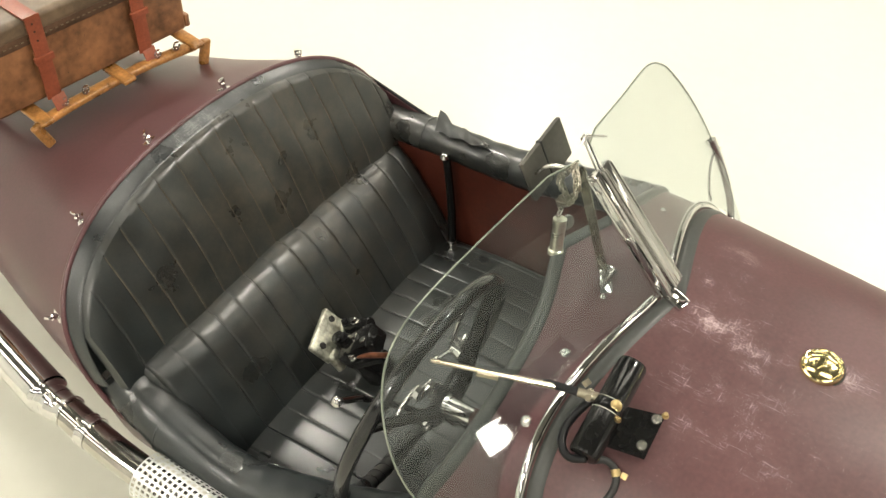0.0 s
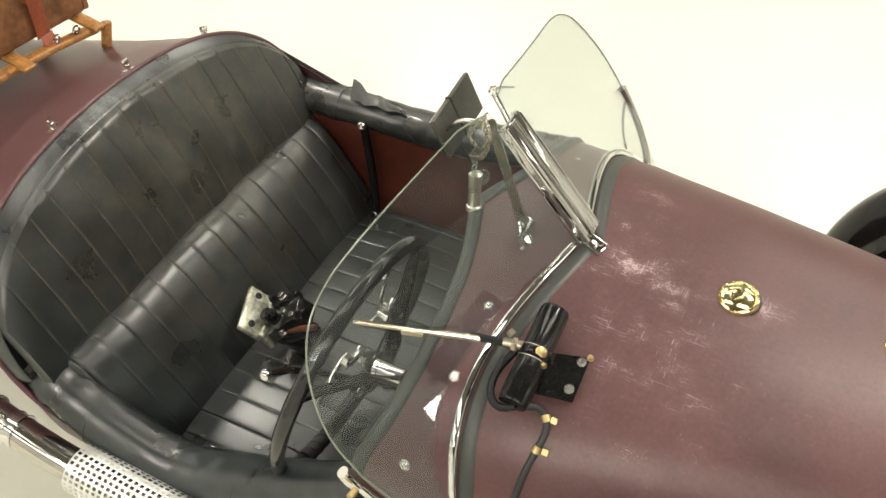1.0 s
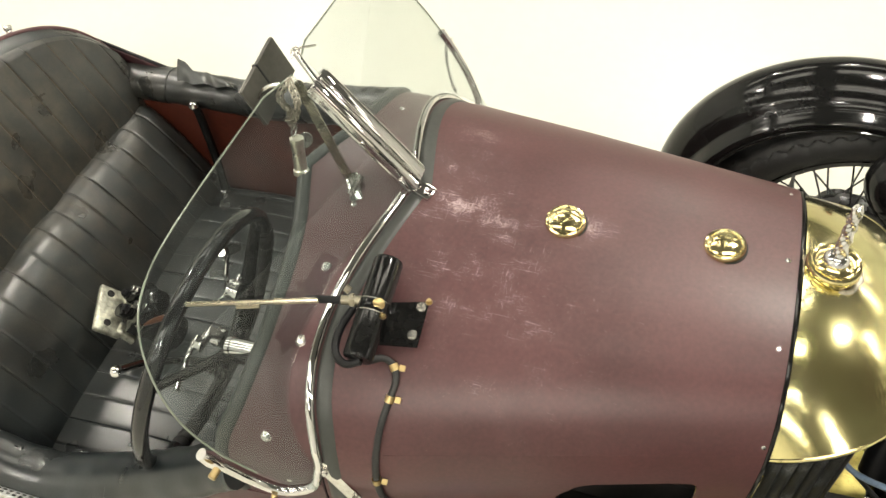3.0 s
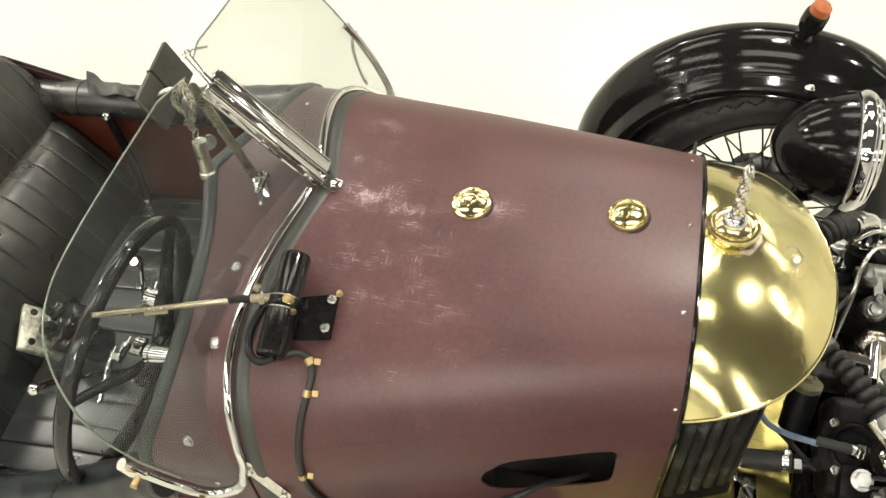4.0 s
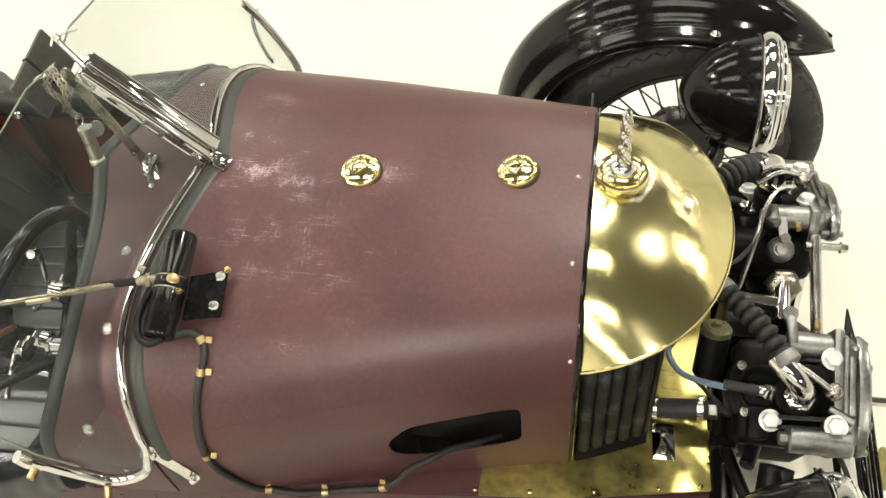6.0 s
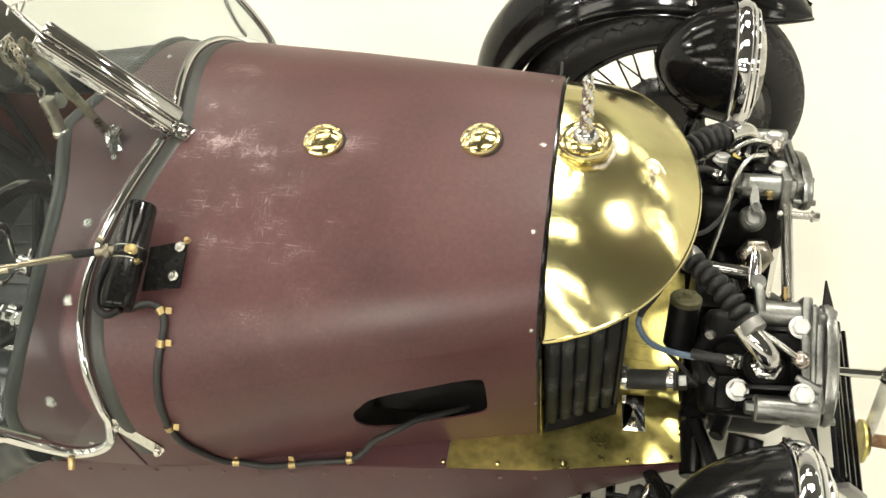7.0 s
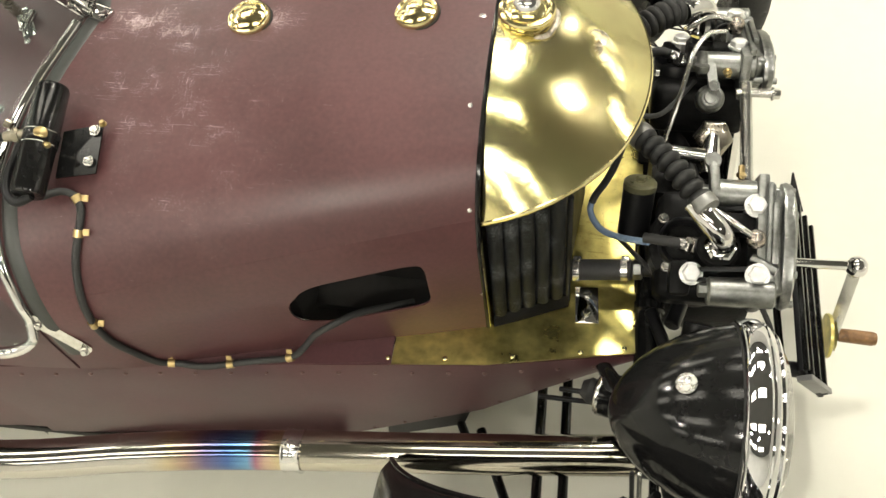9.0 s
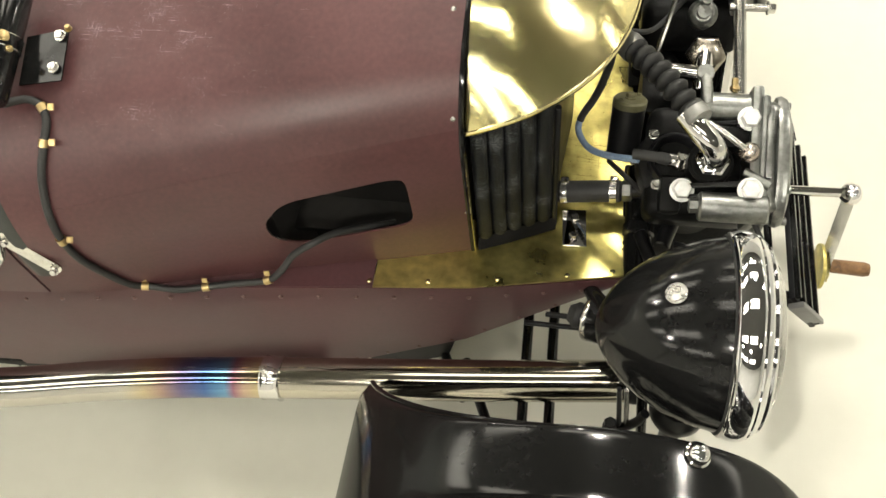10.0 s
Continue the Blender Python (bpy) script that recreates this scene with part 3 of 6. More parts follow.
def deck_point(a, b):
    """The tail's skin: a from the seat's rim to the tail, b across and down both sides."""
    dx = 1.25 * a
    f = 1 - 0.75 * a ** 1.12
    if 0.14 < b < 0.86:
        y, z = arch((b - 0.5) / 0.36 * math.pi / 2)
    else:
        k = (0.14 - b) / 0.14 if b < 0.5 else (b - 0.86) / 0.14
        y, z = math.copysign((0.490 if b < 0.5 else 0.466) - 0.09 * k * k, b - 0.5), lerp(0.48, 0.20, k)
    zz = 0.2 + (z - 0.2) * (1 - 0.58 * a ** 0.92)
    zz -= 0.05 * max(0.0, y * f) * min(1.0, a * 6)
    return Vector((rim_x(z) - dx, y * f, sag(y * f, zz)))


tail = part("tail", thick(grid(deck_point, 28, 72), -0.003), MAROON, car, "maroon barrel-backed tail panel")


TOP_R = [(q.x, q.z) for q in smooth_path([(-1.0, 0, 0.51), (-0.93, 0, 0.475), (-0.86, 0, 0.430), (-0.76, 0, 0.380), (-0.65, 0, 0.352), (-0.55, 0, 0.355), (-0.42, 0, 0.405), (-0.30, 0, 0.485), (-0.20, 0, 0.560)], 6)]
TOP_L = [(q.x, q.z) for q in smooth_path([(-1.0, 0, 0.50), (-0.90, 0, 0.500), (-0.75, 0, 0.515), (-0.60, 0, 0.525), (-0.45, 0, 0.555), (-0.30, 0, 0.595), (-0.20, 0, 0.625)], 6)]


def side_top(x, side=-1):
    return table(x, TOP_R if side < 0 else TOP_L)


def side_w(x):
    return table(x, [(-1.0, 0.470), (-0.85, 0.474), (-0.6, 0.466), (-0.3, 0.440), (-0.1, 0.420), (0.0, 0.412)])


def flank_panel(side):
    def f(a, b):
        x = lerp(-0.93, -0.175, a)
        z = lerp(side_top(x, side), 0.19, b)
        y = side_w(x) * (1 if side < 0 else 0.965) - 0.03 * b * b
        k = min(1.0, max(0.0, (x + 0.50) / 0.30))
        y = lerp(y, table(z, [(0.19, 0.399), (0.485, 0.413), (0.60, 0.424)]), k * k * (3 - 2 * k))
        return Vector((x, side * y, sag(side * y, z)))
    return part("side_panel", thick(grid(f, 24, 10), 0.008), MAROON, car, "maroon cockpit side panel")


def elbow_roll(side):
    """A padded leather roll with a puckered cover."""
    pts = []
    for x in (-0.955, -0.92, -0.85, -0.72, -0.6, -0.5, -0.4, -0.3, -0.22, -0.19) if side > 0 else (-0.895, -0.875, -0.82, -0.72, -0.6, -0.5, -0.4, -0.3, -0.22, -0.19):
        y = side * (side_w(x) * (1 if side < 0 else 0.965) - (0.014 if side > 0 else table(x, [(-0.90, 0.036), (-0.80, 0.028), (-0.66, 0.016)])))
        pts.append((x, y, sag(y, side_top(x, side) + 0.002)))
    path = smooth_path(pts, 8)
    n = len(path)
    rad = [(0.044 if side > 0 else 0.051 - 0.012 * max(0.0, (i / n - 0.6) / 0.4) - 0.010 * max(0.0, 1 - i / 18)) + 0.002 * math.sin(i * 0.17) + 0.0009 * math.sin(i * 1.3 + side) for i in range(n)]
    rad[0], rad[1] = (0.012, 0.034) if side > 0 else (0.016, 0.028)
    rad[2] = rad[3] - 0.004
    rad[-1] = 0.016
    roll = part("elbow_roll", tube(path, rad, 24, flat=0.9), LEATHER, car, "padded black leather elbow roll")
    for k in (0.30, 0.62):
        q = path[int(n * k)]
        part("seam", tube([q + Vector((0.002 * math.sin(a * 3), math.cos(a) * (rad[int(n * k)] + 0.0008), math.sin(a) * (rad[int(n * k)] * 0.9 + 0.0008))) for a in [i * math.pi / 10 for i in range(21)]], 0.0016, 6), LEATHER, roll)
    return roll


for s in (1, -1):
    flank_panel(s)
    elbow_roll(s)
    part("inner_lining", slab([Vector((x, s * y, sag(s * y, z))) for x, y, z in ((-0.92, 0.415, 0.19), (-0.2, 0.385, 0.19), (-0.2, 0.385, 0.59 if s > 0 else 0.54), (-0.4, 0.41, 0.55 if s > 0 else 0.40), (-0.62, 0.415, 0.50 if s > 0 else 0.34), (-0.92, 0.42, 0.47 if s > 0 else 0.44))], 0.006), PANEL, car, "red-brown wooden side lining")
# the body's edge running down from the seat's rim behind the left roll
part("rim_shoulder", thick(grid(lambda a, b: Vector((lerp(-0.960, -0.780, a), 0.462 + 0.004 * b, lerp(lerp(0.553, 0.507, a), 0.44, b))), 8, 4), 0.005), MAROON, car, "maroon body edge behind the elbow roll")
part("shoulder_bead", rod((-0.962, 0.4635, 0.5535), (-0.778, 0.4635, 0.5065), 0.0045, 10), BLACK_SATIN, car)
# a torn flap of the left roll's cover
part("leather_flap", thick(grid(lambda a, b: Vector((-0.735 + 0.15 * a - 0.012 * b, 0.412 + 0.040 * b * (1 - a) ** 0.5 + 0.004 * math.sin(a * 17), 0.527 + 0.014 * a + 0.010 * math.sin(b * 1.9) * (1 - 0.6 * a) + 0.004 * math.sin(a * 13) * b + 0.020 * b * (1 - a) ** 8)), 24, 8), 0.0015), LEATHER, car, "loose black leather flap")

part("leather_flap", thick(grid(lambda a, b: Vector((lerp(-0.205, -0.125, a), 0.325 + 0.075 * b - 0.01 * a, 0.668 - 0.085 * b * b + 0.030 * math.exp(-((a - 0.45) / 0.16) ** 2) * (1 - b) + 0.006 * math.sin(a * 11 + b * 4))), 20, 10), 0.0015), LEATHER, car, "torn black leather cover by the scuttle")

EDGE_Y = [(q.x, q.y) for q in smooth_path([(0.0, -0.210, 0), (0.035, -0.199, 0), (0.11, -0.174, 0), (0.174, -0.162, 0), (0.24, -0.157, 0), (0.31, -0.157, 0), (0.38, -0.170, 0), (0.42, -0.194, 0), (0.43, -0.200, 0)], 5)]


def cockpit_edge(u):
    """The scuttle's rear edge: a blunt point at the middle, cut forward at the sides."""
    return table(abs(skin(-0.17, u)[1]), EDGE_Y)


part("scuttle", thick(grid(lambda a, b: skin(lerp(cockpit_edge(lerp(-1, 1, b)), rear_edge(lerp(-1, 1, b)) - 0.004, a), lerp(-1, 1, b)), 10, 60), -0.003), MAROON, car, "maroon scuttle panel with round screws")
part("scuttle_trim", tube([skin(cockpit_edge(u) - 0.004, u, -0.002) for u in [i / 96 * 1.96 - 0.98 for i in range(97)]], 0.0125, 10), TRIM_GREY, car, "grey rubber edge trim round the cockpit")
part("dashboard", slab([skin(-0.125, u, -0.012) for u in [i / 24 * 1.6 - 0.8 for i in range(25)]], 0.012), PANEL, car, "dark red-brown dashboard")
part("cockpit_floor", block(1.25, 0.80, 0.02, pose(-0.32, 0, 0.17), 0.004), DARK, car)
# near-black closing sheets, added so the bay behind the slot looks shaded
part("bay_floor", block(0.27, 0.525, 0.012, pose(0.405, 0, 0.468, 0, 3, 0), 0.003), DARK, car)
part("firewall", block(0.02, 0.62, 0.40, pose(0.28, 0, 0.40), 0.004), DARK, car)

PLEAT = 0.0551
CREASE_UP, CREASE_LOW = 0.0265, -0.0245


def pleat(y, at):
    """Height of the stuffed pleats at y: full and flat between narrow creases."""
    k = abs((((y - at) / PLEAT) % 1.0) - 0.5) * 2
    return -0.0036 * k ** 26 - 0.0008 * k ** 4


def back_top(y):
    """Height of the backrest's pleated field under its border."""
    w = 0.483 if y < 0 else 0.459
    th = math.asin(min(1.0, abs(y) / w) ** 1.3)
    return 0.48 + 0.262 * max(0.0, math.cos(th)) ** (2 / 2.6)


def upper_back(a, b):
    y = lerp(-0.468, 0.447, b)
    top = back_top(y)
    z = lerp(0.40, top, a)
    half = 0.470 if y < 0 else 0.448
    rim = min((top - z) * 1.15, (half - abs(y)) * 1.3)
    e = min(1.0, max(0.0, rim) / 0.011, a * 9 + 0.2)
    field = min(1.0, max(0.0, rim - 0.003) / 0.005)
    swell = 0.004 * math.sin(y * 31 + 2.0 * a) * math.sin(a * 5 + y * 9)
    x = rim_x(z) + 0.006 + 0.034 * math.sqrt(max(0, e)) + pleat(y, CREASE_UP + 0.02 * (0.75 - z) * (y < -0.1)) * field + swell * min(1.0, rim * 16) + 0.012 * math.sin(a * 3)
    return Vector((x, y, sag(y, z)))


def lower_back(a, b):
    y = lerp(-0.425, 0.41, b)
    prof = LOW_PROFILE
    q = prof[round(a * 36)]
    edge = max(0.0, (abs(y) - (0.385 if y > 0 else 0.400)) / 0.025)
    n = Vector((0.78, 0, 0.62))
    drop = pleat(y, CREASE_LOW) * min(1, a * 8) - 0.02 * edge * edge + 0.003 * math.sin(y * 23 + a * 4) * math.sin(a * 3.1)
    q = q + n * drop
    return Vector((q.x, y, sag(y, q.z)))


LOW_PROFILE = smooth_path([(-0.650, 0, 0.235), (-0.684, 0, 0.30), (-0.738, 0, 0.385), (-0.792, 0, 0.455), (-0.830, 0, 0.478), (-0.866, 0, 0.468), (-0.890, 0, 0.43)], 6)


def cushion(a, b):
    y = lerp(-0.40, 0.40, b)
    x = lerp(-0.69, -0.26, a)
    z = 0.262 + 0.02 * a + 0.016 * math.sin(a * math.pi) + pleat(y, CREASE_LOW) - 0.03 * max(0, (abs(y) - 0.37) / 0.03) ** 2 - 0.10 * max(0.0, (a - 0.93) / 0.07) ** 2 + 0.010 * math.sin(min(1, abs(y) / 0.40) * math.pi)
    return Vector((x, y, sag(y, z)))


part("upper_backrest", grid(upper_back, 60, 420), LEATHER, car, "pleated worn black leather upper backrest")
part("lower_backrest", grid(lower_back, 36, 400), LEATHER, car, "pleated worn black leather lower backrest")
part("seat_cushion", grid(cushion, 24, 400), LEATHER, car, "pleated black leather seat cushion")

WORN_EDGE = mat("worn_leather_edge", (0.0170, 0.0195, 0.0205), 0.30, 0, 0.35, 9, 330, 0.0004, 0.13, 0, 0.7)
wear_and_shade(WORN_EDGE, [(-0.995, -0.09, 0.735, 0.24, 0.9), (-1.0, 0.09, 0.735, 0.20, 0.6)], (0.16, 0.165, 0.165), 2.0, 0.25)


def border(a, b):
    """The flat leather strip between the pleats and the rim."""
    d = lerp(-90, 90, a)
    y0, z0 = arch(radians(d), 0.458, 0.2565)
    y1, z1 = arch(radians(d), 0.468, 0.268)
    y, z = lerp(y0, y1, b), lerp(z0, z1, b)
    return Vector((rim_x(z) + lerp(0.030, 0.002, b ** 1.3) + 0.004 * math.sin(b * math.pi), y, sag(y, z)))


part("seat_border", grid(border, 120, 8), WORN_EDGE, car, "flat worn leather border of the backrest")
shell = []
for d in range(-90, 91, 3):
    y0, z0 = arch(radians(d), 0.467, 0.266)
    y1, z1 = arch(radians(d), 0.40, 0.22)
    shell += [Vector((rim_x(z0), y0, sag(y0, z0))), Vector((rim_x(z1) - 0.004, y1, sag(y1, z1)))]
part("seat_shell", (shell, [(2 * i, 2 * i + 1, 2 * i + 3, 2 * i + 2) for i in range(60)]), LEATHER, car)
outer = []
for d in range(-92, 93, 3):
    y, z = arch(radians(max(-90, min(90, d))), 0.469, 0.268)
    outer.append(Vector((rim_x(z) - 0.002, y, sag(y, z))))
for i in range(1, 8):
    k = i / 8
    z = lerp(0.48, 0.26, k)
    kk = (0.48 - z) / 0.28
    outer.insert(0, Vector((rim_x(z) - 0.002, -(0.493 - 0.09 * kk * kk), z)))
part("rim_bead", tube(outer, 0.0055, 10), MAROON, car)

THREAD = mat("worn_seam", (0.085, 0.068, 0.047), 0.5, 0, 0.3, 30, 200)
for i in range(-7, 7):
    y = CREASE_UP + i * PLEAT
    path = []
    for a in range(3, 58):
        z = lerp(0.40, back_top(y), a / 60)
        yy = y + 0.02 * (0.75 - z) * (y < -0.1)
        if (back_top(yy) - z) * 1.15 > 0.006 and ((0.470 if y < 0 else 0.448) - abs(yy)) * 1.3 > 0.006:
            path.append(upper_back((z - 0.40) / (back_top(yy) - 0.40), (yy + 0.468) / 0.915) + Vector((0.0022, 0, 0.0006)))
    if len(path) > 4:
        part("seam", tube(path, 0.0011, 6), THREAD, car)

# ---- side strut, tonneau studs ----
strut = part("side_strut", tube(smooth_path([(-0.640, 0.345, 0.245), (-0.660, 0.372, 0.34), (-0.684, 0.388, 0.46), (-0.689, 0.386, 0.49)], 4), 0.0098, 14), BLACK, car, "black upright strut with chrome ends")
part("strut_foot", lathe([(0.014, 0), (0.016, 0.01), (0.013, 0.02), (0.009, 0.034)], 14, pose(-0.640, 0.345, 0.235)), CHROME, strut)
part("strut_cap", lathe([(0.010, 0), (0.012, 0.004), (0.008, 0.012), (0, 0.014)], 14, pose(-0.690, 0.386, 0.485)), CHROME, strut)

# ---- lower body ----
SILL_TOP_Y = [(-0.23, 0.4215), (-0.2, 0.4205), (0.27, 0.368), (0.56, 0.328), (0.78, 0.284)]
SILL_TOP_Z = [(-0.23, 0.487), (0.27, 0.476), (0.56, 0.446), (0.78, 0.430)]
SILL_LOW_Y = [(-0.23, 0.406), (0.0, 0.377), (0.30, 0.352), (0.54, 0.320), (0.66, 0.300), (0.78, 0.284)]
SILL_LOW_Z = [(-0.23, 0.19), (-0.2, 0.185), (0.0, 0.160), (0.30, 0.172), (0.54, 0.257), (0.66, 0.335), (0.78, 0.415)]
for s in (1, -1):
    def sill(a, b, s=s):
        x = lerp(-0.23, 0.78, a)
        y = lerp(table(x, SILL_TOP_Y), table(x, SILL_LOW_Y), b) + 0.004 * math.sin(b * math.pi)
        z = lerp(table(x, SILL_TOP_Z), table(x, SILL_LOW_Z), b)
        return Vector((x, s * y, sag(s * y, z)))
    part("sill_panel", thick(grid(sill, 30, 8), 0.006), MAROON, car, "riveted maroon sill panel")
    part("ledge", slab([Vector((x, s * y, sag(s * y, z))) for x, y, z in ((0.08, 0.380, 0.480), (0.08, 0.390, 0.482), (0.27, 0.367, 0.474), (0.420, 0.344, 0.460), (0.420, 0.27, 0.462), (0.27, 0.325, 0.474))], 0.003), MAROON, car)
tray = part("undertray", slab([(0.421, -0.25, 0.452), (0.421, -0.346, 0.460), (0.56, -0.329, 0.449), (0.785, -0.281, 0.433), (0.785, 0.278, 0.428), (0.421, 0.25, 0.436)], 0.004), BRASS_DULL, car, "dull stained brass undertray with painted-in shade")
pipe_pts = [(0.85, -0.402, 0.345), (0.55, -0.430, 0.345), (0.19, -0.460, 0.345), (0.01, -0.483, 0.345), (-0.2, -0.515, 0.342), (-0.5, -0.535, 0.342), (-0.8, -0.538, 0.350), (-1.02, -0.522, 0.36)]

# ---- exhaust ----
def heat_blued():
    """Chrome that has turned straw, purple and blue along one stretch."""
    m = mat("heat_blued_chrome", (0.50, 0.48, 0.44), 0.10, 1.0, 0.08, 12, 80, 0, 0.06)
    nt = m.node_tree
    b = nt.nodes["Principled BSDF"]
    tc = nt.nodes.new("ShaderNodeTexCoord")
    sx = nt.nodes.new("ShaderNodeSeparateXYZ")
    mr = nt.nodes.new("ShaderNodeMapRange")
    mr.inputs["From Min"].default_value, mr.inputs["From Max"].default_value = 0.04, 0.28
    r = nt.nodes.new("ShaderNodeValToRGB")
    e = r.color_ramp.elements
    e[0].position, e[0].color = 0.0, (0.50, 0.48, 0.44, 1)
    e[1].position, e[1].color = 1.0, (0.48, 0.45, 0.38, 1)
    for p, c in ((0.16, (0.52, 0.44, 0.30, 1)), (0.28, (0.36, 0.25, 0.22, 1)), (0.40, (0.16, 0.14, 0.26, 1)), (0.55, (0.08, 0.15, 0.36, 1)), (0.68, (0.16, 0.34, 0.56, 1)), (0.735, (0.34, 0.16, 0.22, 1)), (0.80, (0.52, 0.38, 0.30, 1)), (0.88, (0.54, 0.45, 0.28, 1))):
        q = e.new(p)
        q.color = c
    nt.links.new(tc.outputs["Object"], sx.inputs[0])
    nt.links.new(sx.outputs[0], mr.inputs[0])
    nt.links.new(mr.outputs[0], r.inputs[0])
    nt.links.new(r.outputs[0], b.inputs["Base Color"])
    return m


pipe = part("exhaust_pipe", tube(smooth_path(pipe_pts, 8), 0.0315, 24), heat_blued(), car, "chrome side exhaust pipe with a heat-blued patch")


def pipe_clamp(x, y, z, dx=0.022):
    c = part("pipe_clamp", lathe([(0.0305, -dx), (0.0340, -dx), (0.0348, -dx * 0.88), (0.0340, -dx * 0.72), (0.0328, -dx * 0.6), (0.0328, dx * 0.6), (0.0340, dx * 0.72), (0.0348, dx * 0.88), (0.0340, dx), (0.0305, dx)], 28, pose(x, y, z, 0, 90, 0)), CHROME, pipe, "chrome pipe clamp")
    part("clamp_bolt", rod((x - 0.004, y - 0.01, z + 0.03), (x - 0.004, y - 0.01, z + 0.058), 0.004, 8), STEEL, pipe)
    return c


pipe_clamp(0.270, -0.4535, 0.345, 0.015)
pipe_clamp(-0.985, -0.525, 0.359)
pipe_clamp(-0.90, -0.532, 0.355, 0.012)
silencer = part("silencer", tube(smooth_path([(-1.0, -0.524, 0.360), (-1.03, -0.521, 0.361), (-1.06, -0.517, 0.362), (-1.3, -0.475, 0.37), (-1.8, -0.39, 0.38)], 5), [0.034] * 4 + [0.040] * 4 + [0.044] * 13, 24), CHROME, pipe, "chrome silencer")
# pierced heat shield over the pipe
def shield_point(a, ang, r=0.047):
    x = lerp(-0.745, -0.36, a)
    return Vector((x, -0.536 + r * math.cos(ang) * -1, 0.348 + r * math.sin(ang)))


sv, sf = [], []
NA, NB = 30, 13
for i in range(NA):
    for j in range(NB):
        a0, a1 = i / NA, (i + 1) / NA
        b0, b1 = radians(-10 + 170 * j / NB), radians(-10 + 170 * (j + 1) / NB)
        o = [shield_point(a0, b0), shield_point(a1, b0), shield_point(a1, b1), shield_point(a0, b1)]
        c = sum(o, Vector()) / 4
        inn = [c.lerp(p, 0.58) for p in o]
        n = len(sv)
        sv += o + inn
        sf += [(n + k, n + (k + 1) % 4, n + 4 + (k + 1) % 4, n + 4 + k) for k in range(4)]
part("heat_shield", (sv, sf), mat("pale_metal", (0.62, 0.63, 0.62), 0.4, 0.6, 0.1, 30, 150), pipe, "pierced bright metal heat shield", False)

# ---- rivets ----
rv = lathe([(0.0042, 0), (0.0040, 0.0012), (0.0026, 0.0024), (0, 0.003)], 10)
RIVET = mat("worn_rivet", (0.15, 0.09, 0.085), 0.30, 0.3, 0.3, 60, 200)
rivets = {}


def put_rivets(points, normal, material, scale=1.0):
    q = Vector(normal).to_track_quat("Z", "Y").to_matrix().to_4x4()
    for p in points:
        m = Matrix.Translation(p) @ q @ Matrix.Diagonal((scale, scale, scale, 1))
        if material.name not in rivets:
            rivets[material.name] = part("rivet", rv, material, car)
            rivets[material.name].matrix_basis = m
        else:
            again(rivets[material.name], m, car)


pts = []
for i in range(17):
    x = -0.15 + i * 0.0545
    pts.append((x, -table(x, SILL_TOP_Y) - 0.0032, table(x, SILL_TOP_Z) - 0.021))
put_rivets(pts, (0.1, -1, 0.1), RIVET, 0.85)
pts = []
for i in range(14):
    x = 0.03 + i * 0.0545
    pts.append((x, -table(x, SILL_LOW_Y) - 0.0025, table(x, SILL_LOW_Z) + 0.013))
put_rivets(pts, (0.1, -1, -0.1), RIVET, 0.85)
put_rivets([(0.415, -0.337, 0.4635), (0.50, -0.328, 0.458), (0.60, -0.312, 0.451), (0.70, -0.292, 0.443), (0.765, -0.277, 0.438)], (0, 0, 1), BRASS, 1.0)

# ---- round-headed screws of bonnet and scuttle ----
sc = lathe([(0.0085, 0), (0.0085, 0.001), (0.0062, 0.0016), (0.0058, 0.003), (0.0035, 0.0048), (0, 0.0052)], 16)
screw = None


def on_skin(x, u, out=0.001):
    p = skin(x, u, out)
    t1, t2 = skin(x + 0.01, u, out) - p, skin(x, u + 0.005, out) - p
    n = t1.cross(t2).normalized()
    if n.dot(p - Vector((x, 0, 0.5))) < 0:
        n.negate()
    return p, n


def find_u(x, y, z):
    """The u whose point of the skin at x lies nearest (y, z)."""
    return min((i / 400 - 1 for i in range(801)), key=lambda u: (skin(x, u)[1] - y) ** 2 + (skin(x, u)[2] - z) ** 2)


for x, y, z, k in ((-0.107, -0.177, 0.792, 1.25), (-0.105, -0.288, 0.763, 1.25), (-0.127, -0.378, 0.666, 1.25), (-0.107, -0.062, 0.807, 0.9), (-0.11, 0.10, 0.80, 0.9), (-0.12, 0.2, 0.78, 0.9), (-0.10, -0.405, 0.58, 0.8),
                   (0.540, -0.004, 0.836, 0.55), (0.541, -0.151, 0.829, 0.62), (0.549, -0.267, 0.756, 0.62), (0.540, 0.160, 0.80, 0.55), (0.545, 0.24, 0.72, 0.55), (0.555, -0.27, 0.56, 0.5)):
    p, n = on_skin(x, find_u(x, y, z))
    m = Matrix.Translation(p) @ n.to_track_quat("Z", "Y").to_matrix().to_4x4() @ Matrix.Diagonal((k, k, k, 1))
    if screw is None:
        screw = part("screw", sc, STEEL, car, "round-headed steel screw")
        screw.matrix_basis = m
    else:
        again(screw, m, car)


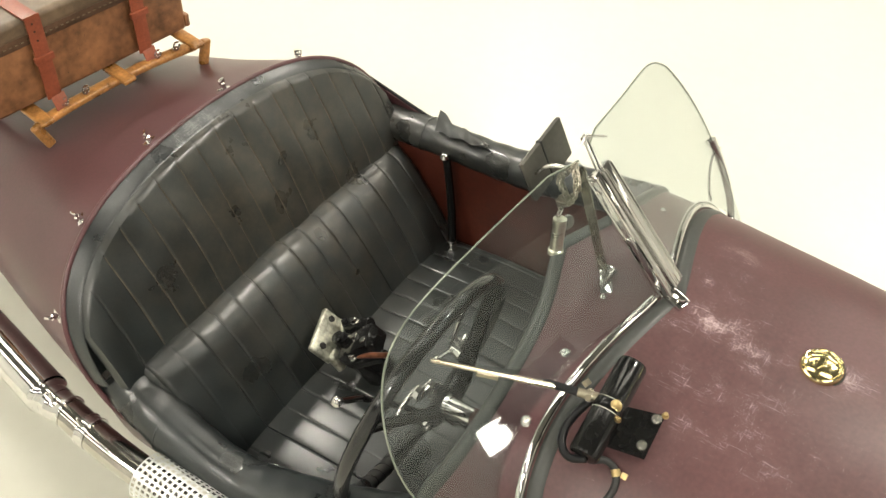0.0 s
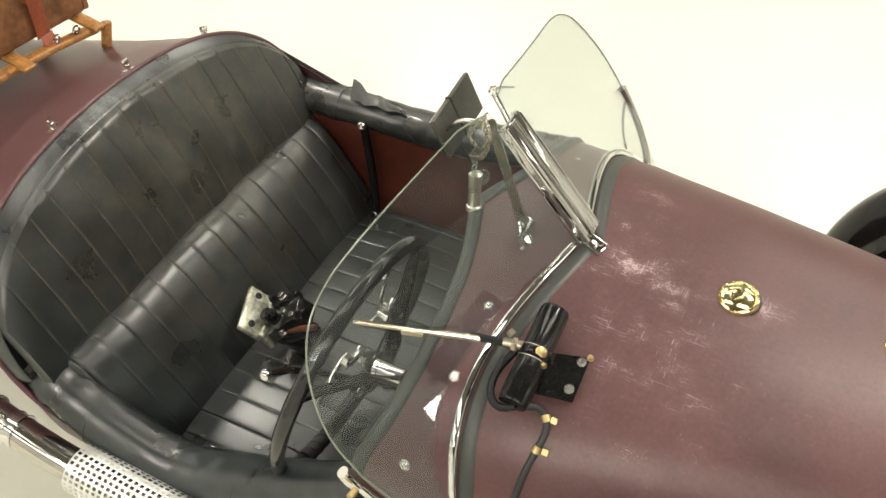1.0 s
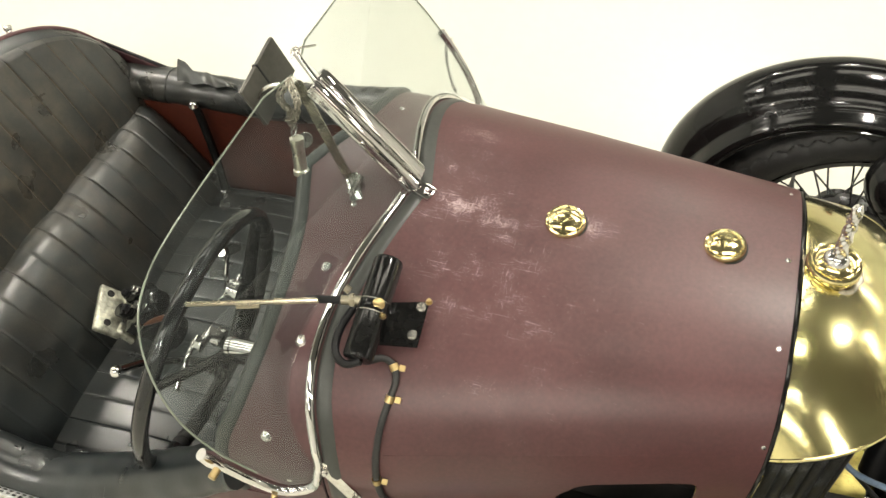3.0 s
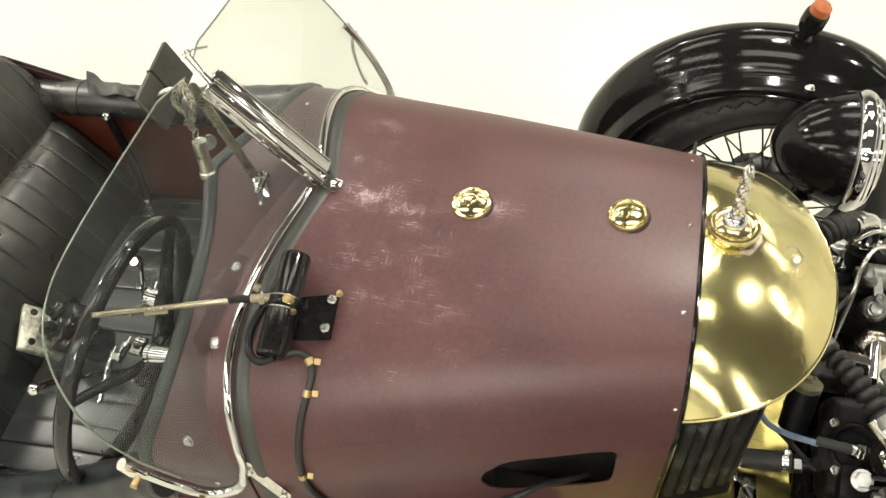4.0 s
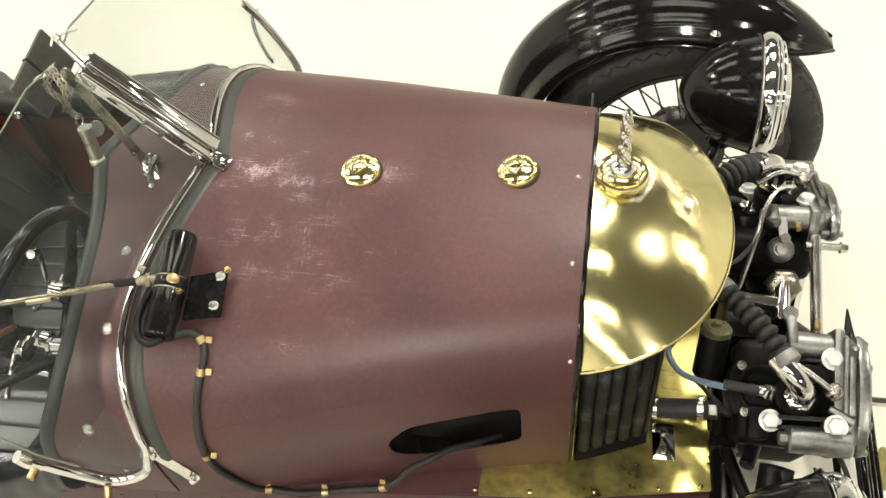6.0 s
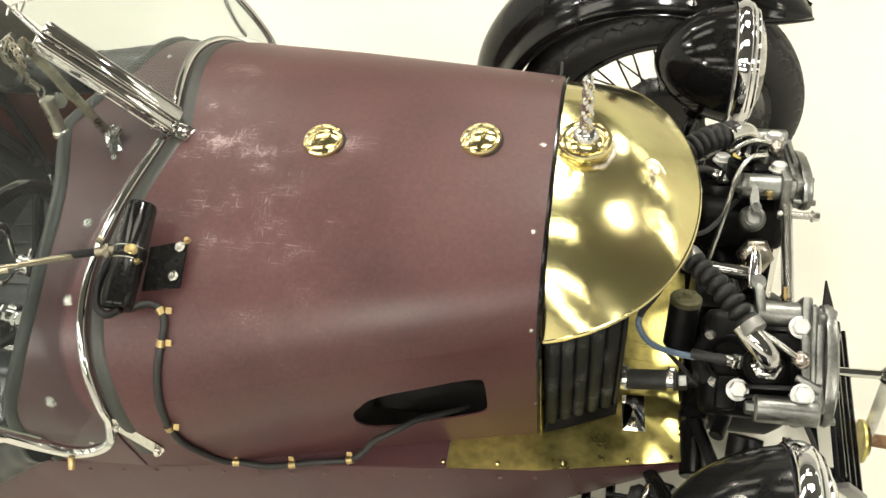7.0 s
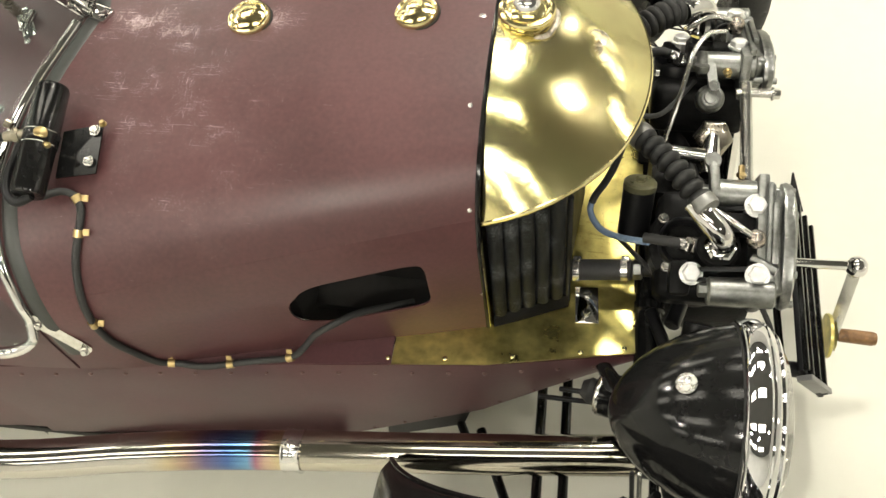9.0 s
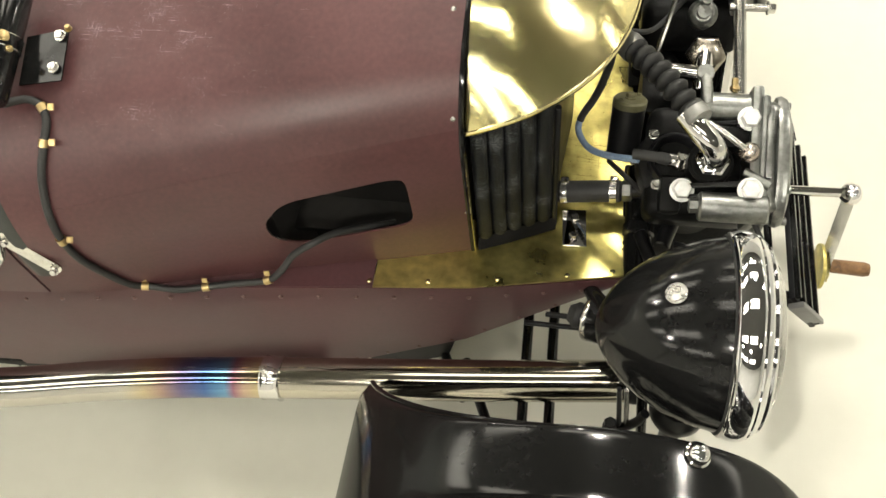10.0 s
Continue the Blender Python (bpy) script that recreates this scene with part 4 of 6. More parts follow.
# ---- filler caps ----
def filler_cap(x, y, k):
    p, n = on_skin(x, find_u(x, y, 0.84))
    m = Matrix.Translation(p) @ n.to_track_quat("Z", "Y").to_matrix().to_4x4() @ pose(0, 0, 0, 7, 0, 0) @ pose(0, 0, 0, 0, 0, 55 * k - 20) @ Matrix.Diagonal((0.87, 0.87, 1, 1))
    cap = part("filler_cap", lathe([(0.0335, -0.002), (0.0355, 0.001), (0.0350, 0.006), (0.0330, 0.0090), (0.0305, 0.0098), (0.0290, 0.0084), (0.0275, 0.0080), (0.0230, 0.0102), (0.0150, 0.0120), (0.0070, 0.0128), (0, 0.0130)], 48, m), BRASS, car, "polished brass filler cap")
    part("cap_seat", lathe([(0.036, -0.004), (0.038, -0.001), (0.0375, 0.0012), (0.0345, 0.0016)], 48, m), DARK, cap)
    hook = [(-0.013, 0.010, 0.0115), (-0.004, 0.014, 0.0118), (0.008, 0.012, 0.0120), (0.010, 0.004, 0.0128), (0.003, -0.004, 0.0132), (-0.003, -0.013, 0.0120)]
    part("emblem", tube([m @ q for q in smooth_path(hook, 5)], [0.0016] * 6 + [0.0024] * 8 + [0.0019] * 6 + [0.0014] * 6, 8, flat=0.5), BRASS, cap, "raised brass emblem")
    part("emblem", tube([m @ q for q in smooth_path([(-0.015, -0.003, 0.0118), (-0.010, -0.009, 0.0118), (-0.012, 0.001, 0.0124)], 5)], 0.0024, 8, flat=0.6), BRASS, cap)
    return cap


filler_cap(0.217, -0.019, 1)
filler_cap(0.450, -0.002, 2)

# ---- radiator cap and mascot ----
top = max((cowl_point(a / 60, 0.5) for a in range(61)), key=lambda q: -abs(q.x - 0.597))
cb = part("radiator_cap", lathe([(0.0345, -0.014), (0.0345, 0.002), (0.0365, 0.004), (0.0385, 0.007), (0.0385, 0.016), (0.0370, 0.0185), (0.0330, 0.0195), (0.0300, 0.0175), (0.0260, 0.0172), (0.0230, 0.0195), (0.0180, 0.0215), (0.0120, 0.0230)], 48, pose(0.600, 0.0, top.z)), BRASS, car, "polished brass radiator cap")
WELD = mat("old_solder", (0.42, 0.38, 0.33), 0.45, 0.7, 0.4, 60, 220, 0.0015, 0.15)
part("cap_weld", grid(lambda a, b: pose(0.600, 0, top.z - 0.001) @ Vector(((0.0395 + 0.0022 * math.sin(a * 44) * math.sin(a * 17) + 0.0042 * math.cos(2 * math.pi * b)) * math.cos(2 * math.pi * a), (0.0395 + 0.0022 * math.sin(a * 44) * math.sin(a * 17) + 0.0042 * math.cos(2 * math.pi * b)) * math.sin(2 * math.pi * a), 0.0035 * math.sin(2 * math.pi * b) - 0.10 * (0.0395 * math.sin(2 * math.pi * a)) ** 2 / 0.04)), 72, 10, True, True), WELD, cb, "rough grey solder round the cap")
part("mascot_foot", lathe([(0.015, 0.020), (0.0185, 0.024), (0.0185, 0.028), (0.0150, 0.033), (0.0105, 0.036)], 24, pose(0.600, 0.0, top.z)), CHROME, cb, "chrome mascot foot")


def mascot(a, b):
    """A tapering twisted figure with a knobbly surface."""
    q = 2 * math.pi * b
    r = 0.0092 - 0.0022 * a + 0.0012 * math.sin(3 * q + 26 * a) + 0.0009 * math.sin(5 * q - 40 * a) * math.sin(33 * a)
    r *= min(1.0, (1 - a) * 9 + 0.35)
    return Vector((0.600 + r * math.cos(q), 0.012 * a + r * math.sin(q), top.z + 0.034 + 0.094 * a))


mv = grid(mascot, 60, 24, close_v=True)
part("mascot", (mv[0], mv[1] + [tuple(range(len(mv[0]) - 24, len(mv[0])))]), CHROME, cb, "upright twisted chrome mascot")
# embossed oval badge on the cowl: a ring with fanned ridges
bp = cowl_point(0.455, 0.49)
bn = (cowl_point(0.455, 0.50) - bp).cross(cowl_point(0.44, 0.49) - bp).normalized()
bn = bn if bn.z > 0 else -bn
bm0 = Matrix.Translation(bp + bn * 0.003) @ bn.to_track_quat("Z", "Y").to_matrix().to_4x4()
RELIEF = mat("worn_brass_relief", (0.66, 0.60, 0.44), 0.13, 1.0, 0.2, 60, 260, 0.0012, 0.08)
badge = part("cowl_badge", lathe([(0.0215, -0.006), (0.0215, -0.0016), (0.0203, -0.0004), (0.0190, -0.0012), (0.0160, -0.0012), (0.010, -0.0006), (0, -0.0004)], 40, bm0 @ Matrix.Diagonal((1.42, 1, 1, 1))), RELIEF, cowl, "embossed oval brass badge")
for k in range(11):
    a = radians(-70 + 17 * k)
    d = Vector((math.sin(a) * 1.3, math.cos(a), 0))
    part("badge_ridge", tube([bm0 @ (d * r + Vector((-0.004, -0.005, h))) for r, h in ((0.004, 0.0008), (0.010, 0.0012), (0.0165, 0.0002))], [0.0012, 0.0014, 0.0008], 6), RELIEF, badge)

# seam strip between bonnet and cowl
part("bonnet_seam", tube([skin(0.5585, u, 0.002) for u in [i / 50 * 1.57 - 0.58 for i in range(51)]], 0.0035, 8), BLACK, car, "black welt between bonnet and cowl")
part("seam_edge", tube([skin(0.5605, u, 0.0015) for u in [0.70 + i / 14 * 0.3 for i in range(15)]], 0.0030, 8), BRASS, car)

# ---- windscreen ----
PC0, PC1 = Vector((-0.022, 0, 0.832)), Vector((-0.200, 0, 1.040))
PANE = [(0.022, 1.026), (0.075, 1.023), (0.20, 0.990), (0.293, 0.963), (0.350, 0.942), (0.397, 0.914), (0.433, 0.876), (0.460, 0.830), (0.474, 0.785), (0.476, 0.735), (0.468, 0.690), (0.456, 0.645), (0.440, 0.622)]

PANE_L = [(0.022, 1.030), (0.060, 1.026), (0.214, 0.984), (0.337, 0.952), (0.392, 0.934), (0.430, 0.915), (0.462, 0.888), (0.488, 0.837), (0.494, 0.790), (0.480, 0.735), (0.444, 0.690), (0.404, 0.652)]


def screen(side):
    end = Vector((-0.150, -0.490, 0.722)) if side < 0 else Vector((-0.127, 0.490, 0.726))
    nor = (PC1 - PC0).cross(end - PC0).normalized()

    def at(y, z):
        y = side * y
        if y > 0:
            z -= 0.03 * y
        x = PC0.x - (nor.y * y + nor.z * (z - PC0.z)) / nor.x
        return Vector((x, y, z))
    foot = []
    for i in range(13):
        u = 0.72 * (1 - i / 12)
        q = skin(rear_edge(u if side < 0 else -u) - 0.002, u if side < 0 else -u, 0.002)
        foot.append(Vector((q.x, side * max(0.018, abs(q.y)), q.z)))
    rim = PANE if side < 0 else PANE_L
    line = [at(y, z) for y, z in rim[:1]] + [v for v in smooth_path([at(y, z) for y, z in rim[1:10]], 5)] + [at(y, z) for y, z in rim[10:]]
    line += [q - nor * (q - PC0).dot(nor) for q in foot[1:]]
    pane = part("windscreen_pane", slab(line, 0.004), GLASS, car, "clear glass windscreen pane with a polished edge", False)
    part("glass_edge", tube([q + nor * 0.002 for q in line[:43]], 0.0016, 6), EDGE, pane, "bright polished glass edge")
    # chrome channel along the scuttle
    base = [skin(rear_edge(u) - 0.002, u if side < 0 else -u, 0.006) for u in [0.02 + i / 30 * 0.70 for i in range(31)]]
    if side < 0:
        way = smooth_path([base[0], base[5], base[10], base[15], base[20], base[25], base[28], (-0.050, -0.437, 0.622), (-0.092, -0.450, 0.610), (-0.135, -0.460, 0.644), (-0.174, -0.474, 0.708)], 8)
    else:
        way = base
    k = len(way) - 1
    ch = part("screen_channel", tube(way, [lerp(0.0070, 0.0095, max(0.0, i / k - 0.5) * 2) if side < 0 else 0.0075 for i in range(k + 1)], 14), CHROME, car, "chrome windscreen channel")
    strip = [skin(rear_edge(u) + 0.018, u if side < 0 else -u, 0.001) for u in [i / 34 * 0.86 for i in range(35)]]
    part("rubber_strip", tube(strip, 0.013, 10, flat=0.35), TRIM_GREY, ch, "grey rubber strip")
    # outer clamp arm
    a, b = base[-1], at(0.482, 0.735)
    if side < 0:
        mid = Vector((-0.120, -0.458, 0.628))
        arm = part("clamp_jaw", tube([(-0.166, -0.472, 0.692), (-0.176, -0.476, 0.712), (-0.184, -0.480, 0.728)], [0.010, 0.0125, 0.009], 14), CHROME, car, "chrome windscreen clamp")
    else:
        mid = Vector((-0.085, 0.478, 0.668))
        arm = part("clamp_arm", tube(smooth_path([(-0.133, 0.471, 0.748), (-0.109, 0.475, 0.706), (-0.080, 0.474, 0.652), (-0.057, 0.467, 0.602), (-0.048, 0.452, 0.575)], 6), 0.0080, 14), CHROME, car, "chrome windscreen clamp arm")
    if side < 0:
        part("clamp_bolt", rod(b + Vector((0.0, -0.006, -0.02)), b + Vector((-0.002, -0.022, -0.02)), 0.006, 10), GOLD_CLIP, arm)
        part("clamp_bolt", rod(mid + Vector((0.02, -0.004, -0.012)), mid + Vector((0.022, -0.018, -0.022)), 0.005, 10), GOLD_CLIP, arm)
    else:
        part("clamp_bolt", rod((-0.118, 0.476, 0.722), (-0.117, 0.488, 0.722), 0.0028, 8), STEEL, arm)
        part("clamp_strap", tube(smooth_path([(-0.121, 0.460, 0.727), (-0.117, 0.452, 0.700), (-0.112, 0.450, 0.672), (-0.104, 0.450, 0.640), (-0.096, 0.450, 0.622)], 5), [0.003] + [0.0085] * 19 + [0.006], 12, flat=0.3), CHROME, arm, "bowed chrome strap")
    f = a + Vector((0.048, side * 0.006, -0.052))
    if side < 0:
        a, f = Vector((-0.041, -0.412, 0.655)), Vector((0.010, -0.418, 0.584))
    part("stay", join(flat_bar(a + Vector((0.002, side * 0.008, 0.0)), f + Vector((0, side * 0.006, 0)), 0.017, 0.004, (0.1, side, 0.6)), hexbolt(along(f + Vector((0, side * 0.008, 0.001)), f + Vector((0.1, side * 1, 0.6)))[0], 0.005, 0.006), hexbolt(along(a + Vector((0.008, side * 0.010, -0.010)), a + Vector((0.108, side * 1, 0.6)))[0], 0.004, 0.005)), STEEL, arm, "flat bright stay")
    # centre channel
    c0, c1 = PC0 + Vector((0.0, side * 0.013, 0.004)), Vector((-0.174, side * 0.013, 1.006))
    m, n = along(c0, c1)
    w = part("centre_channel", join(block(0.020, 0.016, n, m @ pose(0, 0, n / 2), 0.003), block(0.006, 0.02, n * 0.94, m @ pose(0.009, 0, n / 2), 0.002), *[rod(m @ Vector((e, -side * 0.002 + q, 0.004)), m @ Vector((e, -side * 0.002 + q, n - 0.004)), 0.0032, 8) for e, q in ((0.010, 0.008), (-0.010, 0.008), (0.010, -0.008), (-0.010, -0.008))]), CHROME, car, "chrome centre post of the windscreen")
    for k in (0.12, 0.5, 0.88):
        part("bolt", hexbolt(m @ pose(0.011, 0, n * k, 0, 90, 0), 0.004, 0.004), STEEL, w)
    return pane


EDGE = mat("glass_edge", (0.20, 0.22, 0.18), 0.2, 0.2, 0.1, 30, 90)
for s in (-1, 1):
    screen(s)
post = part("post_foot", join(block(0.055, 0.026, 0.008, pose(-0.018, -0.012, 0.836, 0, 6, -18), 0.003), hexbolt(pose(0.000, -0.018, 0.839), 0.006, 0.007), hexbolt(pose(-0.020, -0.011, 0.842), 0.005, 0.006)), CHROME, car, "chrome foot of the windscreen post")
part("post_pin", join(tube([(-0.172, 0, 1.004), (-0.192, 0.008, 1.024), (-0.205, 0.014, 1.036)], 0.0045, 10), tube([Vector((-0.207, 0.016, 1.038)) + Vector((0.004 * math.cos(q), 0.005 * math.cos(q), 0.006 * math.sin(q))) for q in [i * math.pi / 6 for i in range(12)]], 0.0015, 6, True)), CHROME, post)
part("split_pin", tube(smooth_path([(-0.202, -0.008, 1.044), (-0.200, 0.006, 1.050), (-0.190, 0.022, 1.045), (-0.182, 0.034, 1.040)], 4), 0.0016, 6), STEEL, post)
brace = part("brace", join(flat_bar((-0.190, -0.022, 1.006), (-0.123, -0.028, 0.826), 0.014, 0.005, (0.1, -0.7, 0.6)), *[tube([Vector((-0.190, -0.026, 1.008)).lerp(Vector((-0.123, -0.032, 0.829)), k) + Vector((0.0048 * math.cos(q), -0.0005, 0.0034 * math.sin(q))) for q in [i * math.pi / 6 for i in range(12)]], 0.0011, 6, True) for k in (0.15, 0.42, 0.55, 0.85)]), mat("tarnished_nickel", (0.32, 0.29, 0.23), 0.2, 1.0, 0.25, 30, 120), car, "flat tarnished windscreen brace")
part("brace_clamp", join(block(0.022, 0.05, 0.02, pose(-0.118, -0.032, 0.822, 20, 0, 30), 0.005), rod((-0.118, -0.05, 0.826), (-0.112, -0.012, 0.832), 0.006), hexbolt(pose(-0.106, -0.058, 0.812), 0.008, 0.005)), CHROME, brace, "chrome brace clamp")

# rear-view mirror on the post
mm = Matrix.Translation((-0.2745, 0.037, 0.948)) @ pose(0, 0, 0, 5, -22, 0)
mirror = part("mirror", block(0.008, 0.122, 0.073, mm, 0.003), mat("mirror_back", (0.055, 0.052, 0.044), 0.4, 0.3, 0.2, 20, 120), car, "flat grey-brown rear-view mirror")
part("mirror_band", block(0.0095, 0.004, 0.076, mm @ pose(0, -0.004, 0), 0.001), BLACK_SATIN, mirror)
part("mirror_face", block(0.002, 0.116, 0.067, mm @ pose(-0.006, 0, 0), 0.0), CHROME, mirror, "silvered mirror glass")
part("mirror_arm", tube(smooth_path([(-0.266, -0.012, 0.958), (-0.250, -0.018, 0.984), (-0.228, -0.016, 0.996), (-0.205, -0.010, 0.990), (-0.182, -0.008, 0.985)], 4), 0.0032, 8), STEEL, mirror)

# whistle on a chain, hung from the screen's top corner
CHAIN = mat("tarnished_chain", (0.40, 0.37, 0.31), 0.3, 1.0, 0.3, 60, 200)
chain_pts = smooth_path([(-0.202, -0.018, 1.012), (-0.222, -0.022, 0.978), (-0.212, -0.016, 0.945), (-0.228, 0.0, 0.915), (-0.230, 0.014, 0.885)], 6)
link = None
whistle_root = thing("whistle", "small nickel whistle hanging on a chain from the windscreen", "whistle", at=(-0.225, 0.0, 0.80))
inv = Matrix.Translation((0.225, 0, -0.80))
whistle_root.location = (-0.217, -0.018, 0.818)
for i in range(len(chain_pts) - 1):
    m, n = along(chain_pts[i], chain_pts[i + 1])
    m = inv @ m @ pose(0, 0, n / 2, 90 * (i % 2) * 0, 0, 90 * (i % 2))
    if link is None:
        link = part("chain_link", tube([(0.0052 * math.cos(a), 0, 0.0080 * math.sin(a)) for a in [k * math.pi / 6 for k in range(12)]], 0.0012, 6, True), CHAIN, whistle_root)
        link.matrix_basis = m
    else:
        again(link, m, whistle_root)
loop_pts = smooth_path([(-0.205, -0.016, 1.006), (-0.190, -0.030, 0.985), (-0.196, -0.034, 0.955), (-0.212, -0.022, 0.935), (-0.226, -0.004, 0.915)], 6)
for i in range(len(loop_pts) - 1):
    m, n = along(loop_pts[i], loop_pts[i + 1])
    again(link, inv @ m @ pose(0, 0, n / 2, 0, 0, 90 * (i % 2)), whistle_root)
part("ring", tube([inv @ Vector((-0.231 + 0.0, 0.016 + 0.009 * math.cos(a), 0.874 + 0.010 * math.sin(a))) for a in [k * math.pi / 9 for k in range(18)]], 0.0016, 6, True), STEEL, whistle_root)
wm = inv @ along((-0.230, 0.018, 0.862), (-0.222, 0.0, 0.800))[0]
part("barrel", lathe([(0.006, 0), (0.0115, 0.004), (0.0115, 0.014), (0.0105, 0.016), (0.0105, 0.058), (0.0130, 0.060), (0.0130, 0.067), (0.007, 0.070)], 20, wm), mat("nickel", (0.66, 0.63, 0.52), 0.3, 1.0, 0.15, 40, 160), whistle_root, "tarnished nickel whistle")
part("tag", lathe([(0.012, 0), (0.013, 0.001), (0.012, 0.002)], 20, inv @ pose(-0.225, 0.035, 0.838, 30, 60, 0)), STEEL, whistle_root)

# ---- wiper ----
MA, MB = Vector((-0.006, -0.176, 0.858)), Vector((-0.003, -0.327, 0.820))
m, n = along(MA, MB)
wiper = part("wiper_motor", lathe([(0.012, -0.001), (0.0195, 0.002), (0.0215, 0.007), (0.0218, n * 0.44), (0.0230, n * 0.45), (0.0230, n * 0.56), (0.0218, n * 0.57), (0.0215, n - 0.006), (0.0195, n - 0.001), (0.012, n)], 40, m), BLACK, car, "gloss black cylindrical wiper motor")
for k in (0.45, 0.56):
    part("motor_band", lathe([(0.0225, n * k - 0.001), (0.0236, n * k), (0.0225, n * k + 0.001)], 40, m), STEEL, wiper)
ctr = MA.lerp(MB, 0.5)
part("motor_knob", lathe([(0.008, 0), (0.009, 0.002), (0.007, 0.004), (0.004, 0.0045), (0, 0.005)], 20, along(ctr + Vector((0.009, -0.003, 0.017)), ctr + Vector((0.03, -0.02, 0.06)))[0]), GOLD_CLIP, wiper, "brass knob")
part("motor_knob", lathe([(0.004, 0), (0.005, 0.005), (0.004, 0.008), (0, 0.009)], 16, along(ctr + Vector((0.016, -0.014, 0.008)), ctr + Vector((0.05, -0.03, 0.03)))[0]), GOLD_CLIP, wiper, "brass knob")
br = [Vector(q) for q in ((0.012, -0.226, 0.826), (0.064, -0.212, 0.829), (0.066, -0.276, 0.806), (0.012, -0.285, 0.803))]
part("motor_bracket", slab(br, 0.003), BLACK, wiper, "black bracket plate")
for q in ((0.056, -0.223, 0.828), (0.055, -0.263, 0.814)):
    part("bracket_bolt", hexbolt(Matrix.Translation(q) @ pose(0, 0, 0, 22, 0, 0), 0.0058, 0.006), STEEL, wiper)
part("bracket_bolt", hexbolt(pose(0.064, -0.213, 0.829), 0.004, 0.006), GOLD_CLIP, wiper)
sp0, sp1 = ctr + Vector((-0.018, 0.004, 0.006)), Vector((-0.088, -0.262, 0.842))
part("spindle", join(rod(sp0, sp0.lerp(sp1, 0.45), 0.007), tube([sp0.lerp(sp1, 0.3) + Vector((0, 0.01, 0.008)), sp0.lerp(sp1, 0.42) + Vector((0, 0.014, 0.012))], 0.006, 8), lathe([(0.010, -0.004), (0.011, 0), (0.010, 0.004)], 6, along(sp0.lerp(sp1, 0.2), sp1)[0])), mat("tarnished_steel", (0.30, 0.27, 0.21), 0.3, 1.0, 0.2, 40, 150), wiper, "tarnished wiper spindle")
part("spindle_arm", tube([sp0.lerp(sp1, 0.35), sp1, sp1 + Vector((-0.012, -0.006, 0.002))], 0.007, 8, flat=0.6), BLACK_SATIN, wiper)
wa, wb = Vector((-0.082, -0.262, 0.842)), Vector((-0.232, -0.352, 0.892))
part("wiper_arm", join(tube([wa, wa.lerp(wb, 0.35)], 0.0055, 8, flat=0.6), tube([wa.lerp(wb, 0.3), wb], 0.004, 8, flat=0.6), tube([wa.lerp(wb, 0.45) + Vector((0.0, -0.006, -0.001)), wa.lerp(wb, 0.62) + Vector((0, -0.006, -0.001))], 0.004, 6)), mat("pale_brass", (0.50, 0.45, 0.34), 0.22, 1.0, 0.1, 40, 150), wiper, "pale brass wiper arm")
part("wiper_blade", tube([wa.lerp(wb, 0.28) + Vector((0.004, 0.006, -0.006)), wb + Vector((0.004, 0.006, -0.006))], 0.0035, 6, flat=1.4), RUBBER, wiper)
part("motor_lead", tube(smooth_path([(-0.032, -0.250, 0.834), (-0.042, -0.276, 0.822), (-0.044, -0.300, 0.816), (-0.036, -0.322, 0.812), (-0.018, -0.333, 0.812), (0.002, -0.326, 0.818)], 6), 0.0058, 10), BLACK_SATIN, wiper)

# ---- cable with brass clips down the bonnet ----
cable = thing("cable", "black rubber cable clipped down the bonnet flank", "cable", at=(0.05, -0.33, 0.75))
cm = Matrix.Translation((-0.05, 0.33, -0.75))
way = [(0.006, -0.318, 0.806), (0.022, -0.300, 0.795), (0.038, -0.300, 0.784), (0.047, -0.312, 0.770), (0.045, -0.332, 0.752), (0.040, -0.362, 0.722), (0.040, -0.392, 0.672), (0.047, -0.410, 0.610), (0.062, -0.408, 0.545), (0.080, -0.402, 0.500), (0.100, -0.397, 0.487), (0.145, -0.389, 0.487), (0.185, -0.381, 0.488), (0.230, -0.372, 0.489), (0.275, -0.364, 0.492), (0.300, -0.357, 0.515), (0.322, -0.352, 0.548), (0.352, -0.346, 0.572), (0.380, -0.322, 0.566), (0.408, -0.300, 0.547), (0.45, -0.27, 0.52)]
lifted = []
for x, y, z in way[3:11]:
    lifted.append(skin(x, find_u(x, y, z), 0.007))
run = smooth_path(way[:3] + lifted + way[11:], 6)
part("cable_run", tube([cm @ q for q in run], 0.0052, 10), RUBBER, cable)
for x, y, z in ((0.041, -0.302, 0.780), (0.045, -0.334, 0.750), (0.041, -0.405, 0.640), (0.098, -0.398, 0.488), (0.188, -0.381, 0.488), (0.272, -0.365, 0.492)):
    i = min(range(len(run)), key=lambda k: (run[k] - Vector((x, y, z))).length)
    d = (run[min(i + 1, len(run) - 1)] - run[max(i - 1, 0)])
    m, n = along(run[i] - d.normalized() * 0.005, run[i] + d.normalized() * 0.005)
    clip = part("cable_clip", lathe([(0.0055, 0), (0.0068, 0), (0.0068, 0.010), (0.0055, 0.010)], 16, cm @ m), GOLD_CLIP, cable, "brass cable clip")
    tab = run[i] + Vector((0.012, 0.0, 0.003)) if z > 0.6 else run[i] + Vector((0, 0.004, 0.012))
    part("clip_tab", join(block(0.009, 0.009, 0.002, cm @ Matrix.Translation(tab) @ pose(0, 0, 0, 40 if z > 0.6 else 70, 0, 0), 0.0005, 1)), GOLD_CLIP, clip)

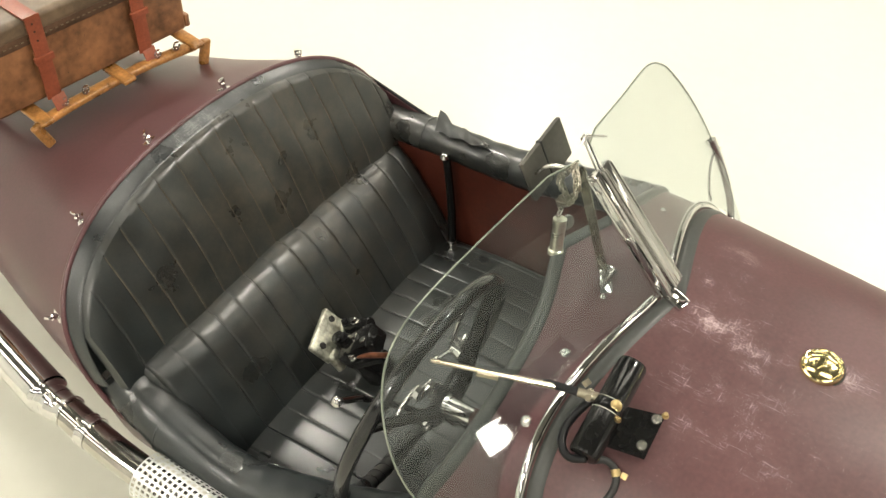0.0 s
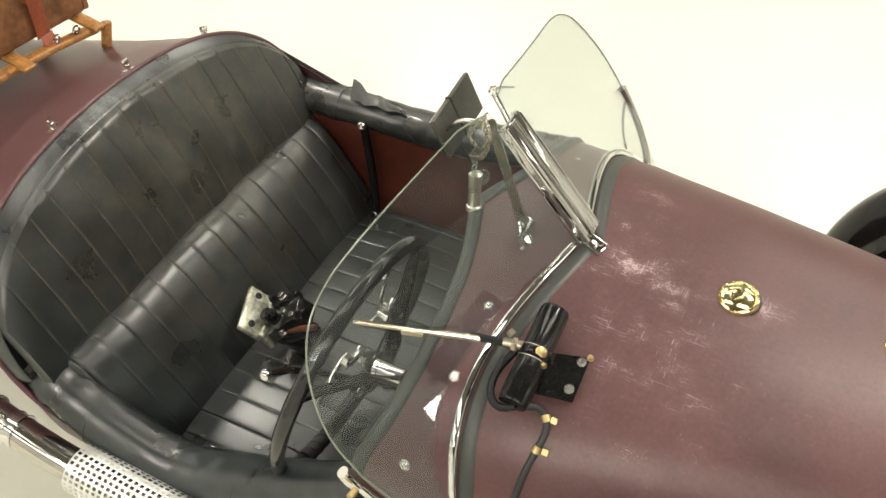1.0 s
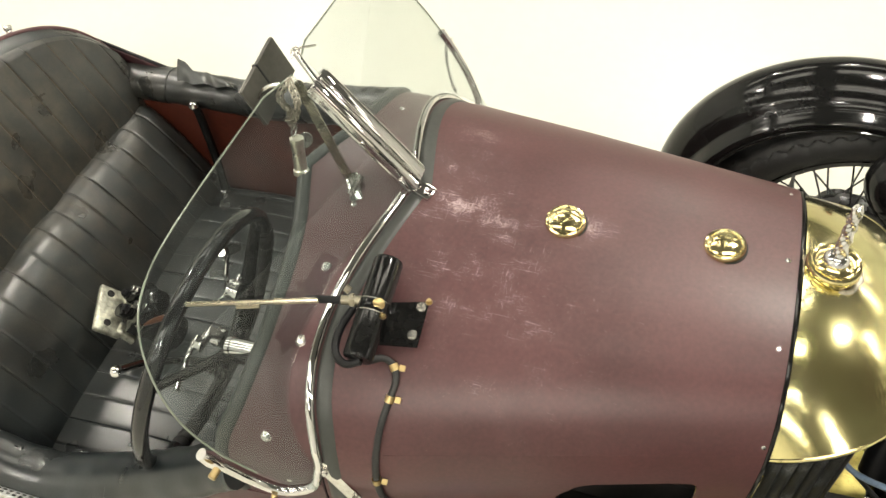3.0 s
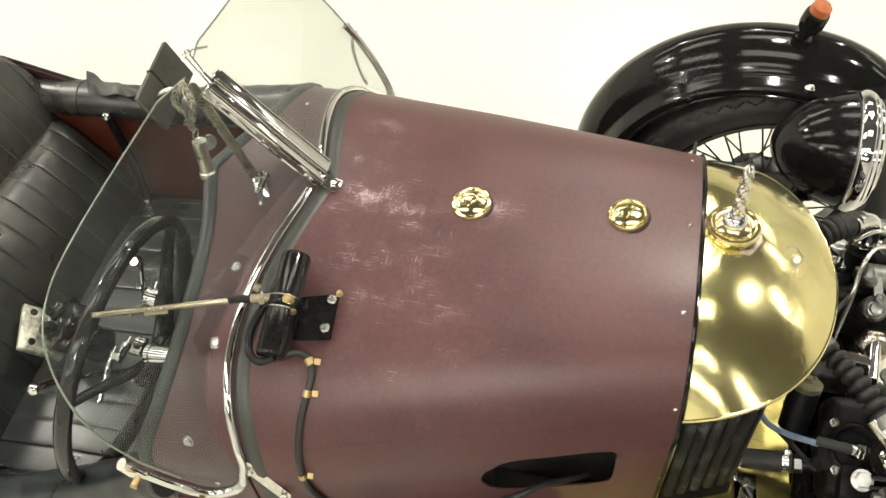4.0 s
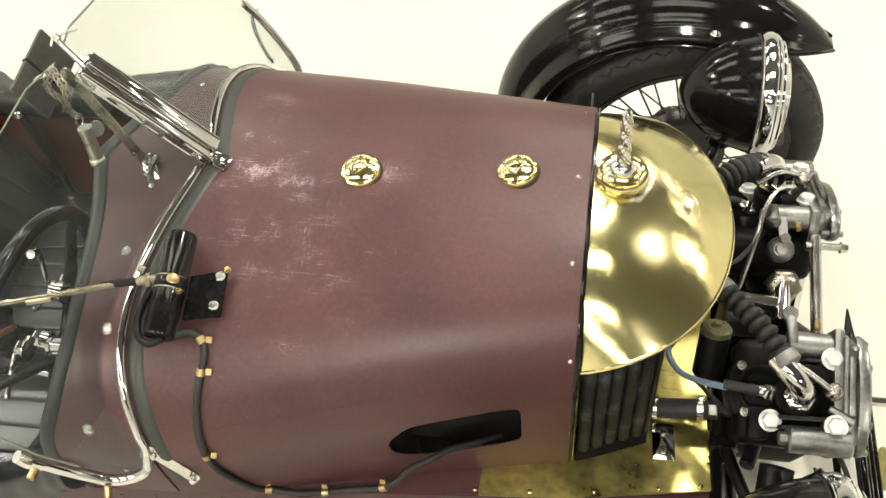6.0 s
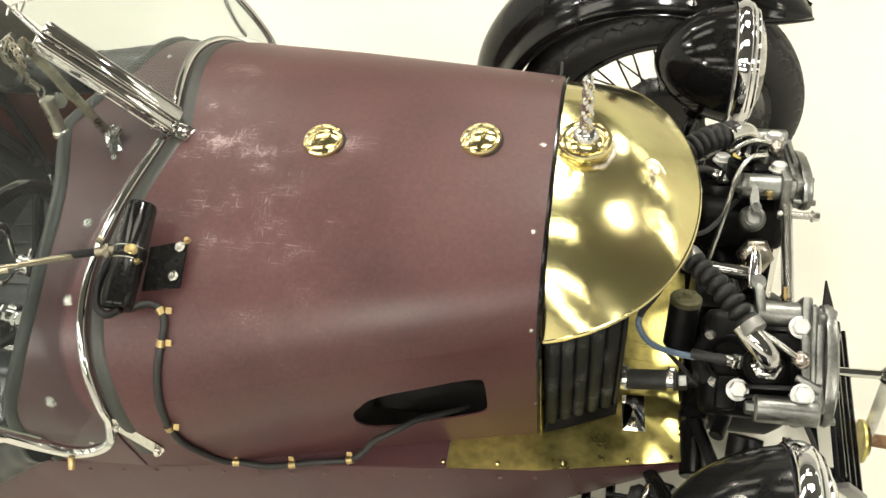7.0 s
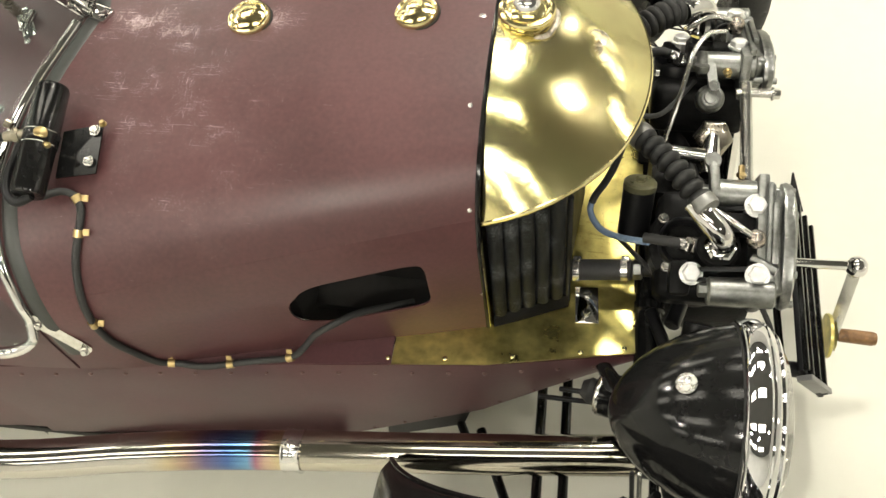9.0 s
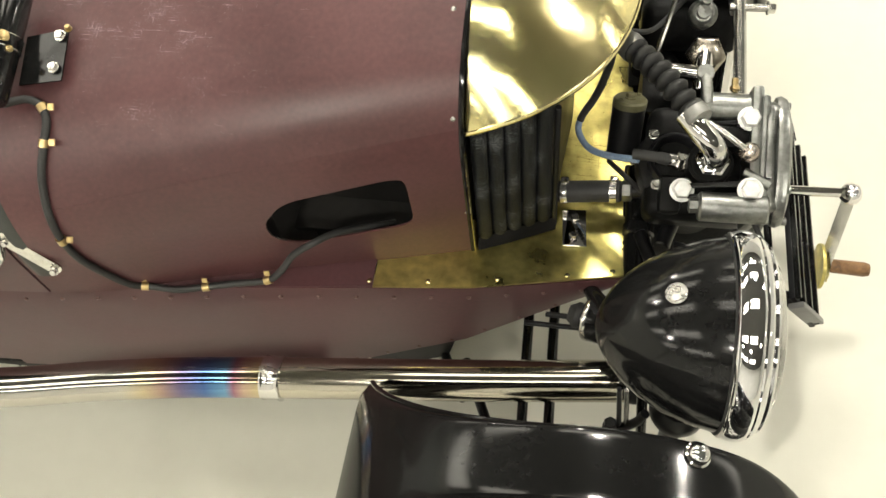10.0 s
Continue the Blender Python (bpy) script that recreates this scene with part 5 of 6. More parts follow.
# ---- radiator ----
core = part("radiator", slab([(0.572, 0.235, 0.447), (0.572, -0.246, 0.447), (0.668, -0.203, 0.447), (0.69, 0, 0.447), (0.668, 0.203, 0.447)], 0.268), BLACK_SATIN, car, "black radiator core with thick rounded fins")
FIN = mat("crackled_black", (0.010, 0.011, 0.012), 0.5, 0, 0.45, 120, 420, 0.003, 0.15, 0, 0.2)
wear_and_shade(FIN, [(0.62, -0.23, 0.6, 0.6, 0.75)], (0.16, 0.17, 0.18), 4.0)
for i in range(5):
    k = (i + 0.5) / 5
    x, y = lerp(0.566, 0.668, k), lerp(-0.254, -0.2085, k)
    part("fin", tube([(x, y, 0.466), (x, y, 0.478), (x, y, 0.60), (x, y, lerp(0.716, 0.745, k))], [0.004, 0.0112, 0.0112, 0.0112], 12), FIN, core)
part("tray_edge", slab([(0.566, -0.262, 0.448), (0.676, -0.214, 0.448), (0.676, -0.206, 0.470), (0.566, -0.252, 0.470)], 0.004), BLACK_SATIN, core)
part("end_post", rod((0.674, -0.207, 0.449), (0.674, -0.207, 0.72), 0.0045), BLACK_SATIN, core)

# chrome bracket on the tray, water hose to the engine
brk = part("tray_bracket", block(0.036, 0.062, 0.004, pose(0.705, -0.212, 0.447, 4, 4, 4), 0.001), CHROME, car, "small chrome bracket bolted to the tray")
for y in (-0.195, -0.228):
    part("bolt", hexbolt(pose(0.705, y, 0.449), 0.006, 0.008), STEEL, brk)
put_rivets([(0.74, -0.10, 0.433), (0.745, -0.19, 0.433), (0.73, -0.245, 0.434), (0.70, -0.255, 0.436)], (0, 0, 1), BRASS_DULL, 1.1)
hose = part("water_hose", rod((0.676, -0.166, 0.474), (0.770, -0.166, 0.486), 0.0165, 18), RUBBER, car, "short black rubber water hose")
for x, z in ((0.686, 0.4755), (0.758, 0.4845)):
    part("hose_clip", join(lathe([(0.0165, -0.005), (0.0182, -0.005), (0.0182, 0.005), (0.0165, 0.005)], 20, pose(x, -0.166, z, 0, 83, 0), True), block(0.012, 0.010, 0.008, pose(x, -0.160, z + 0.020), 0.002)), STEEL, hose, "steel hose clip")
part("hose_nut", lathe([(0.013, 0), (0.0155, 0.002), (0.0155, 0.013), (0.013, 0.015)], 6, pose(0.770, -0.166, 0.486, 0, 83, 0)), ALU, hose)
part("water_pipe", rod((0.783, -0.166, 0.488), (0.835, -0.17, 0.500), 0.011), BLACK_SATIN, hose)

# ---- engine ----
engine = part("engine", lathe([(0.05, -0.11), (0.115, -0.10), (0.130, -0.07), (0.130, 0.05), (0.115, 0.075), (0.06, 0.085)], 36, pose(0.90, 0, 0.288, 0, 90, 0)), ENGINE, car, "black and aluminium V-twin engine with chrome fittings")
part("timing_cover", lathe([(0.02, 0.0), (0.085, 0.002), (0.090, 0.012), (0.082, 0.028), (0.03, 0.036)], 32, pose(0.985, -0.01, 0.30, 0, 90, 0)), ALU, engine, "aluminium timing cover")


def head_side(s):
    M = pose(0.89, -0.2, 0.585, 24, 0, 0)
    if s > 0:
        drop = Matrix.Translation((-0.012, 0, -0.012))
    else:
        drop = Matrix.Identity(4)

    def put(name, vf, material, label="", smooth=True):
        vs = [M @ Vector(v) for v in vf[0]]
        vf = (vs, vf[1])
        if s > 0:
            vf = mirrored(vf)
            vf = ([drop @ v for v in vf[0]], vf[1])
        return part(name, vf, material, engine, label, smooth)

    put("cylinder", lathe([(0.05, -0.28), (0.062, -0.27), (0.064, -0.10), (0.060, -0.09)], 32, pose(-0.01, 0.02, 0)), ENGINE, "black engine cylinder")
    put("cylinder_head", join(block(0.150, 0.160, 0.08, pose(-0.018, 0.02, -0.055), 0.022, 3), lathe([(0.068, -0.06), (0.072, -0.05), (0.068, -0.024), (0.060, -0.018)], 28, pose(-0.035, 0.02, 0)), lathe([(0.030, -0.03), (0.030, 0.028), (0.026, 0.032)], 24, pose(-0.012, 0.011, 0)), block(0.05, 0.03, 0.04, pose(0.02, 0.045, 0.02), 0.008), block(0.03, 0.05, 0.03, pose(-0.06, -0.03, -0.008), 0.008)), ENGINE, "oily black cylinder head")
    put("plug_well", lathe([(0.036, -0.03), (0.038, -0.004), (0.034, 0.002), (0.029, -0.004), (0.026, -0.022)], 28, pose(-0.055, 0.020, 0.0), True), BLACK_SATIN)
    for x, y in ((-0.078, -0.015), (-0.085, 0.055), (0.005, 0.062), (-0.010, -0.045)):
        put("small_nut", hexbolt(pose(x, y, -0.012), 0.006, 0.010), STEEL)
    # rocker box
    put("rocker_barrel", join(rod((-0.028, 0.088, 0.022), (0.060, 0.088, 0.022), 0.0205, 22), rod((-0.040, 0.088, 0.022), (-0.026, 0.088, 0.022), 0.012, 6)), ALU, "aluminium rocker barrel")
    put("rocker_barrel", join(rod((-0.028, -0.052, 0.046), (0.060, -0.052, 0.046), 0.0195, 22), rod((-0.040, -0.052, 0.046), (-0.026, -0.052, 0.046), 0.010, 6)), ALU, "aluminium rocker barrel")
    put("rocker_box", join(block(0.016, 0.185, 0.075, pose(0.042, 0.022, 0.012), 0.006), block(0.040, 0.150, 0.052, pose(0.056, 0.022, 0.012), 0.014, 3), block(0.010, 0.150, 0.012, pose(0.052, 0.025, 0.048), 0.004)), ALU, "cast aluminium rocker box")
    put("rocker_cover", join(lathe([(0.070, 0.0), (0.088, 0.002), (0.090, 0.008), (0.086, 0.016), (0.066, 0.021), (0.02, 0.022)], 40, pose(0.069, 0.022, 0.008, 0, 90, 0) @ Matrix.Diagonal((0.42, 1, 1, 1)))), ALU, "rounded aluminium rocker cover")
    for y, z in ((0.100, 0.016), (0.062, 0.038), (-0.020, 0.040), (-0.058, 0.018)):
        put("cover_stud", rod((0.056, y, z - 0.012), (0.092, y, z - 0.012), 0.0055, 10), ALU)
    # head bolts and stays
    for x, y, z in ((0.033, 0.0685, 0.0445), (0.035, -0.0293, 0.058), (-0.046, -0.026, 0.014)):
        put("head_bolt", join(hexbolt(pose(x, y, z), 0.0132, 0.012), rod((x, y, z - 0.05), (x, y, z), 0.0095)), ZINC, "bright hexagon head bolt")
    for bar in (block(0.090, 0.007, 0.006, pose(-0.004, -0.020, 0.036, 0, -28, 0), 0.002), block(0.090, 0.006, 0.006, pose(-0.004, -0.034, 0.034, 0, -28, 0), 0.002), block(0.06, 0.006, 0.006, pose(0.005, 0.066, 0.030, 0, -15, 0), 0.002)):
        put("stay_bar", bar, BLACK_SATIN)
    # spark plug
    put("spark_plug", join(lathe([(0.012, -0.002), (0.0125, 0.006), (0.010, 0.008)], 6, pose(-0.050, 0.016, 0.0) @ pose(0, 0, 0, 0, -62, 0)), lathe([(0.0125, -0.012), (0.0135, -0.006), (0.0125, -0.002)], 20, pose(-0.050, 0.016, 0.0) @ pose(0, 0, 0, 0, -62, 0)), lathe([(0.008, 0.006), (0.010, 0.009), (0.009, 0.018), (0.006, 0.022)], 14, pose(-0.050, 0.016, 0.0) @ pose(0, 0, 0, 0, -62, 0))), STEEL, "steel spark plug")
    put("plug_boot", tube(smooth_path([(-0.064, 0.016, 0.008), (-0.085, 0.018, 0.014), (-0.112, 0.022, 0.006)], 5), [0.0085] * 4 + [0.0075] * 7, 12), RUBBER, "black plug boot")
    # chrome elbow
    put("elbow_nut", lathe([(0.0215, 0), (0.0235, 0.003), (0.0235, 0.012), (0.020, 0.0145)], 6, pose(-0.012, 0.011, 0.036)), CHROME, "chrome hexagon nut")
    put("water_elbow", tube(smooth_path([(-0.012, 0.011, 0.045), (-0.012, 0.012, 0.068), (-0.018, 0.018, 0.086), (-0.036, 0.036, 0.094), (-0.056, 0.058, 0.094)], 6), 0.0158, 20), CHROME, "chrome water elbow")
    # rocker oil pipe with a ball end
    put("oil_pipe", tube(smooth_path([(0.031, 0.019, 0.066), (0.010, 0.030, 0.076), (-0.016, 0.045, 0.082), (-0.05, 0.065, 0.07)], 5), 0.0045, 10), STEEL)
    put("ball_end", lathe([(0.008, -0.014), (0.0115, -0.009), (0.0138, 0.0), (0.0115, 0.008), (0.006, 0.0125), (0, 0.0136)], 20, pose(0.031, 0.0193, 0.063)), mat("coppery_steel", (0.42, 0.37, 0.33), 0.25, 1.0, 0.2, 40, 160), "coppery steel ball end")
    put("rocker_arm", join(tube([(0.028, -0.004, 0.050), (0.060, -0.022, 0.056)], 0.0065, 10), block(0.009, 0.085, 0.012, pose(0.057, 0.03, 0.055), 0.003)), ALU)
    # lever on the inner barrel
    put("lever", join(tube([(-0.022, 0.088, 0.040), (-0.024, 0.110, 0.040), (-0.026, 0.130, 0.034)], 0.008, 12, flat=0.6), lathe([(0.011, -0.005), (0.012, 0), (0.011, 0.005)], 18, pose(-0.026, 0.132, 0.034))), ALU, "aluminium lever")
    put("grease_nipple", join(rod((0.015, 0.110, 0.022), (0.015, 0.130, 0.022), 0.0045, 8), rod((0.015, 0.113, 0.022), (0.015, 0.119, 0.022), 0.007, 6)), GOLD_CLIP)
    put("pushrod_tube", rod((0.045, 0.06, -0.30), (0.045, 0.07, -0.01), 0.012), CHROME, "chrome pushrod tube")
    put("pushrod_tube", rod((0.045, -0.02, -0.30), (0.045, -0.03, 0.0), 0.012), CHROME, "chrome pushrod tube")


for s in (-1, 1):
    head_side(s)


BELLOWS = mat("dark_bellows_rubber", (0.011, 0.011, 0.011), 0.50, 0, 0.25, 20, 220, 0.0004, 0.1, 0, 0.35)


def bellows(a, b, bend, r):
    path = smooth_path([a, bend, b], 72)
    n = len(path)
    rad = [r + (0.0010 + 0.0084 * abs(math.sin(math.pi * 8 * i / (n - 1))) ** 0.75 if 2 < i < n - 3 else 0.002) for i in range(n)]
    h = part("bellows_hose", tube(path, rad, 24), BELLOWS, engine, "ribbed black rubber bellows hose")
    return h


right_end, right_top = Vector((0.846, -0.189, 0.697)), Vector((0.764, -0.085, 0.703))
bellows(right_end, right_top, right_end.lerp(right_top, 0.5) + Vector((0, 0, 0.008)), 0.0088)
left_end, left_top = Vector((0.838, 0.208, 0.668)), Vector((0.752, 0.130, 0.695))
bellows(left_end, left_top, left_end.lerp(left_top, 0.5) + Vector((0, 0, 0.010)), 0.0128)
for a, b in ((right_end, right_top), (right_top, right_end), (left_end, left_top), (left_top, left_end)):
    m, n = along(a - (b - a).normalized() * 0.012, b)
    part("hose_clamp", lathe([(0.014, 0), (0.0178, 0.001), (0.0188, 0.006), (0.0188, 0.016), (0.0178, 0.020)], 28, m), mat("grey_clamp", (0.20, 0.20, 0.19), 0.4, 0.6, 0.2, 40, 150), engine, "dull grey hose clamp")
part("hose_stub", rod(right_top, right_top + Vector((-0.03, 0.04, 0.002)), 0.015), ALU, engine)
part("hose_stub", rod(left_top, left_top + Vector((-0.04, -0.03, 0.002)), 0.015), ALU, engine)

# ignition lead, oil canister, cross pipes
lead = smooth_path([(0.786, -0.175, 0.577), (0.745, -0.154, 0.555), (0.717, -0.134, 0.545), (0.701, -0.108, 0.55), (0.705, -0.096, 0.57), (0.720, -0.088, 0.60), (0.732, -0.084, 0.64), (0.739, -0.080, 0.69), (0.735, -0.05, 0.72)], 7)
part("ignition_lead", tube(lead, 0.0048, 10), BLUE, engine, "blue-grey ignition lead")
part("lead_sleeve", tube(lead[26:], 0.0056, 10), RUBBER, engine)
can = pose(0.768, -0.106, 0.495, -26, 3, 0) @ Matrix.Diagonal((0.80, 0.80, 0.90, 1))
part("oil_canister", lathe([(0.026, 0), (0.030, 0.004), (0.0305, 0.09), (0.028, 0.096)], 32, can), BLACK_SATIN, engine, "black oil canister with an olive cap")
part("canister_cap", join(lathe([(0.0312, 0.090), (0.0312, 0.100), (0.028, 0.103), (0.010, 0.104)], 32, can), hexbolt(can @ pose(0, 0, 0.104), 0.009, 0.008), hexbolt(can @ pose(0.016, 0.014, 0.103), 0.004, 0.004), hexbolt(can @ pose(-0.016, -0.012, 0.103), 0.004, 0.004)), OLIVE, engine, "olive-brown canister cap")
part("cross_pipe", join(rod((0.800, -0.006, 0.580), (0.868, -0.010, 0.574), 0.0125, 18), rod((0.872, -0.040, 0.566), (0.880, 0.030, 0.574), 0.0135, 18)), CHROME, engine, "chrome cross pipe")
part("pipe_union", lathe([(0.016, 0), (0.027, 0.003), (0.030, 0.006), (0.030, 0.018), (0.022, 0.024)], 6, along((0.880, 0.020, 0.578), (0.882, 0.06, 0.55))[0]), mat("stained_union", (0.36, 0.33, 0.28), 0.28, 1.0, 0.25, 30, 150), engine, "large stained steel hexagon union")
part("float_disc", join(lathe([(0.024, -0.040), (0.026, -0.036), (0.026, -0.016), (0.0285, -0.014), (0.0285, -0.008), (0.0265, -0.006), (0.0265, 0.0), (0.0215, 0.003), (0.0165, 0.001), (0.0130, 0.002), (0.0120, 0.010), (0, 0.011)], 32, pose(0.870, 0.066, 0.622, 34, 0, 0) @ Matrix.Diagonal((0.76, 0.76, 0.9, 1))), flat_bar((0.872, 0.076, 0.640), (0.868, 0.104, 0.652), 0.014, 0.007, (0, -0.5, 0.8)), lathe([(0.0078, -0.006), (0.0086, 0.0), (0.0078, 0.006), (0.004, 0.006), (0.004, 0.002)], 20, pose(0.872, 0.073, 0.642, 34, 0, 0))), ALU, engine, "round aluminium cap")
part("mixture_rod", rod((0.919, 0.085, 0.640), (0.932, -0.075, 0.545), 0.0095), STEEL, engine, "bright steel cross rod")
part("rod_end", hexbolt(along((0.932, -0.07, 0.548), (0.933, -0.09, 0.54))[0], 0.011, 0.01), STEEL, engine)
part("rod_end", join(rod((0.905, 0.070, 0.632), (0.965, 0.070, 0.632), 0.006), hexbolt(pose(0.958, 0.070, 0.632, 0, 90, 0), 0.008, 0.012)), STEEL, engine)
part("oil_line", tube(smooth_path([(0.890, 0.175, 0.655), (0.862, 0.155, 0.668), (0.840, 0.115, 0.668), (0.828, 0.070, 0.650), (0.812, 0.020, 0.615), (0.800, -0.01, 0.58)], 6), 0.0038, 8), STEEL, engine, "thin bright oil line")
part("front_mount", join(block(0.05, 0.10, 0.16, pose(0.80, -0.13, 0.36), 0.008), block(0.05, 0.10, 0.16, pose(0.80, 0.13, 0.36), 0.008), block(0.06, 0.10, 0.22, pose(0.82, 0, 0.42), 0.012)), ENGINE, engine)
for s in (-1, 1):
    part("chassis_tube", join(rod((0.800, s * 0.10, 0.455), (0.800, s * 0.30, 0.425), 0.021, 20), rod((0.800, s * 0.195, 0.443), (0.800, s * 0.215, 0.440), 0.0235, 20)), BLACK, engine, "thick black cross tube")
part("manifold", tube(smooth_path([(0.87, -0.26, 0.50), (0.86, -0.32, 0.46), (0.83, -0.40, 0.40), (0.815, -0.42, 0.36), (0.80, -0.41, 0.345)], 6), 0.026, 18), BLACK_SATIN, engine, "black exhaust manifold")
for a, b, r in (((0.83, -0.25, 0.47), (0.86, -0.16, 0.47), 0.012), ((0.845, -0.30, 0.44), (0.93, -0.27, 0.50), 0.010), ((0.80, -0.22, 0.46), (0.83, -0.30, 0.46), 0.010), ((0.83, 0.10, 0.50), (0.86, 0.02, 0.47), 0.016)):
    part("linkage", join(rod(a, b, r), hexbolt(along(b, Vector(b) * 2 - Vector(a))[0], r * 1.3, r)), BLACK_SATIN, engine)
for pts in ([(0.93, -0.27, 0.60), (0.955, -0.31, 0.56), (0.95, -0.34, 0.50), (0.90, -0.33, 0.46)], [(0.75, -0.10, 0.47), (0.775, -0.15, 0.50), (0.80, -0.19, 0.52), (0.83, -0.2, 0.50)], [(0.72, -0.03, 0.60), (0.75, 0.02, 0.62), (0.80, 0.05, 0.60), (0.85, 0.12, 0.60)]):
    part("control_cable", tube(smooth_path(pts, 6), 0.004, 8), RUBBER, engine)

# ---- starting handle and front plate ----
handle = part("starting_handle", rod((0.99, -0.008, 0.292), (1.150, -0.008, 0.296), 0.0085, 16), CHROME, car, "chrome starting handle with a wooden grip")
part("handle_sleeve", rod((0.99, -0.008, 0.292), (1.055, -0.008, 0.2935), 0.0125, 16), BLACK_SATIN, handle)
part("handle_knuckle", lathe([(0.010, -0.016), (0.017, -0.010), (0.0195, 0.0), (0.017, 0.010), (0.010, 0.016), (0, 0.018)], 20, pose(1.160, -0.010, 0.296, 0, 90, 0)), CHROME, handle)
part("handle_arm", flat_bar((1.160, -0.012, 0.288), (1.150, -0.066, 0.155), 0.021, 0.008, (-0.25, -0.8, 0.55)), STEEL, handle)
part("handle_disc", join(lathe([(0.012, -0.004), (0.040, -0.003), (0.041, 0.0), (0.040, 0.003), (0.012, 0.004)], 36, pose(1.138, -0.074, 0.162, 0, 90, 0))), BRASS_DULL, handle, "dull brass disc")
part("handle_star", lathe([(0.010, 0.004), (0.030, 0.006), (0.012, 0.010)], 9, pose(1.144, -0.072, 0.160, 0, 90, 0)), CHROME, handle)
part("handle_grip", lathe([(0.011, 0), (0.0125, 0.004), (0.0128, 0.03), (0.0132, 0.058), (0.011, 0.066), (0.005, 0.068)], 20, pose(1.160, -0.064, 0.150, 0, 92, -2)), mat("dark_worn_wood", (0.17, 0.085, 0.030), 0.4, 0, 0.5, 14, 140, 0.0005, 0.12), handle, "worn wooden grip")
PM = pose(1.0885, -0.025, 0.2195, 0, -30, 0)
pl = part("front_plate", block(0.010, 0.355, 0.110, PM, 0.002), BLACK_SATIN, car, "black ribbed metal front plate")
for z in (-0.048, -0.012, 0.026, 0.050):
    part("plate_rib", block(0.014, 0.352, 0.008, PM @ pose(0.007, 0, z), 0.002), BLACK, pl)
part("plate_end", block(0.026, 0.010, 0.115, PM @ pose(0.006, -0.180, 0.0, 12, 0, 0), 0.002), mat("grey_end", (0.16, 0.16, 0.16), 0.35, 0.5), pl, "grey bevelled plate end")
part("plate_rail", rod((1.055, -0.15, 0.165), (1.040, 0.12, 0.20), 0.007), BLACK, pl)
part("plate_stay", rod((0.99, -0.165, 0.20), (1.090, -0.170, 0.205), 0.014), BLACK_SATIN, pl)
part("plate_peak", slab([(1.062, 0.145, 0.26), (1.092, 0.145, 0.235), (1.070, 0.205, 0.275)], 0.004), BLACK_SATIN, pl)

# ---- front axle tubes ----
for s in (1, -1):
    for x, z in ((0.640, 0.235), (0.682, 0.235)):
        part("axle_tube", rod((x, s * 0.20, z), (x + 0.008, s * 0.62, z), 0.0085, 14), BLACK, car, "black front axle tube")
    part("axle_tube", rod((0.54, s * 0.33, 0.20), (0.66, s * 0.60, 0.20), 0.0085, 14), BLACK, car)
    part("lamp_bracket", join(tube(smooth_path([(0.72, s * 0.27, 0.40), (0.76, s * 0.34, 0.43), (0.785, s * 0.42, 0.45), (0.80, s * 0.448, 0.48)], 5), 0.011, 12), lathe([(0.026, 0), (0.030, 0.006), (0.024, 0.022), (0.020, 0.030)], 20, pose(0.803, s * 0.452, 0.474))), BLACK, car, "black headlamp bracket")
    if s > 0:
        part("bracket_boss", lathe([(0.018, -0.02), (0.026, -0.012), (0.028, 0.0), (0.022, 0.012), (0.012, 0.016)], 20, along((0.735, 0.285, 0.405), (0.70, 0.27, 0.40))[0]), BLACK_SATIN, car)
        part("tie_rod", rod((0.62, 0.26, 0.395), (0.735, 0.285, 0.405), 0.006), BLACK_SATIN, car)
    part("under_fin", slab([(0.366, s * 0.308, 0.16), (0.529, s * 0.308, 0.285), (0.529, s * 0.308, 0.254), (0.508, s * 0.308, 0.172), (0.496, s * 0.308, 0.156), (0.358, s * 0.308, 0.074)], 0.004), BLACK_SATIN, car, "dark grey stiffening plate under the sill")
    part("fin_stay", rod((0.500, s * 0.308, 0.165), (0.545, s * 0.40, 0.195), 0.008, 12), BLACK_SATIN, car)
    if s < 0:
        part("lamp_badge", lathe([(0.015, 0), (0.0155, 0.002), (0.012, 0.0035), (0.010, 0.003), (0, 0.004)], 24, Matrix.Translation((0.8225, -0.4590, 0.7135)) @ pose(0, 0, 0, 4, -20, 0) @ Matrix.Diagonal((0.82, 0.82, 1, 1))), mat("satin_silver", (0.58, 0.57, 0.54), 0.28, 1.0, 0.3, 90, 420, 0.006, 0.1), car, "round silvery lamp badge")

# pivot behind the right headlamp, and the lamp's stem down to the wing stay
pivot = part("bracket_pivot", lathe([(0.010, -0.022), (0.030, -0.021), (0.034, -0.018), (0.034, 0.016), (0.031, 0.020), (0.012, 0.021)], 32, along((0.752, -0.333, 0.388), (0.80, -0.350, 0.40))[0]), BLACK, car, "black ribbed bracket pivot")
part("pivot_ring", lathe([(0.0345, -0.017), (0.0356, -0.015), (0.0356, -0.012), (0.0345, -0.010)], 32, along((0.752, -0.333, 0.388), (0.80, -0.350, 0.40))[0]), STEEL, pivot)
part("pivot_boot", lathe([(0.012, 0.0), (0.019, 0.002), (0.020, 0.006), (0.017, 0.009), (0.020, 0.013), (0.020, 0.019), (0.017, 0.022), (0.012, 0.030)], 24, along((0.735, -0.330, 0.386), (0.66, -0.310, 0.386))[0]), RUBBER, pivot)
for a, z in ((0.672, 0.386), (0.640, 0.352)):
    part("tie_rod", rod((a, -0.322, z - 0.012), (0.724, -0.330, z), 0.0042, 10), BLACK_SATIN, pivot)
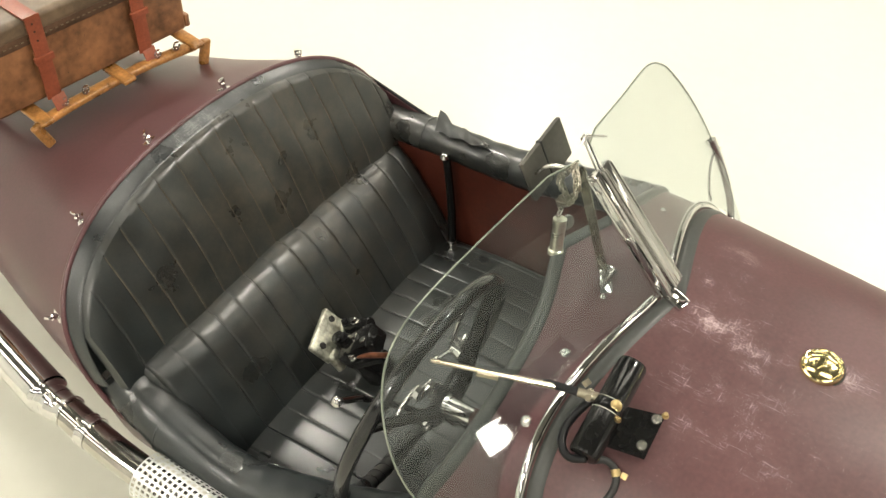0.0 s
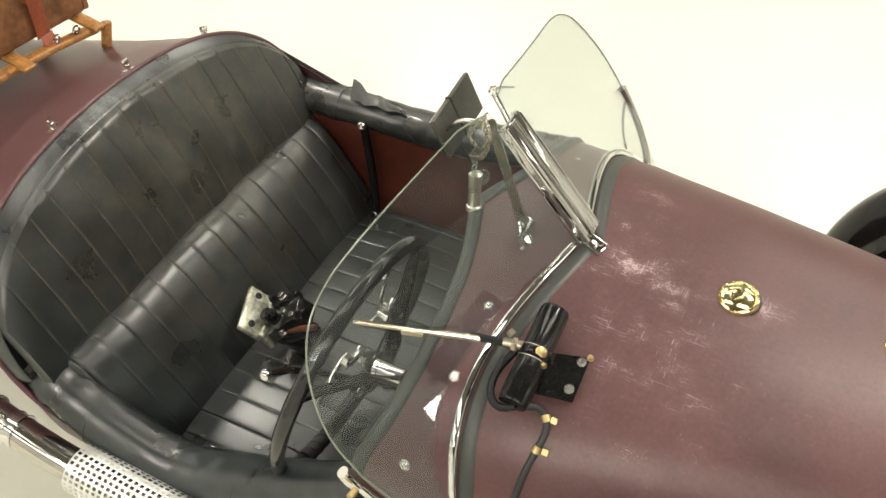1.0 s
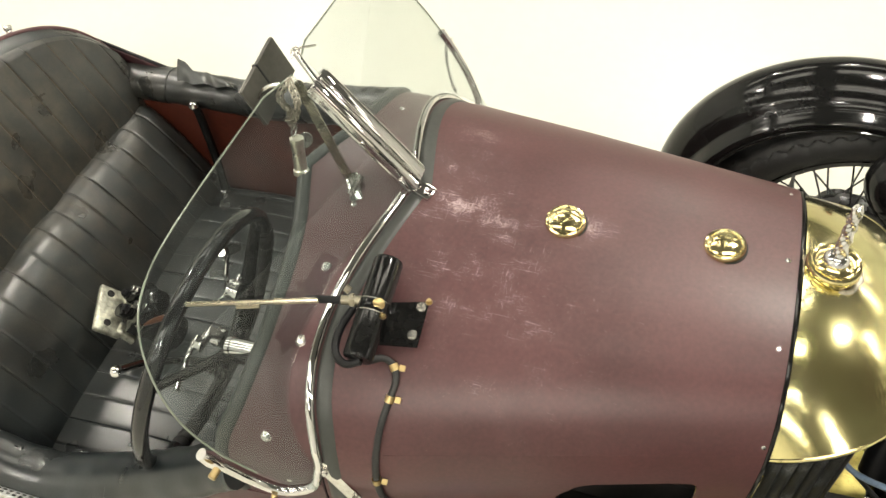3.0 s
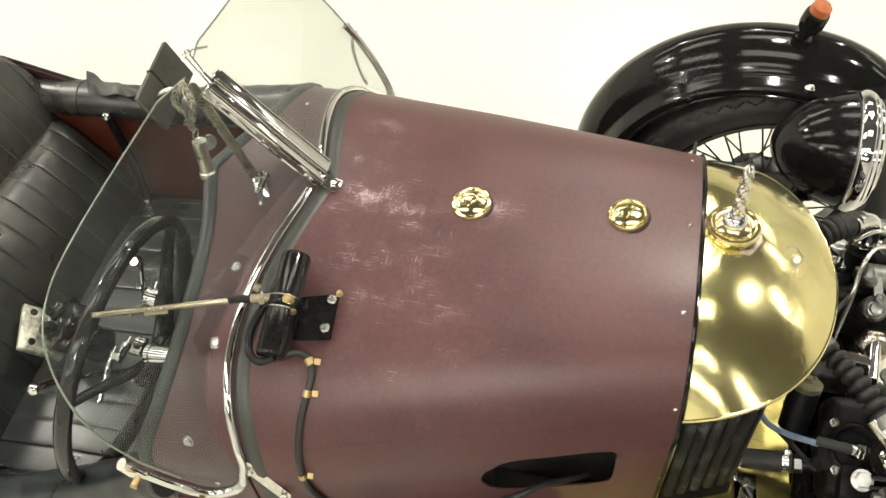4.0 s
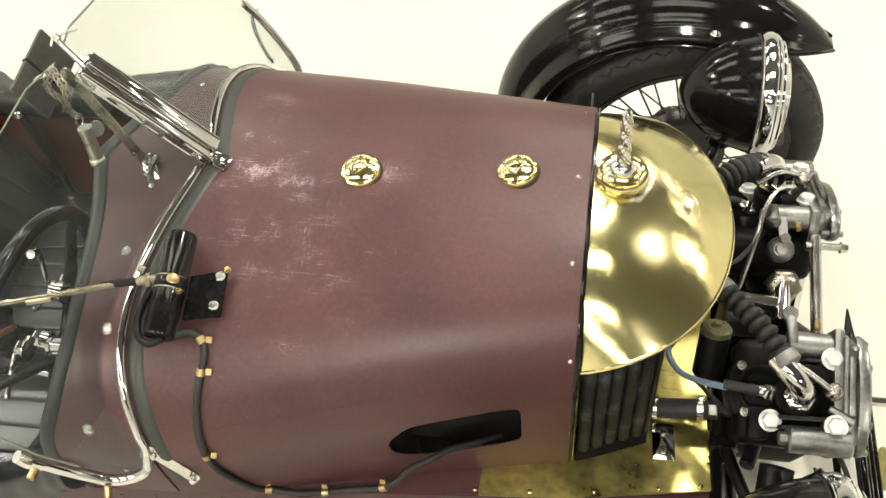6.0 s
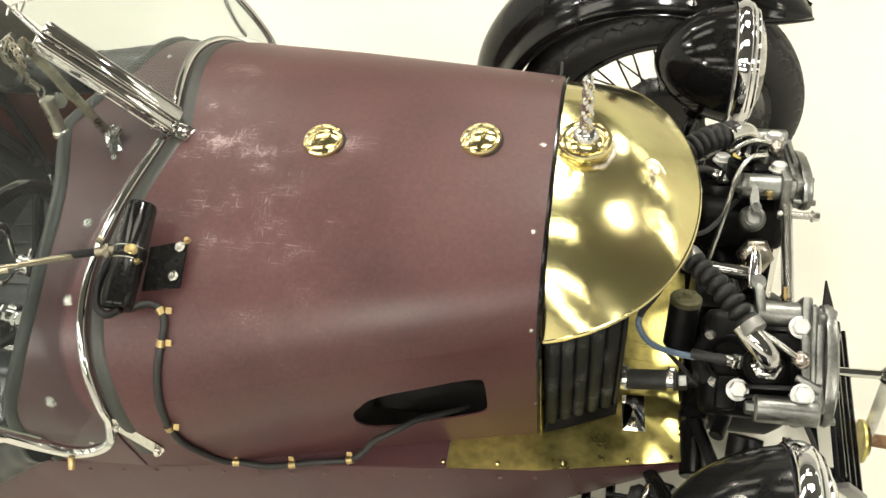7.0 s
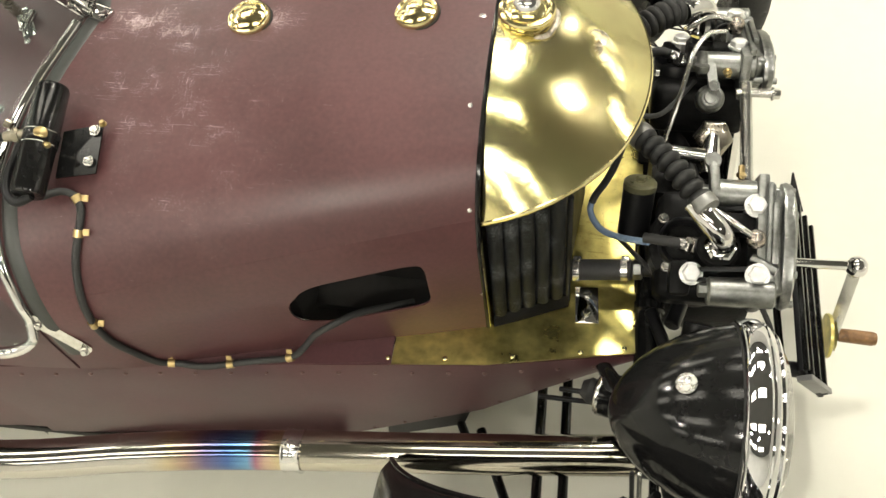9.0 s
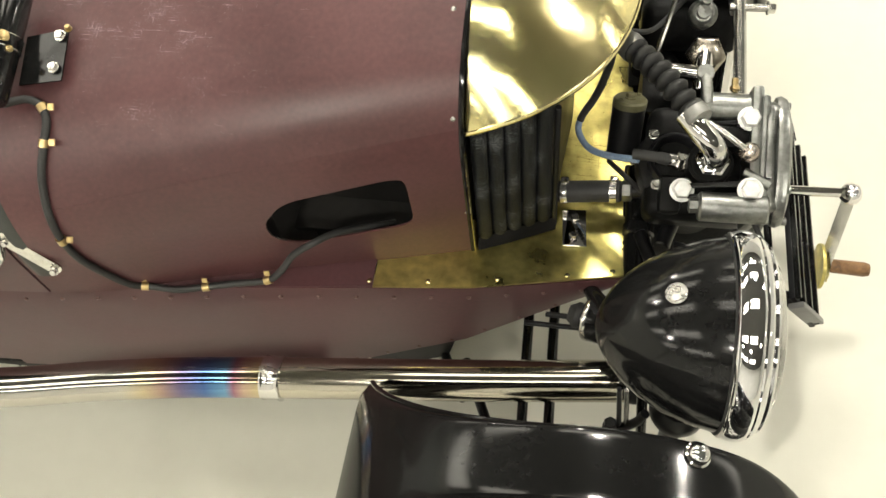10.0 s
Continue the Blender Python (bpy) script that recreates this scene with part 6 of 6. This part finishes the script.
part("pivot_arm", tube(smooth_path([(0.738, -0.292, 0.400), (0.750, -0.325, 0.412), (0.765, -0.350, 0.402)], 5), [0.012] * 4 + [0.016] * 7, 12), BLACK_SATIN, pivot)
stem = part("lamp_stem", lathe([(0.030, 0.075), (0.037, 0.060), (0.036, 0.040), (0.030, 0.022), (0.018, 0.008), (0.014, -0.02), (0.014, -0.08)], 28, pose(0.853, -0.502, 0.440)), BLACK_SATIN, car, "black bell-shaped lamp stem")
part("stem_bolt", join(*[rod((0.838 + i * 0.013, -0.535, 0.405), (0.840 + i * 0.013, -0.533, 0.452), 0.0035, 8) for i in range(4)]), STEEL, stem)
part("stay_post", rod((0.800, -0.512, 0.575), (0.814, -0.532, 0.400), 0.0068, 12), BLACK, stem)
part("stay_bend", tube(smooth_path([(0.808, -0.530, 0.530), (0.800, -0.531, 0.503), (0.785, -0.531, 0.482), (0.768, -0.531, 0.476)], 5), 0.006, 10), BLACK_SATIN, stem)
part("stay_nut", hexbolt(along((0.770, -0.531, 0.474), (0.766, -0.531, 0.51))[0], 0.009, 0.020), BLACK_SATIN, stem)
for x in (0.777, 0.786):
    part("brake_rod", rod((x - 0.006, -0.53, 0.60), (x + 0.004, -0.53, 0.46), 0.0032, 8), STEEL if x > 0.78 else BLACK_SATIN, stem)

# ---- steering wheel and controls ----
SC, SR = Vector((-0.339, -0.215, 0.572)), 0.223
SN = Vector((-1.0, 0.031, 0.187)).normalized()
SX = SN.cross(Vector((0, 0, 1))).normalized()
SY = SN.cross(SX)
SM = Matrix.Translation(SC) @ Matrix((SX, SY, SN)).transposed().to_4x4()


def on_wheel(x, y, z=0.0):
    return SM @ Vector((x, y, z))


def rim_arc(a0, a1, n):
    return [on_wheel(SR * math.cos(radians(lerp(a0, a1, i / n))), SR * math.sin(radians(lerp(a0, a1, i / n)))) for i in range(n + 1)]


column = part("steering_column", join(rod(SC - SN * 0.04, SC - SN * 0.42, 0.016, 16), rod(SC - SN * 0.052, SC - SN * 0.085, 0.023, 18)), BLACK, car, "black steering column")
part("column_sleeve", join(rod((-0.256, -0.262, 0.648), (-0.205, -0.266, 0.660), 0.0150, 24), rod((-0.262, -0.2615, 0.6465), (-0.252, -0.2622, 0.649), 0.0165, 24)), CHROME, column, "chrome sleeve under the scuttle")
part("column_bracket", join(rod(SC - SN * 0.10 + Vector((0, 0.01, -0.035)), SC - SN * 0.22 + Vector((0, 0.01, -0.05)), 0.008, 10), rod((-0.23, -0.264, 0.653), SC - SN * 0.20, 0.010, 10)), BLACK, column)
wheel_s = part("steering_wheel", tube(rim_arc(0, 355, 71), 0.0135, 18, True), mat("glossy_black_rim", (0.012, 0.012, 0.013), 0.11, 0, 0.2, 12, 150, 0.0, 0.05, 0, 0.6), car, "glossy black steering wheel with a taped side")
part("rim_tape", tube(rim_arc(-14, 128, 40), 0.0146, 16), RUBBER, wheel_s, "worn black tape round the rim")
for k in range(22):
    a = radians(-10 + 6.3 * k)
    c, t = Vector((SR * math.cos(a), SR * math.sin(a), 0)), Vector((math.cos(a), math.sin(a), 0))
    part("tape_turn", tube([SM @ (c + t * (0.0150 * math.cos(q)) + Vector((-math.sin(a), math.cos(a), 0)) * 0.005 * math.sin(q) + Vector((0, 0, 0.0150 * math.sin(q)))) for q in [i * math.pi / 8 for i in range(16)]], 0.0011, 5, True), BLACK_SATIN, wheel_s)
for deg in (100, 214, 330):
    a = radians(deg)
    c, q = math.cos(a), math.sin(a)
    part("spoke", tube([on_wheel(r * c, r * q, z) for r, z in ((0.0, -0.050), (0.05, -0.046), (0.12, -0.024), (0.19, -0.005), (SR - 0.004, 0.0))], [0.018, 0.017, 0.013, 0.011, 0.010], 12, flat=0.42), BLACK, wheel_s)
part("hub", lathe([(0.022, -0.062), (0.040, -0.058), (0.042, -0.048), (0.034, -0.040), (0.018, -0.034), (0, -0.033)], 28, SM), BLACK, wheel_s)
part("hub_nut", join(lathe([(0.0165, -0.036), (0.0165, -0.026), (0.0145, -0.024)], 24, SM @ pose(-0.012, -0.040, 0)), hexbolt(SM @ pose(-0.012, -0.040, -0.026), 0.0140, 0.018)), CHROME, wheel_s, "large chrome hub nut")
for x, y, r in ((-0.048, -0.006, 0.0115), (-0.034, 0.030, 0.0125), (0.030, 0.032, 0.009)):
    part("hub_bolt", join(lathe([(r * 1.2, -0.046), (r * 1.2, -0.036), (r, -0.034)], 16, SM @ pose(x, y, 0)), hexbolt(SM @ pose(x, y, -0.036), r, 0.013)), CHROME, wheel_s, "chrome hub bolt")
# hand controls on the spokes
tb = Vector((0.078, -0.046, -0.010))
part("throttle_lever", join(tube(smooth_path([SM @ (tb + Vector(q)) for q in ((0, -0.006, 0.012), (0.004, -0.034, 0.016), (0.012, -0.066, 0.018), (0.010, -0.092, 0.018), (-0.006, -0.110, 0.018))], 6), [0.0042] * 13 + [0.0055] * 6 + [0.0072] * 6, 12),
                             lathe([(0.015, -0.014), (0.0185, -0.010), (0.0185, -0.004), (0.0165, -0.003), (0.0165, 0.003), (0.0180, 0.004), (0.0180, 0.010), (0.010, 0.014), (0.004, 0.018)], 24, SM @ Matrix.Translation(tb)),
                             rod(SM @ (tb + Vector((0.012, 0.004, 0.0))), SM @ (tb + Vector((0.034, 0.008, 0.004))), 0.0085, 16)), CHROME, wheel_s, "chrome throttle lever on a ribbed drum")
part("lever_base", join(rod(SM @ (tb + Vector((0, 0, -0.03))), SM @ (tb + Vector((0, 0, -0.012))), 0.021, 24), tube([SM @ (tb + Vector((0, 0, -0.022))), on_wheel(0.03, -0.02, -0.040), on_wheel(0.0, 0.0, -0.045)], 0.010, 10)), BLACK, wheel_s)
part("trip_lever", join(tube([SM @ (tb + Vector((-0.016, -0.004, 0.008))), SM @ (tb + Vector((-0.046, -0.012, 0.012)))], 0.0026, 8), lathe([(0.003, 0), (0.0055, 0.004), (0.003, 0.009), (0, 0.010)], 12, SM @ Matrix.Translation(tb + Vector((-0.048, -0.012, 0.010))))), STEEL, wheel_s, "small ball-ended lever")
part("air_lever", join(tube(smooth_path([on_wheel(*q) for q in ((-0.040, -0.070, -0.010), (-0.062, -0.062, -0.004), (-0.088, -0.040, -0.004), (-0.118, -0.020, -0.006))], 5), [0.0075] * 4 + [0.0045] * 12, 10), hexbolt(SM @ pose(-0.050, -0.072, -0.020), 0.012, 0.014), rod(on_wheel(-0.030, -0.075, -0.020), on_wheel(-0.054, -0.070, -0.016), 0.0085, 14)), CHROME, wheel_s, "chrome air lever")
hb = part("ignition_lever", tube(smooth_path([on_wheel(-0.030, 0.020, -0.020), on_wheel(-0.055, 0.012, 0.030), on_wheel(-0.083, 0.0, 0.068)], 5), 0.006, 10), BLACK, wheel_s, "long hand lever with a bright grip")
part("lever_grip", join(rod(on_wheel(-0.088, -0.006, 0.070), on_wheel(-0.152, -0.080, 0.075), 0.0068, 16), lathe([(0.006, -0.006), (0.009, -0.002), (0.009, 0.006), (0.005, 0.010), (0, 0.011)], 16, along(on_wheel(-0.150, -0.078, 0.075), on_wheel(-0.170, -0.100, 0.076))[0])), CHROME, hb, "chrome grip")

# gear change unit by the seat
GM = Matrix.Translation((-0.652, -0.100, 0.372)) @ pose(0, 0, 0, 0, -46, 22) @ Matrix.Diagonal((1.1, 1.1, 1.1, 1))
gear = part("gear_change", join(lathe([(0.030, 0.0), (0.034, 0.01), (0.028, 0.06), (0.020, 0.075)], 20, GM @ pose(0.03, -0.02, -0.12)), block(0.085, 0.060, 0.045, GM @ pose(0.056, -0.022, -0.040), 0.012), rod(GM @ Vector((0.0, 0, -0.12)), GM @ Vector((0.02, -0.01, 0.0)), 0.014), rod(GM @ Vector((0.012, 0.030, -0.022)), GM @ Vector((0.075, 0.020, -0.032)), 0.0135, 16), rod(GM @ Vector((0.012, -0.012, -0.030)), GM @ Vector((0.100, -0.030, -0.045)), 0.019, 18), rod(GM @ Vector((0.030, -0.045, -0.050)), GM @ Vector((0.115, -0.055, -0.058)), 0.013, 14)), BLACK, car, "black gear change unit with an alloy face plate")
ALLOY = mat("scuffed_alloy", (0.46, 0.46, 0.38), 0.40, 0.8, 0.4, 30, 120, 0.0006, 0.12)
part("face_plate", join(block(0.012, 0.100, 0.052, GM @ pose(-0.008, 0.0, 0.004), 0.005, 3), block(0.016, 0.030, 0.026, GM @ pose(-0.006, 0.040, -0.026, 20, 0, 0), 0.005, 3), block(0.016, 0.026, 0.040, GM @ pose(-0.006, -0.034, -0.034, -15, 0, 0), 0.006, 3)), ALLOY, gear, "scuffed alloy face plate")
for y, z in ((-0.030, 0.008), (0.034, 0.010), (-0.036, -0.044)):
    part("plate_bolt", lathe([(0.0065, 0), (0.0065, 0.003), (0.0045, 0.0035), (0.004, 0.001), (0, 0.001)], 12, GM @ pose(-0.002, y, z, 0, 90, 0)), DARK, gear)
for q in ((0.020, 0.030, -0.012), (0.045, 0.026, -0.016), (0.030, -0.010, -0.012), (0.062, -0.018, -0.020), (0.050, -0.050, -0.034), (0.085, -0.034, -0.026)):
    part("linkage_bolt", hexbolt(GM @ Matrix.Translation(q) @ pose(0, 0, 0, 0, 12, 0), 0.0075, 0.010), STEEL if q[0] > 0.04 else BLACK_SATIN, gear)
part("link_rod", rod(GM @ Vector((0.03, -0.04, -0.03)), GM @ Vector((0.13, -0.065, -0.05)), 0.006), mat("copper_rod", (0.30, 0.12, 0.07), 0.35, 0.8, 0.3, 40, 150), gear, "reddish link rod")

# ---- tonneau studs on the tail ----
def on_tail(y, back):
    """A place on the tail near the seat's rim, and its normal."""
    b = min((i / 300 for i in range(301)), key=lambda k: abs(deck_point(back, k).y - y) + (10 if not 0.1 < k < 0.9 else 0))
    p = deck_point(back, b)
    n = (deck_point(back, b + 0.01) - p).cross(deck_point(back + 0.01, b) - p).normalized()
    if n.z < 0 and abs(n.z) > 0.2 or n.dot(Vector((0, p.y, p.z - 0.4))) < 0:
        n.negate()
    return p, n


for y, back in ((0.285, 0.016), (0.08, 0.022), (-0.128, 0.026), (-0.325, 0.026), (-0.462, 0.024)):
    p, n = on_tail(y, back)
    m = Matrix.Translation(p) @ n.to_track_quat("Z", "Y").to_matrix().to_4x4() @ Matrix.Diagonal((1.3, 1.3, 1.3, 1))
    stud = part("tonneau_stud", join(block(0.022, 0.010, 0.003, m @ pose(0, 0, 0.0015), 0.001), lathe([(0.005, 0.002), (0.0052, 0.010), (0.003, 0.012)], 12, m), block(0.014, 0.004, 0.008, m @ pose(0, 0, 0.015, 0, 0, 35), 0.0015)), CHROME, car, "chrome turn-button stud")

# ---- luggage rack ----
RZ = 0.720
YAW = -6.5


def on_rack(x, y, z, rx=0, ry=0, rz=0):
    """A pose on the rack, which stands a little askew on the tail."""
    return pose(-1.255, 0.0, RZ, 0, 0, YAW) @ pose(x + 1.255, y, z - RZ, rx, ry, rz)


def arched_bar(x, half, w, h, drop):
    """A slim bar bent to the tail's curve."""
    def f(a, b):
        y = lerp(-half, half, a)
        q = 2 * math.pi * b
        cx, cz = math.copysign(abs(math.cos(q)) ** 0.5, math.cos(q)), math.copysign(abs(math.sin(q)) ** 0.5, math.sin(q))
        end = min(1.0, (1 - abs(2 * a - 1)) * 14 + 0.55)
        return on_rack(x, y, RZ - 0.006 - drop * (y / half) ** 2 - 0.05 * y) @ Vector((cx * w / 2 * end, 0, cz * h / 2 * end))
    vf = grid(f, 24, 16, close_v=True)
    n = len(vf[0])
    return vf[0], vf[1] + [tuple(range(16)), tuple(range(n - 16, n))]


rack = part("luggage_rack", arched_bar(-1.258, 0.207, 0.026, 0.016, 0.014), WOOD, car, "varnished wooden luggage rack")
part("rack_bar", arched_bar(-1.53, 0.22, 0.040, 0.018, 0.010), WOOD, rack)
for y in (-0.19, 0.0, 0.19):
    part("slat", block(0.36, 0.030, 0.010, on_rack(-1.40 - (0.012 if y else 0), y, RZ + 0.008 - 0.05 * y - (0.010 if y else 0), 0, 2, 0), 0.0045, 3), WOOD, rack)
for y in (-0.20, 0.2):
    part("rack_foot", block(0.016, 0.022, 0.062, on_rack(-1.242, y * 1.03, RZ - 0.034 - 0.05 * y, -18 * (1 if y > 0 else -1), 0, 0), 0.006, 3), WOOD, rack)
    part("rack_foot", block(0.05, 0.03, 0.10, on_rack(-1.53, y, RZ - 0.06, 0, 0, 0), 0.008, 3), WOOD, rack)
for y in (-0.135, -0.085, 0.095, 0.145):
    m = on_rack(-1.252, y, RZ + 0.006 - 0.05 * y - 0.012 * (y / 0.2) ** 2)
    part("buckle", join(tube([m @ Vector((0.008 * math.cos(a), 0.006 * math.sin(a), 0.006 + 0.007 * math.sin(a))) for a in [k * math.pi / 6 for k in range(12)]], 0.0022, 6, True), lathe([(0.006, 0), (0.006, 0.003), (0.003, 0.005)], 10, m)), CHROME, rack, "chrome strap ring")

# ---- suitcase ----
case = thing("suitcase", "worn brown leather suitcase with tan straps on the rack", "suitcase", at=(-1.452, -0.035, RZ + 0.018))
case.rotation_euler = (0, 0, radians(-6))
part("body", block(0.34, 0.52, 0.150, pose(0, 0, 0.075, -3, 0, 0), 0.010, 3), CASE, case)
part("lid", block(0.352, 0.532, 0.040, pose(0, 0, 0.166, -3, 0, 0), 0.012, 3), mat("case_lid", (0.13, 0.088, 0.055), 0.46, 0, 0.35, 6, 60, 0.0006, 0.14), case, "darker scuffed lid")
part("lid_band", block(0.348, 0.528, 0.026, pose(0, 0, 0.141, -3, 0, 0), 0.004, 2), mat("case_band", (0.085, 0.045, 0.025), 0.45, 0, 0.3, 12, 80, 0.0004, 0.12), case, "dark stitched band")
part("stitching", join(*[block(0.002, 0.006, 0.0016, pose(0.1755, -0.25 + i * 0.0125, 0.140 + 0.05 * (0.25 - i * 0.0125), -3, 0, 0), 0.0) for i in range(41)]), mat("thread", (0.15, 0.11, 0.065), 0.7), case, "", False, "stuff")
for y in (-0.085, 0.140):
    dz = -0.05 * y
    st = part("strap", join(block(0.004, 0.032, 0.185, pose(0.180, y, 0.095 + dz, -3, 0, 0), 0.0015), block(0.37, 0.032, 0.004, pose(0, y, 0.189 + dz, -3, 0, 0), 0.0015), block(0.004, 0.030, 0.044, pose(0.188, y, -0.012 + dz, -3, -24, 0), 0.0015)), STRAP, case, "tan leather strap")
    part("strap_loop", block(0.008, 0.042, 0.014, pose(0.183, y, 0.095 + dz, -3, 0, 0), 0.002), STRAP, st)
    for z in (0.135, 0.155, 0.172):
        part("strap_hole", lathe([(0.0022, 0), (0.0022, 0.0006)], 8, pose(0.1822, y, z + dz, 0, 90, 0)), DARK, st)
for y in (-0.262, 0.262):
    part("corner", block(0.03, 0.012, 0.03, pose(0.158, y * 0.985, 0.02 - 0.05 * y, -3, 0, 0), 0.004), CASE, case)
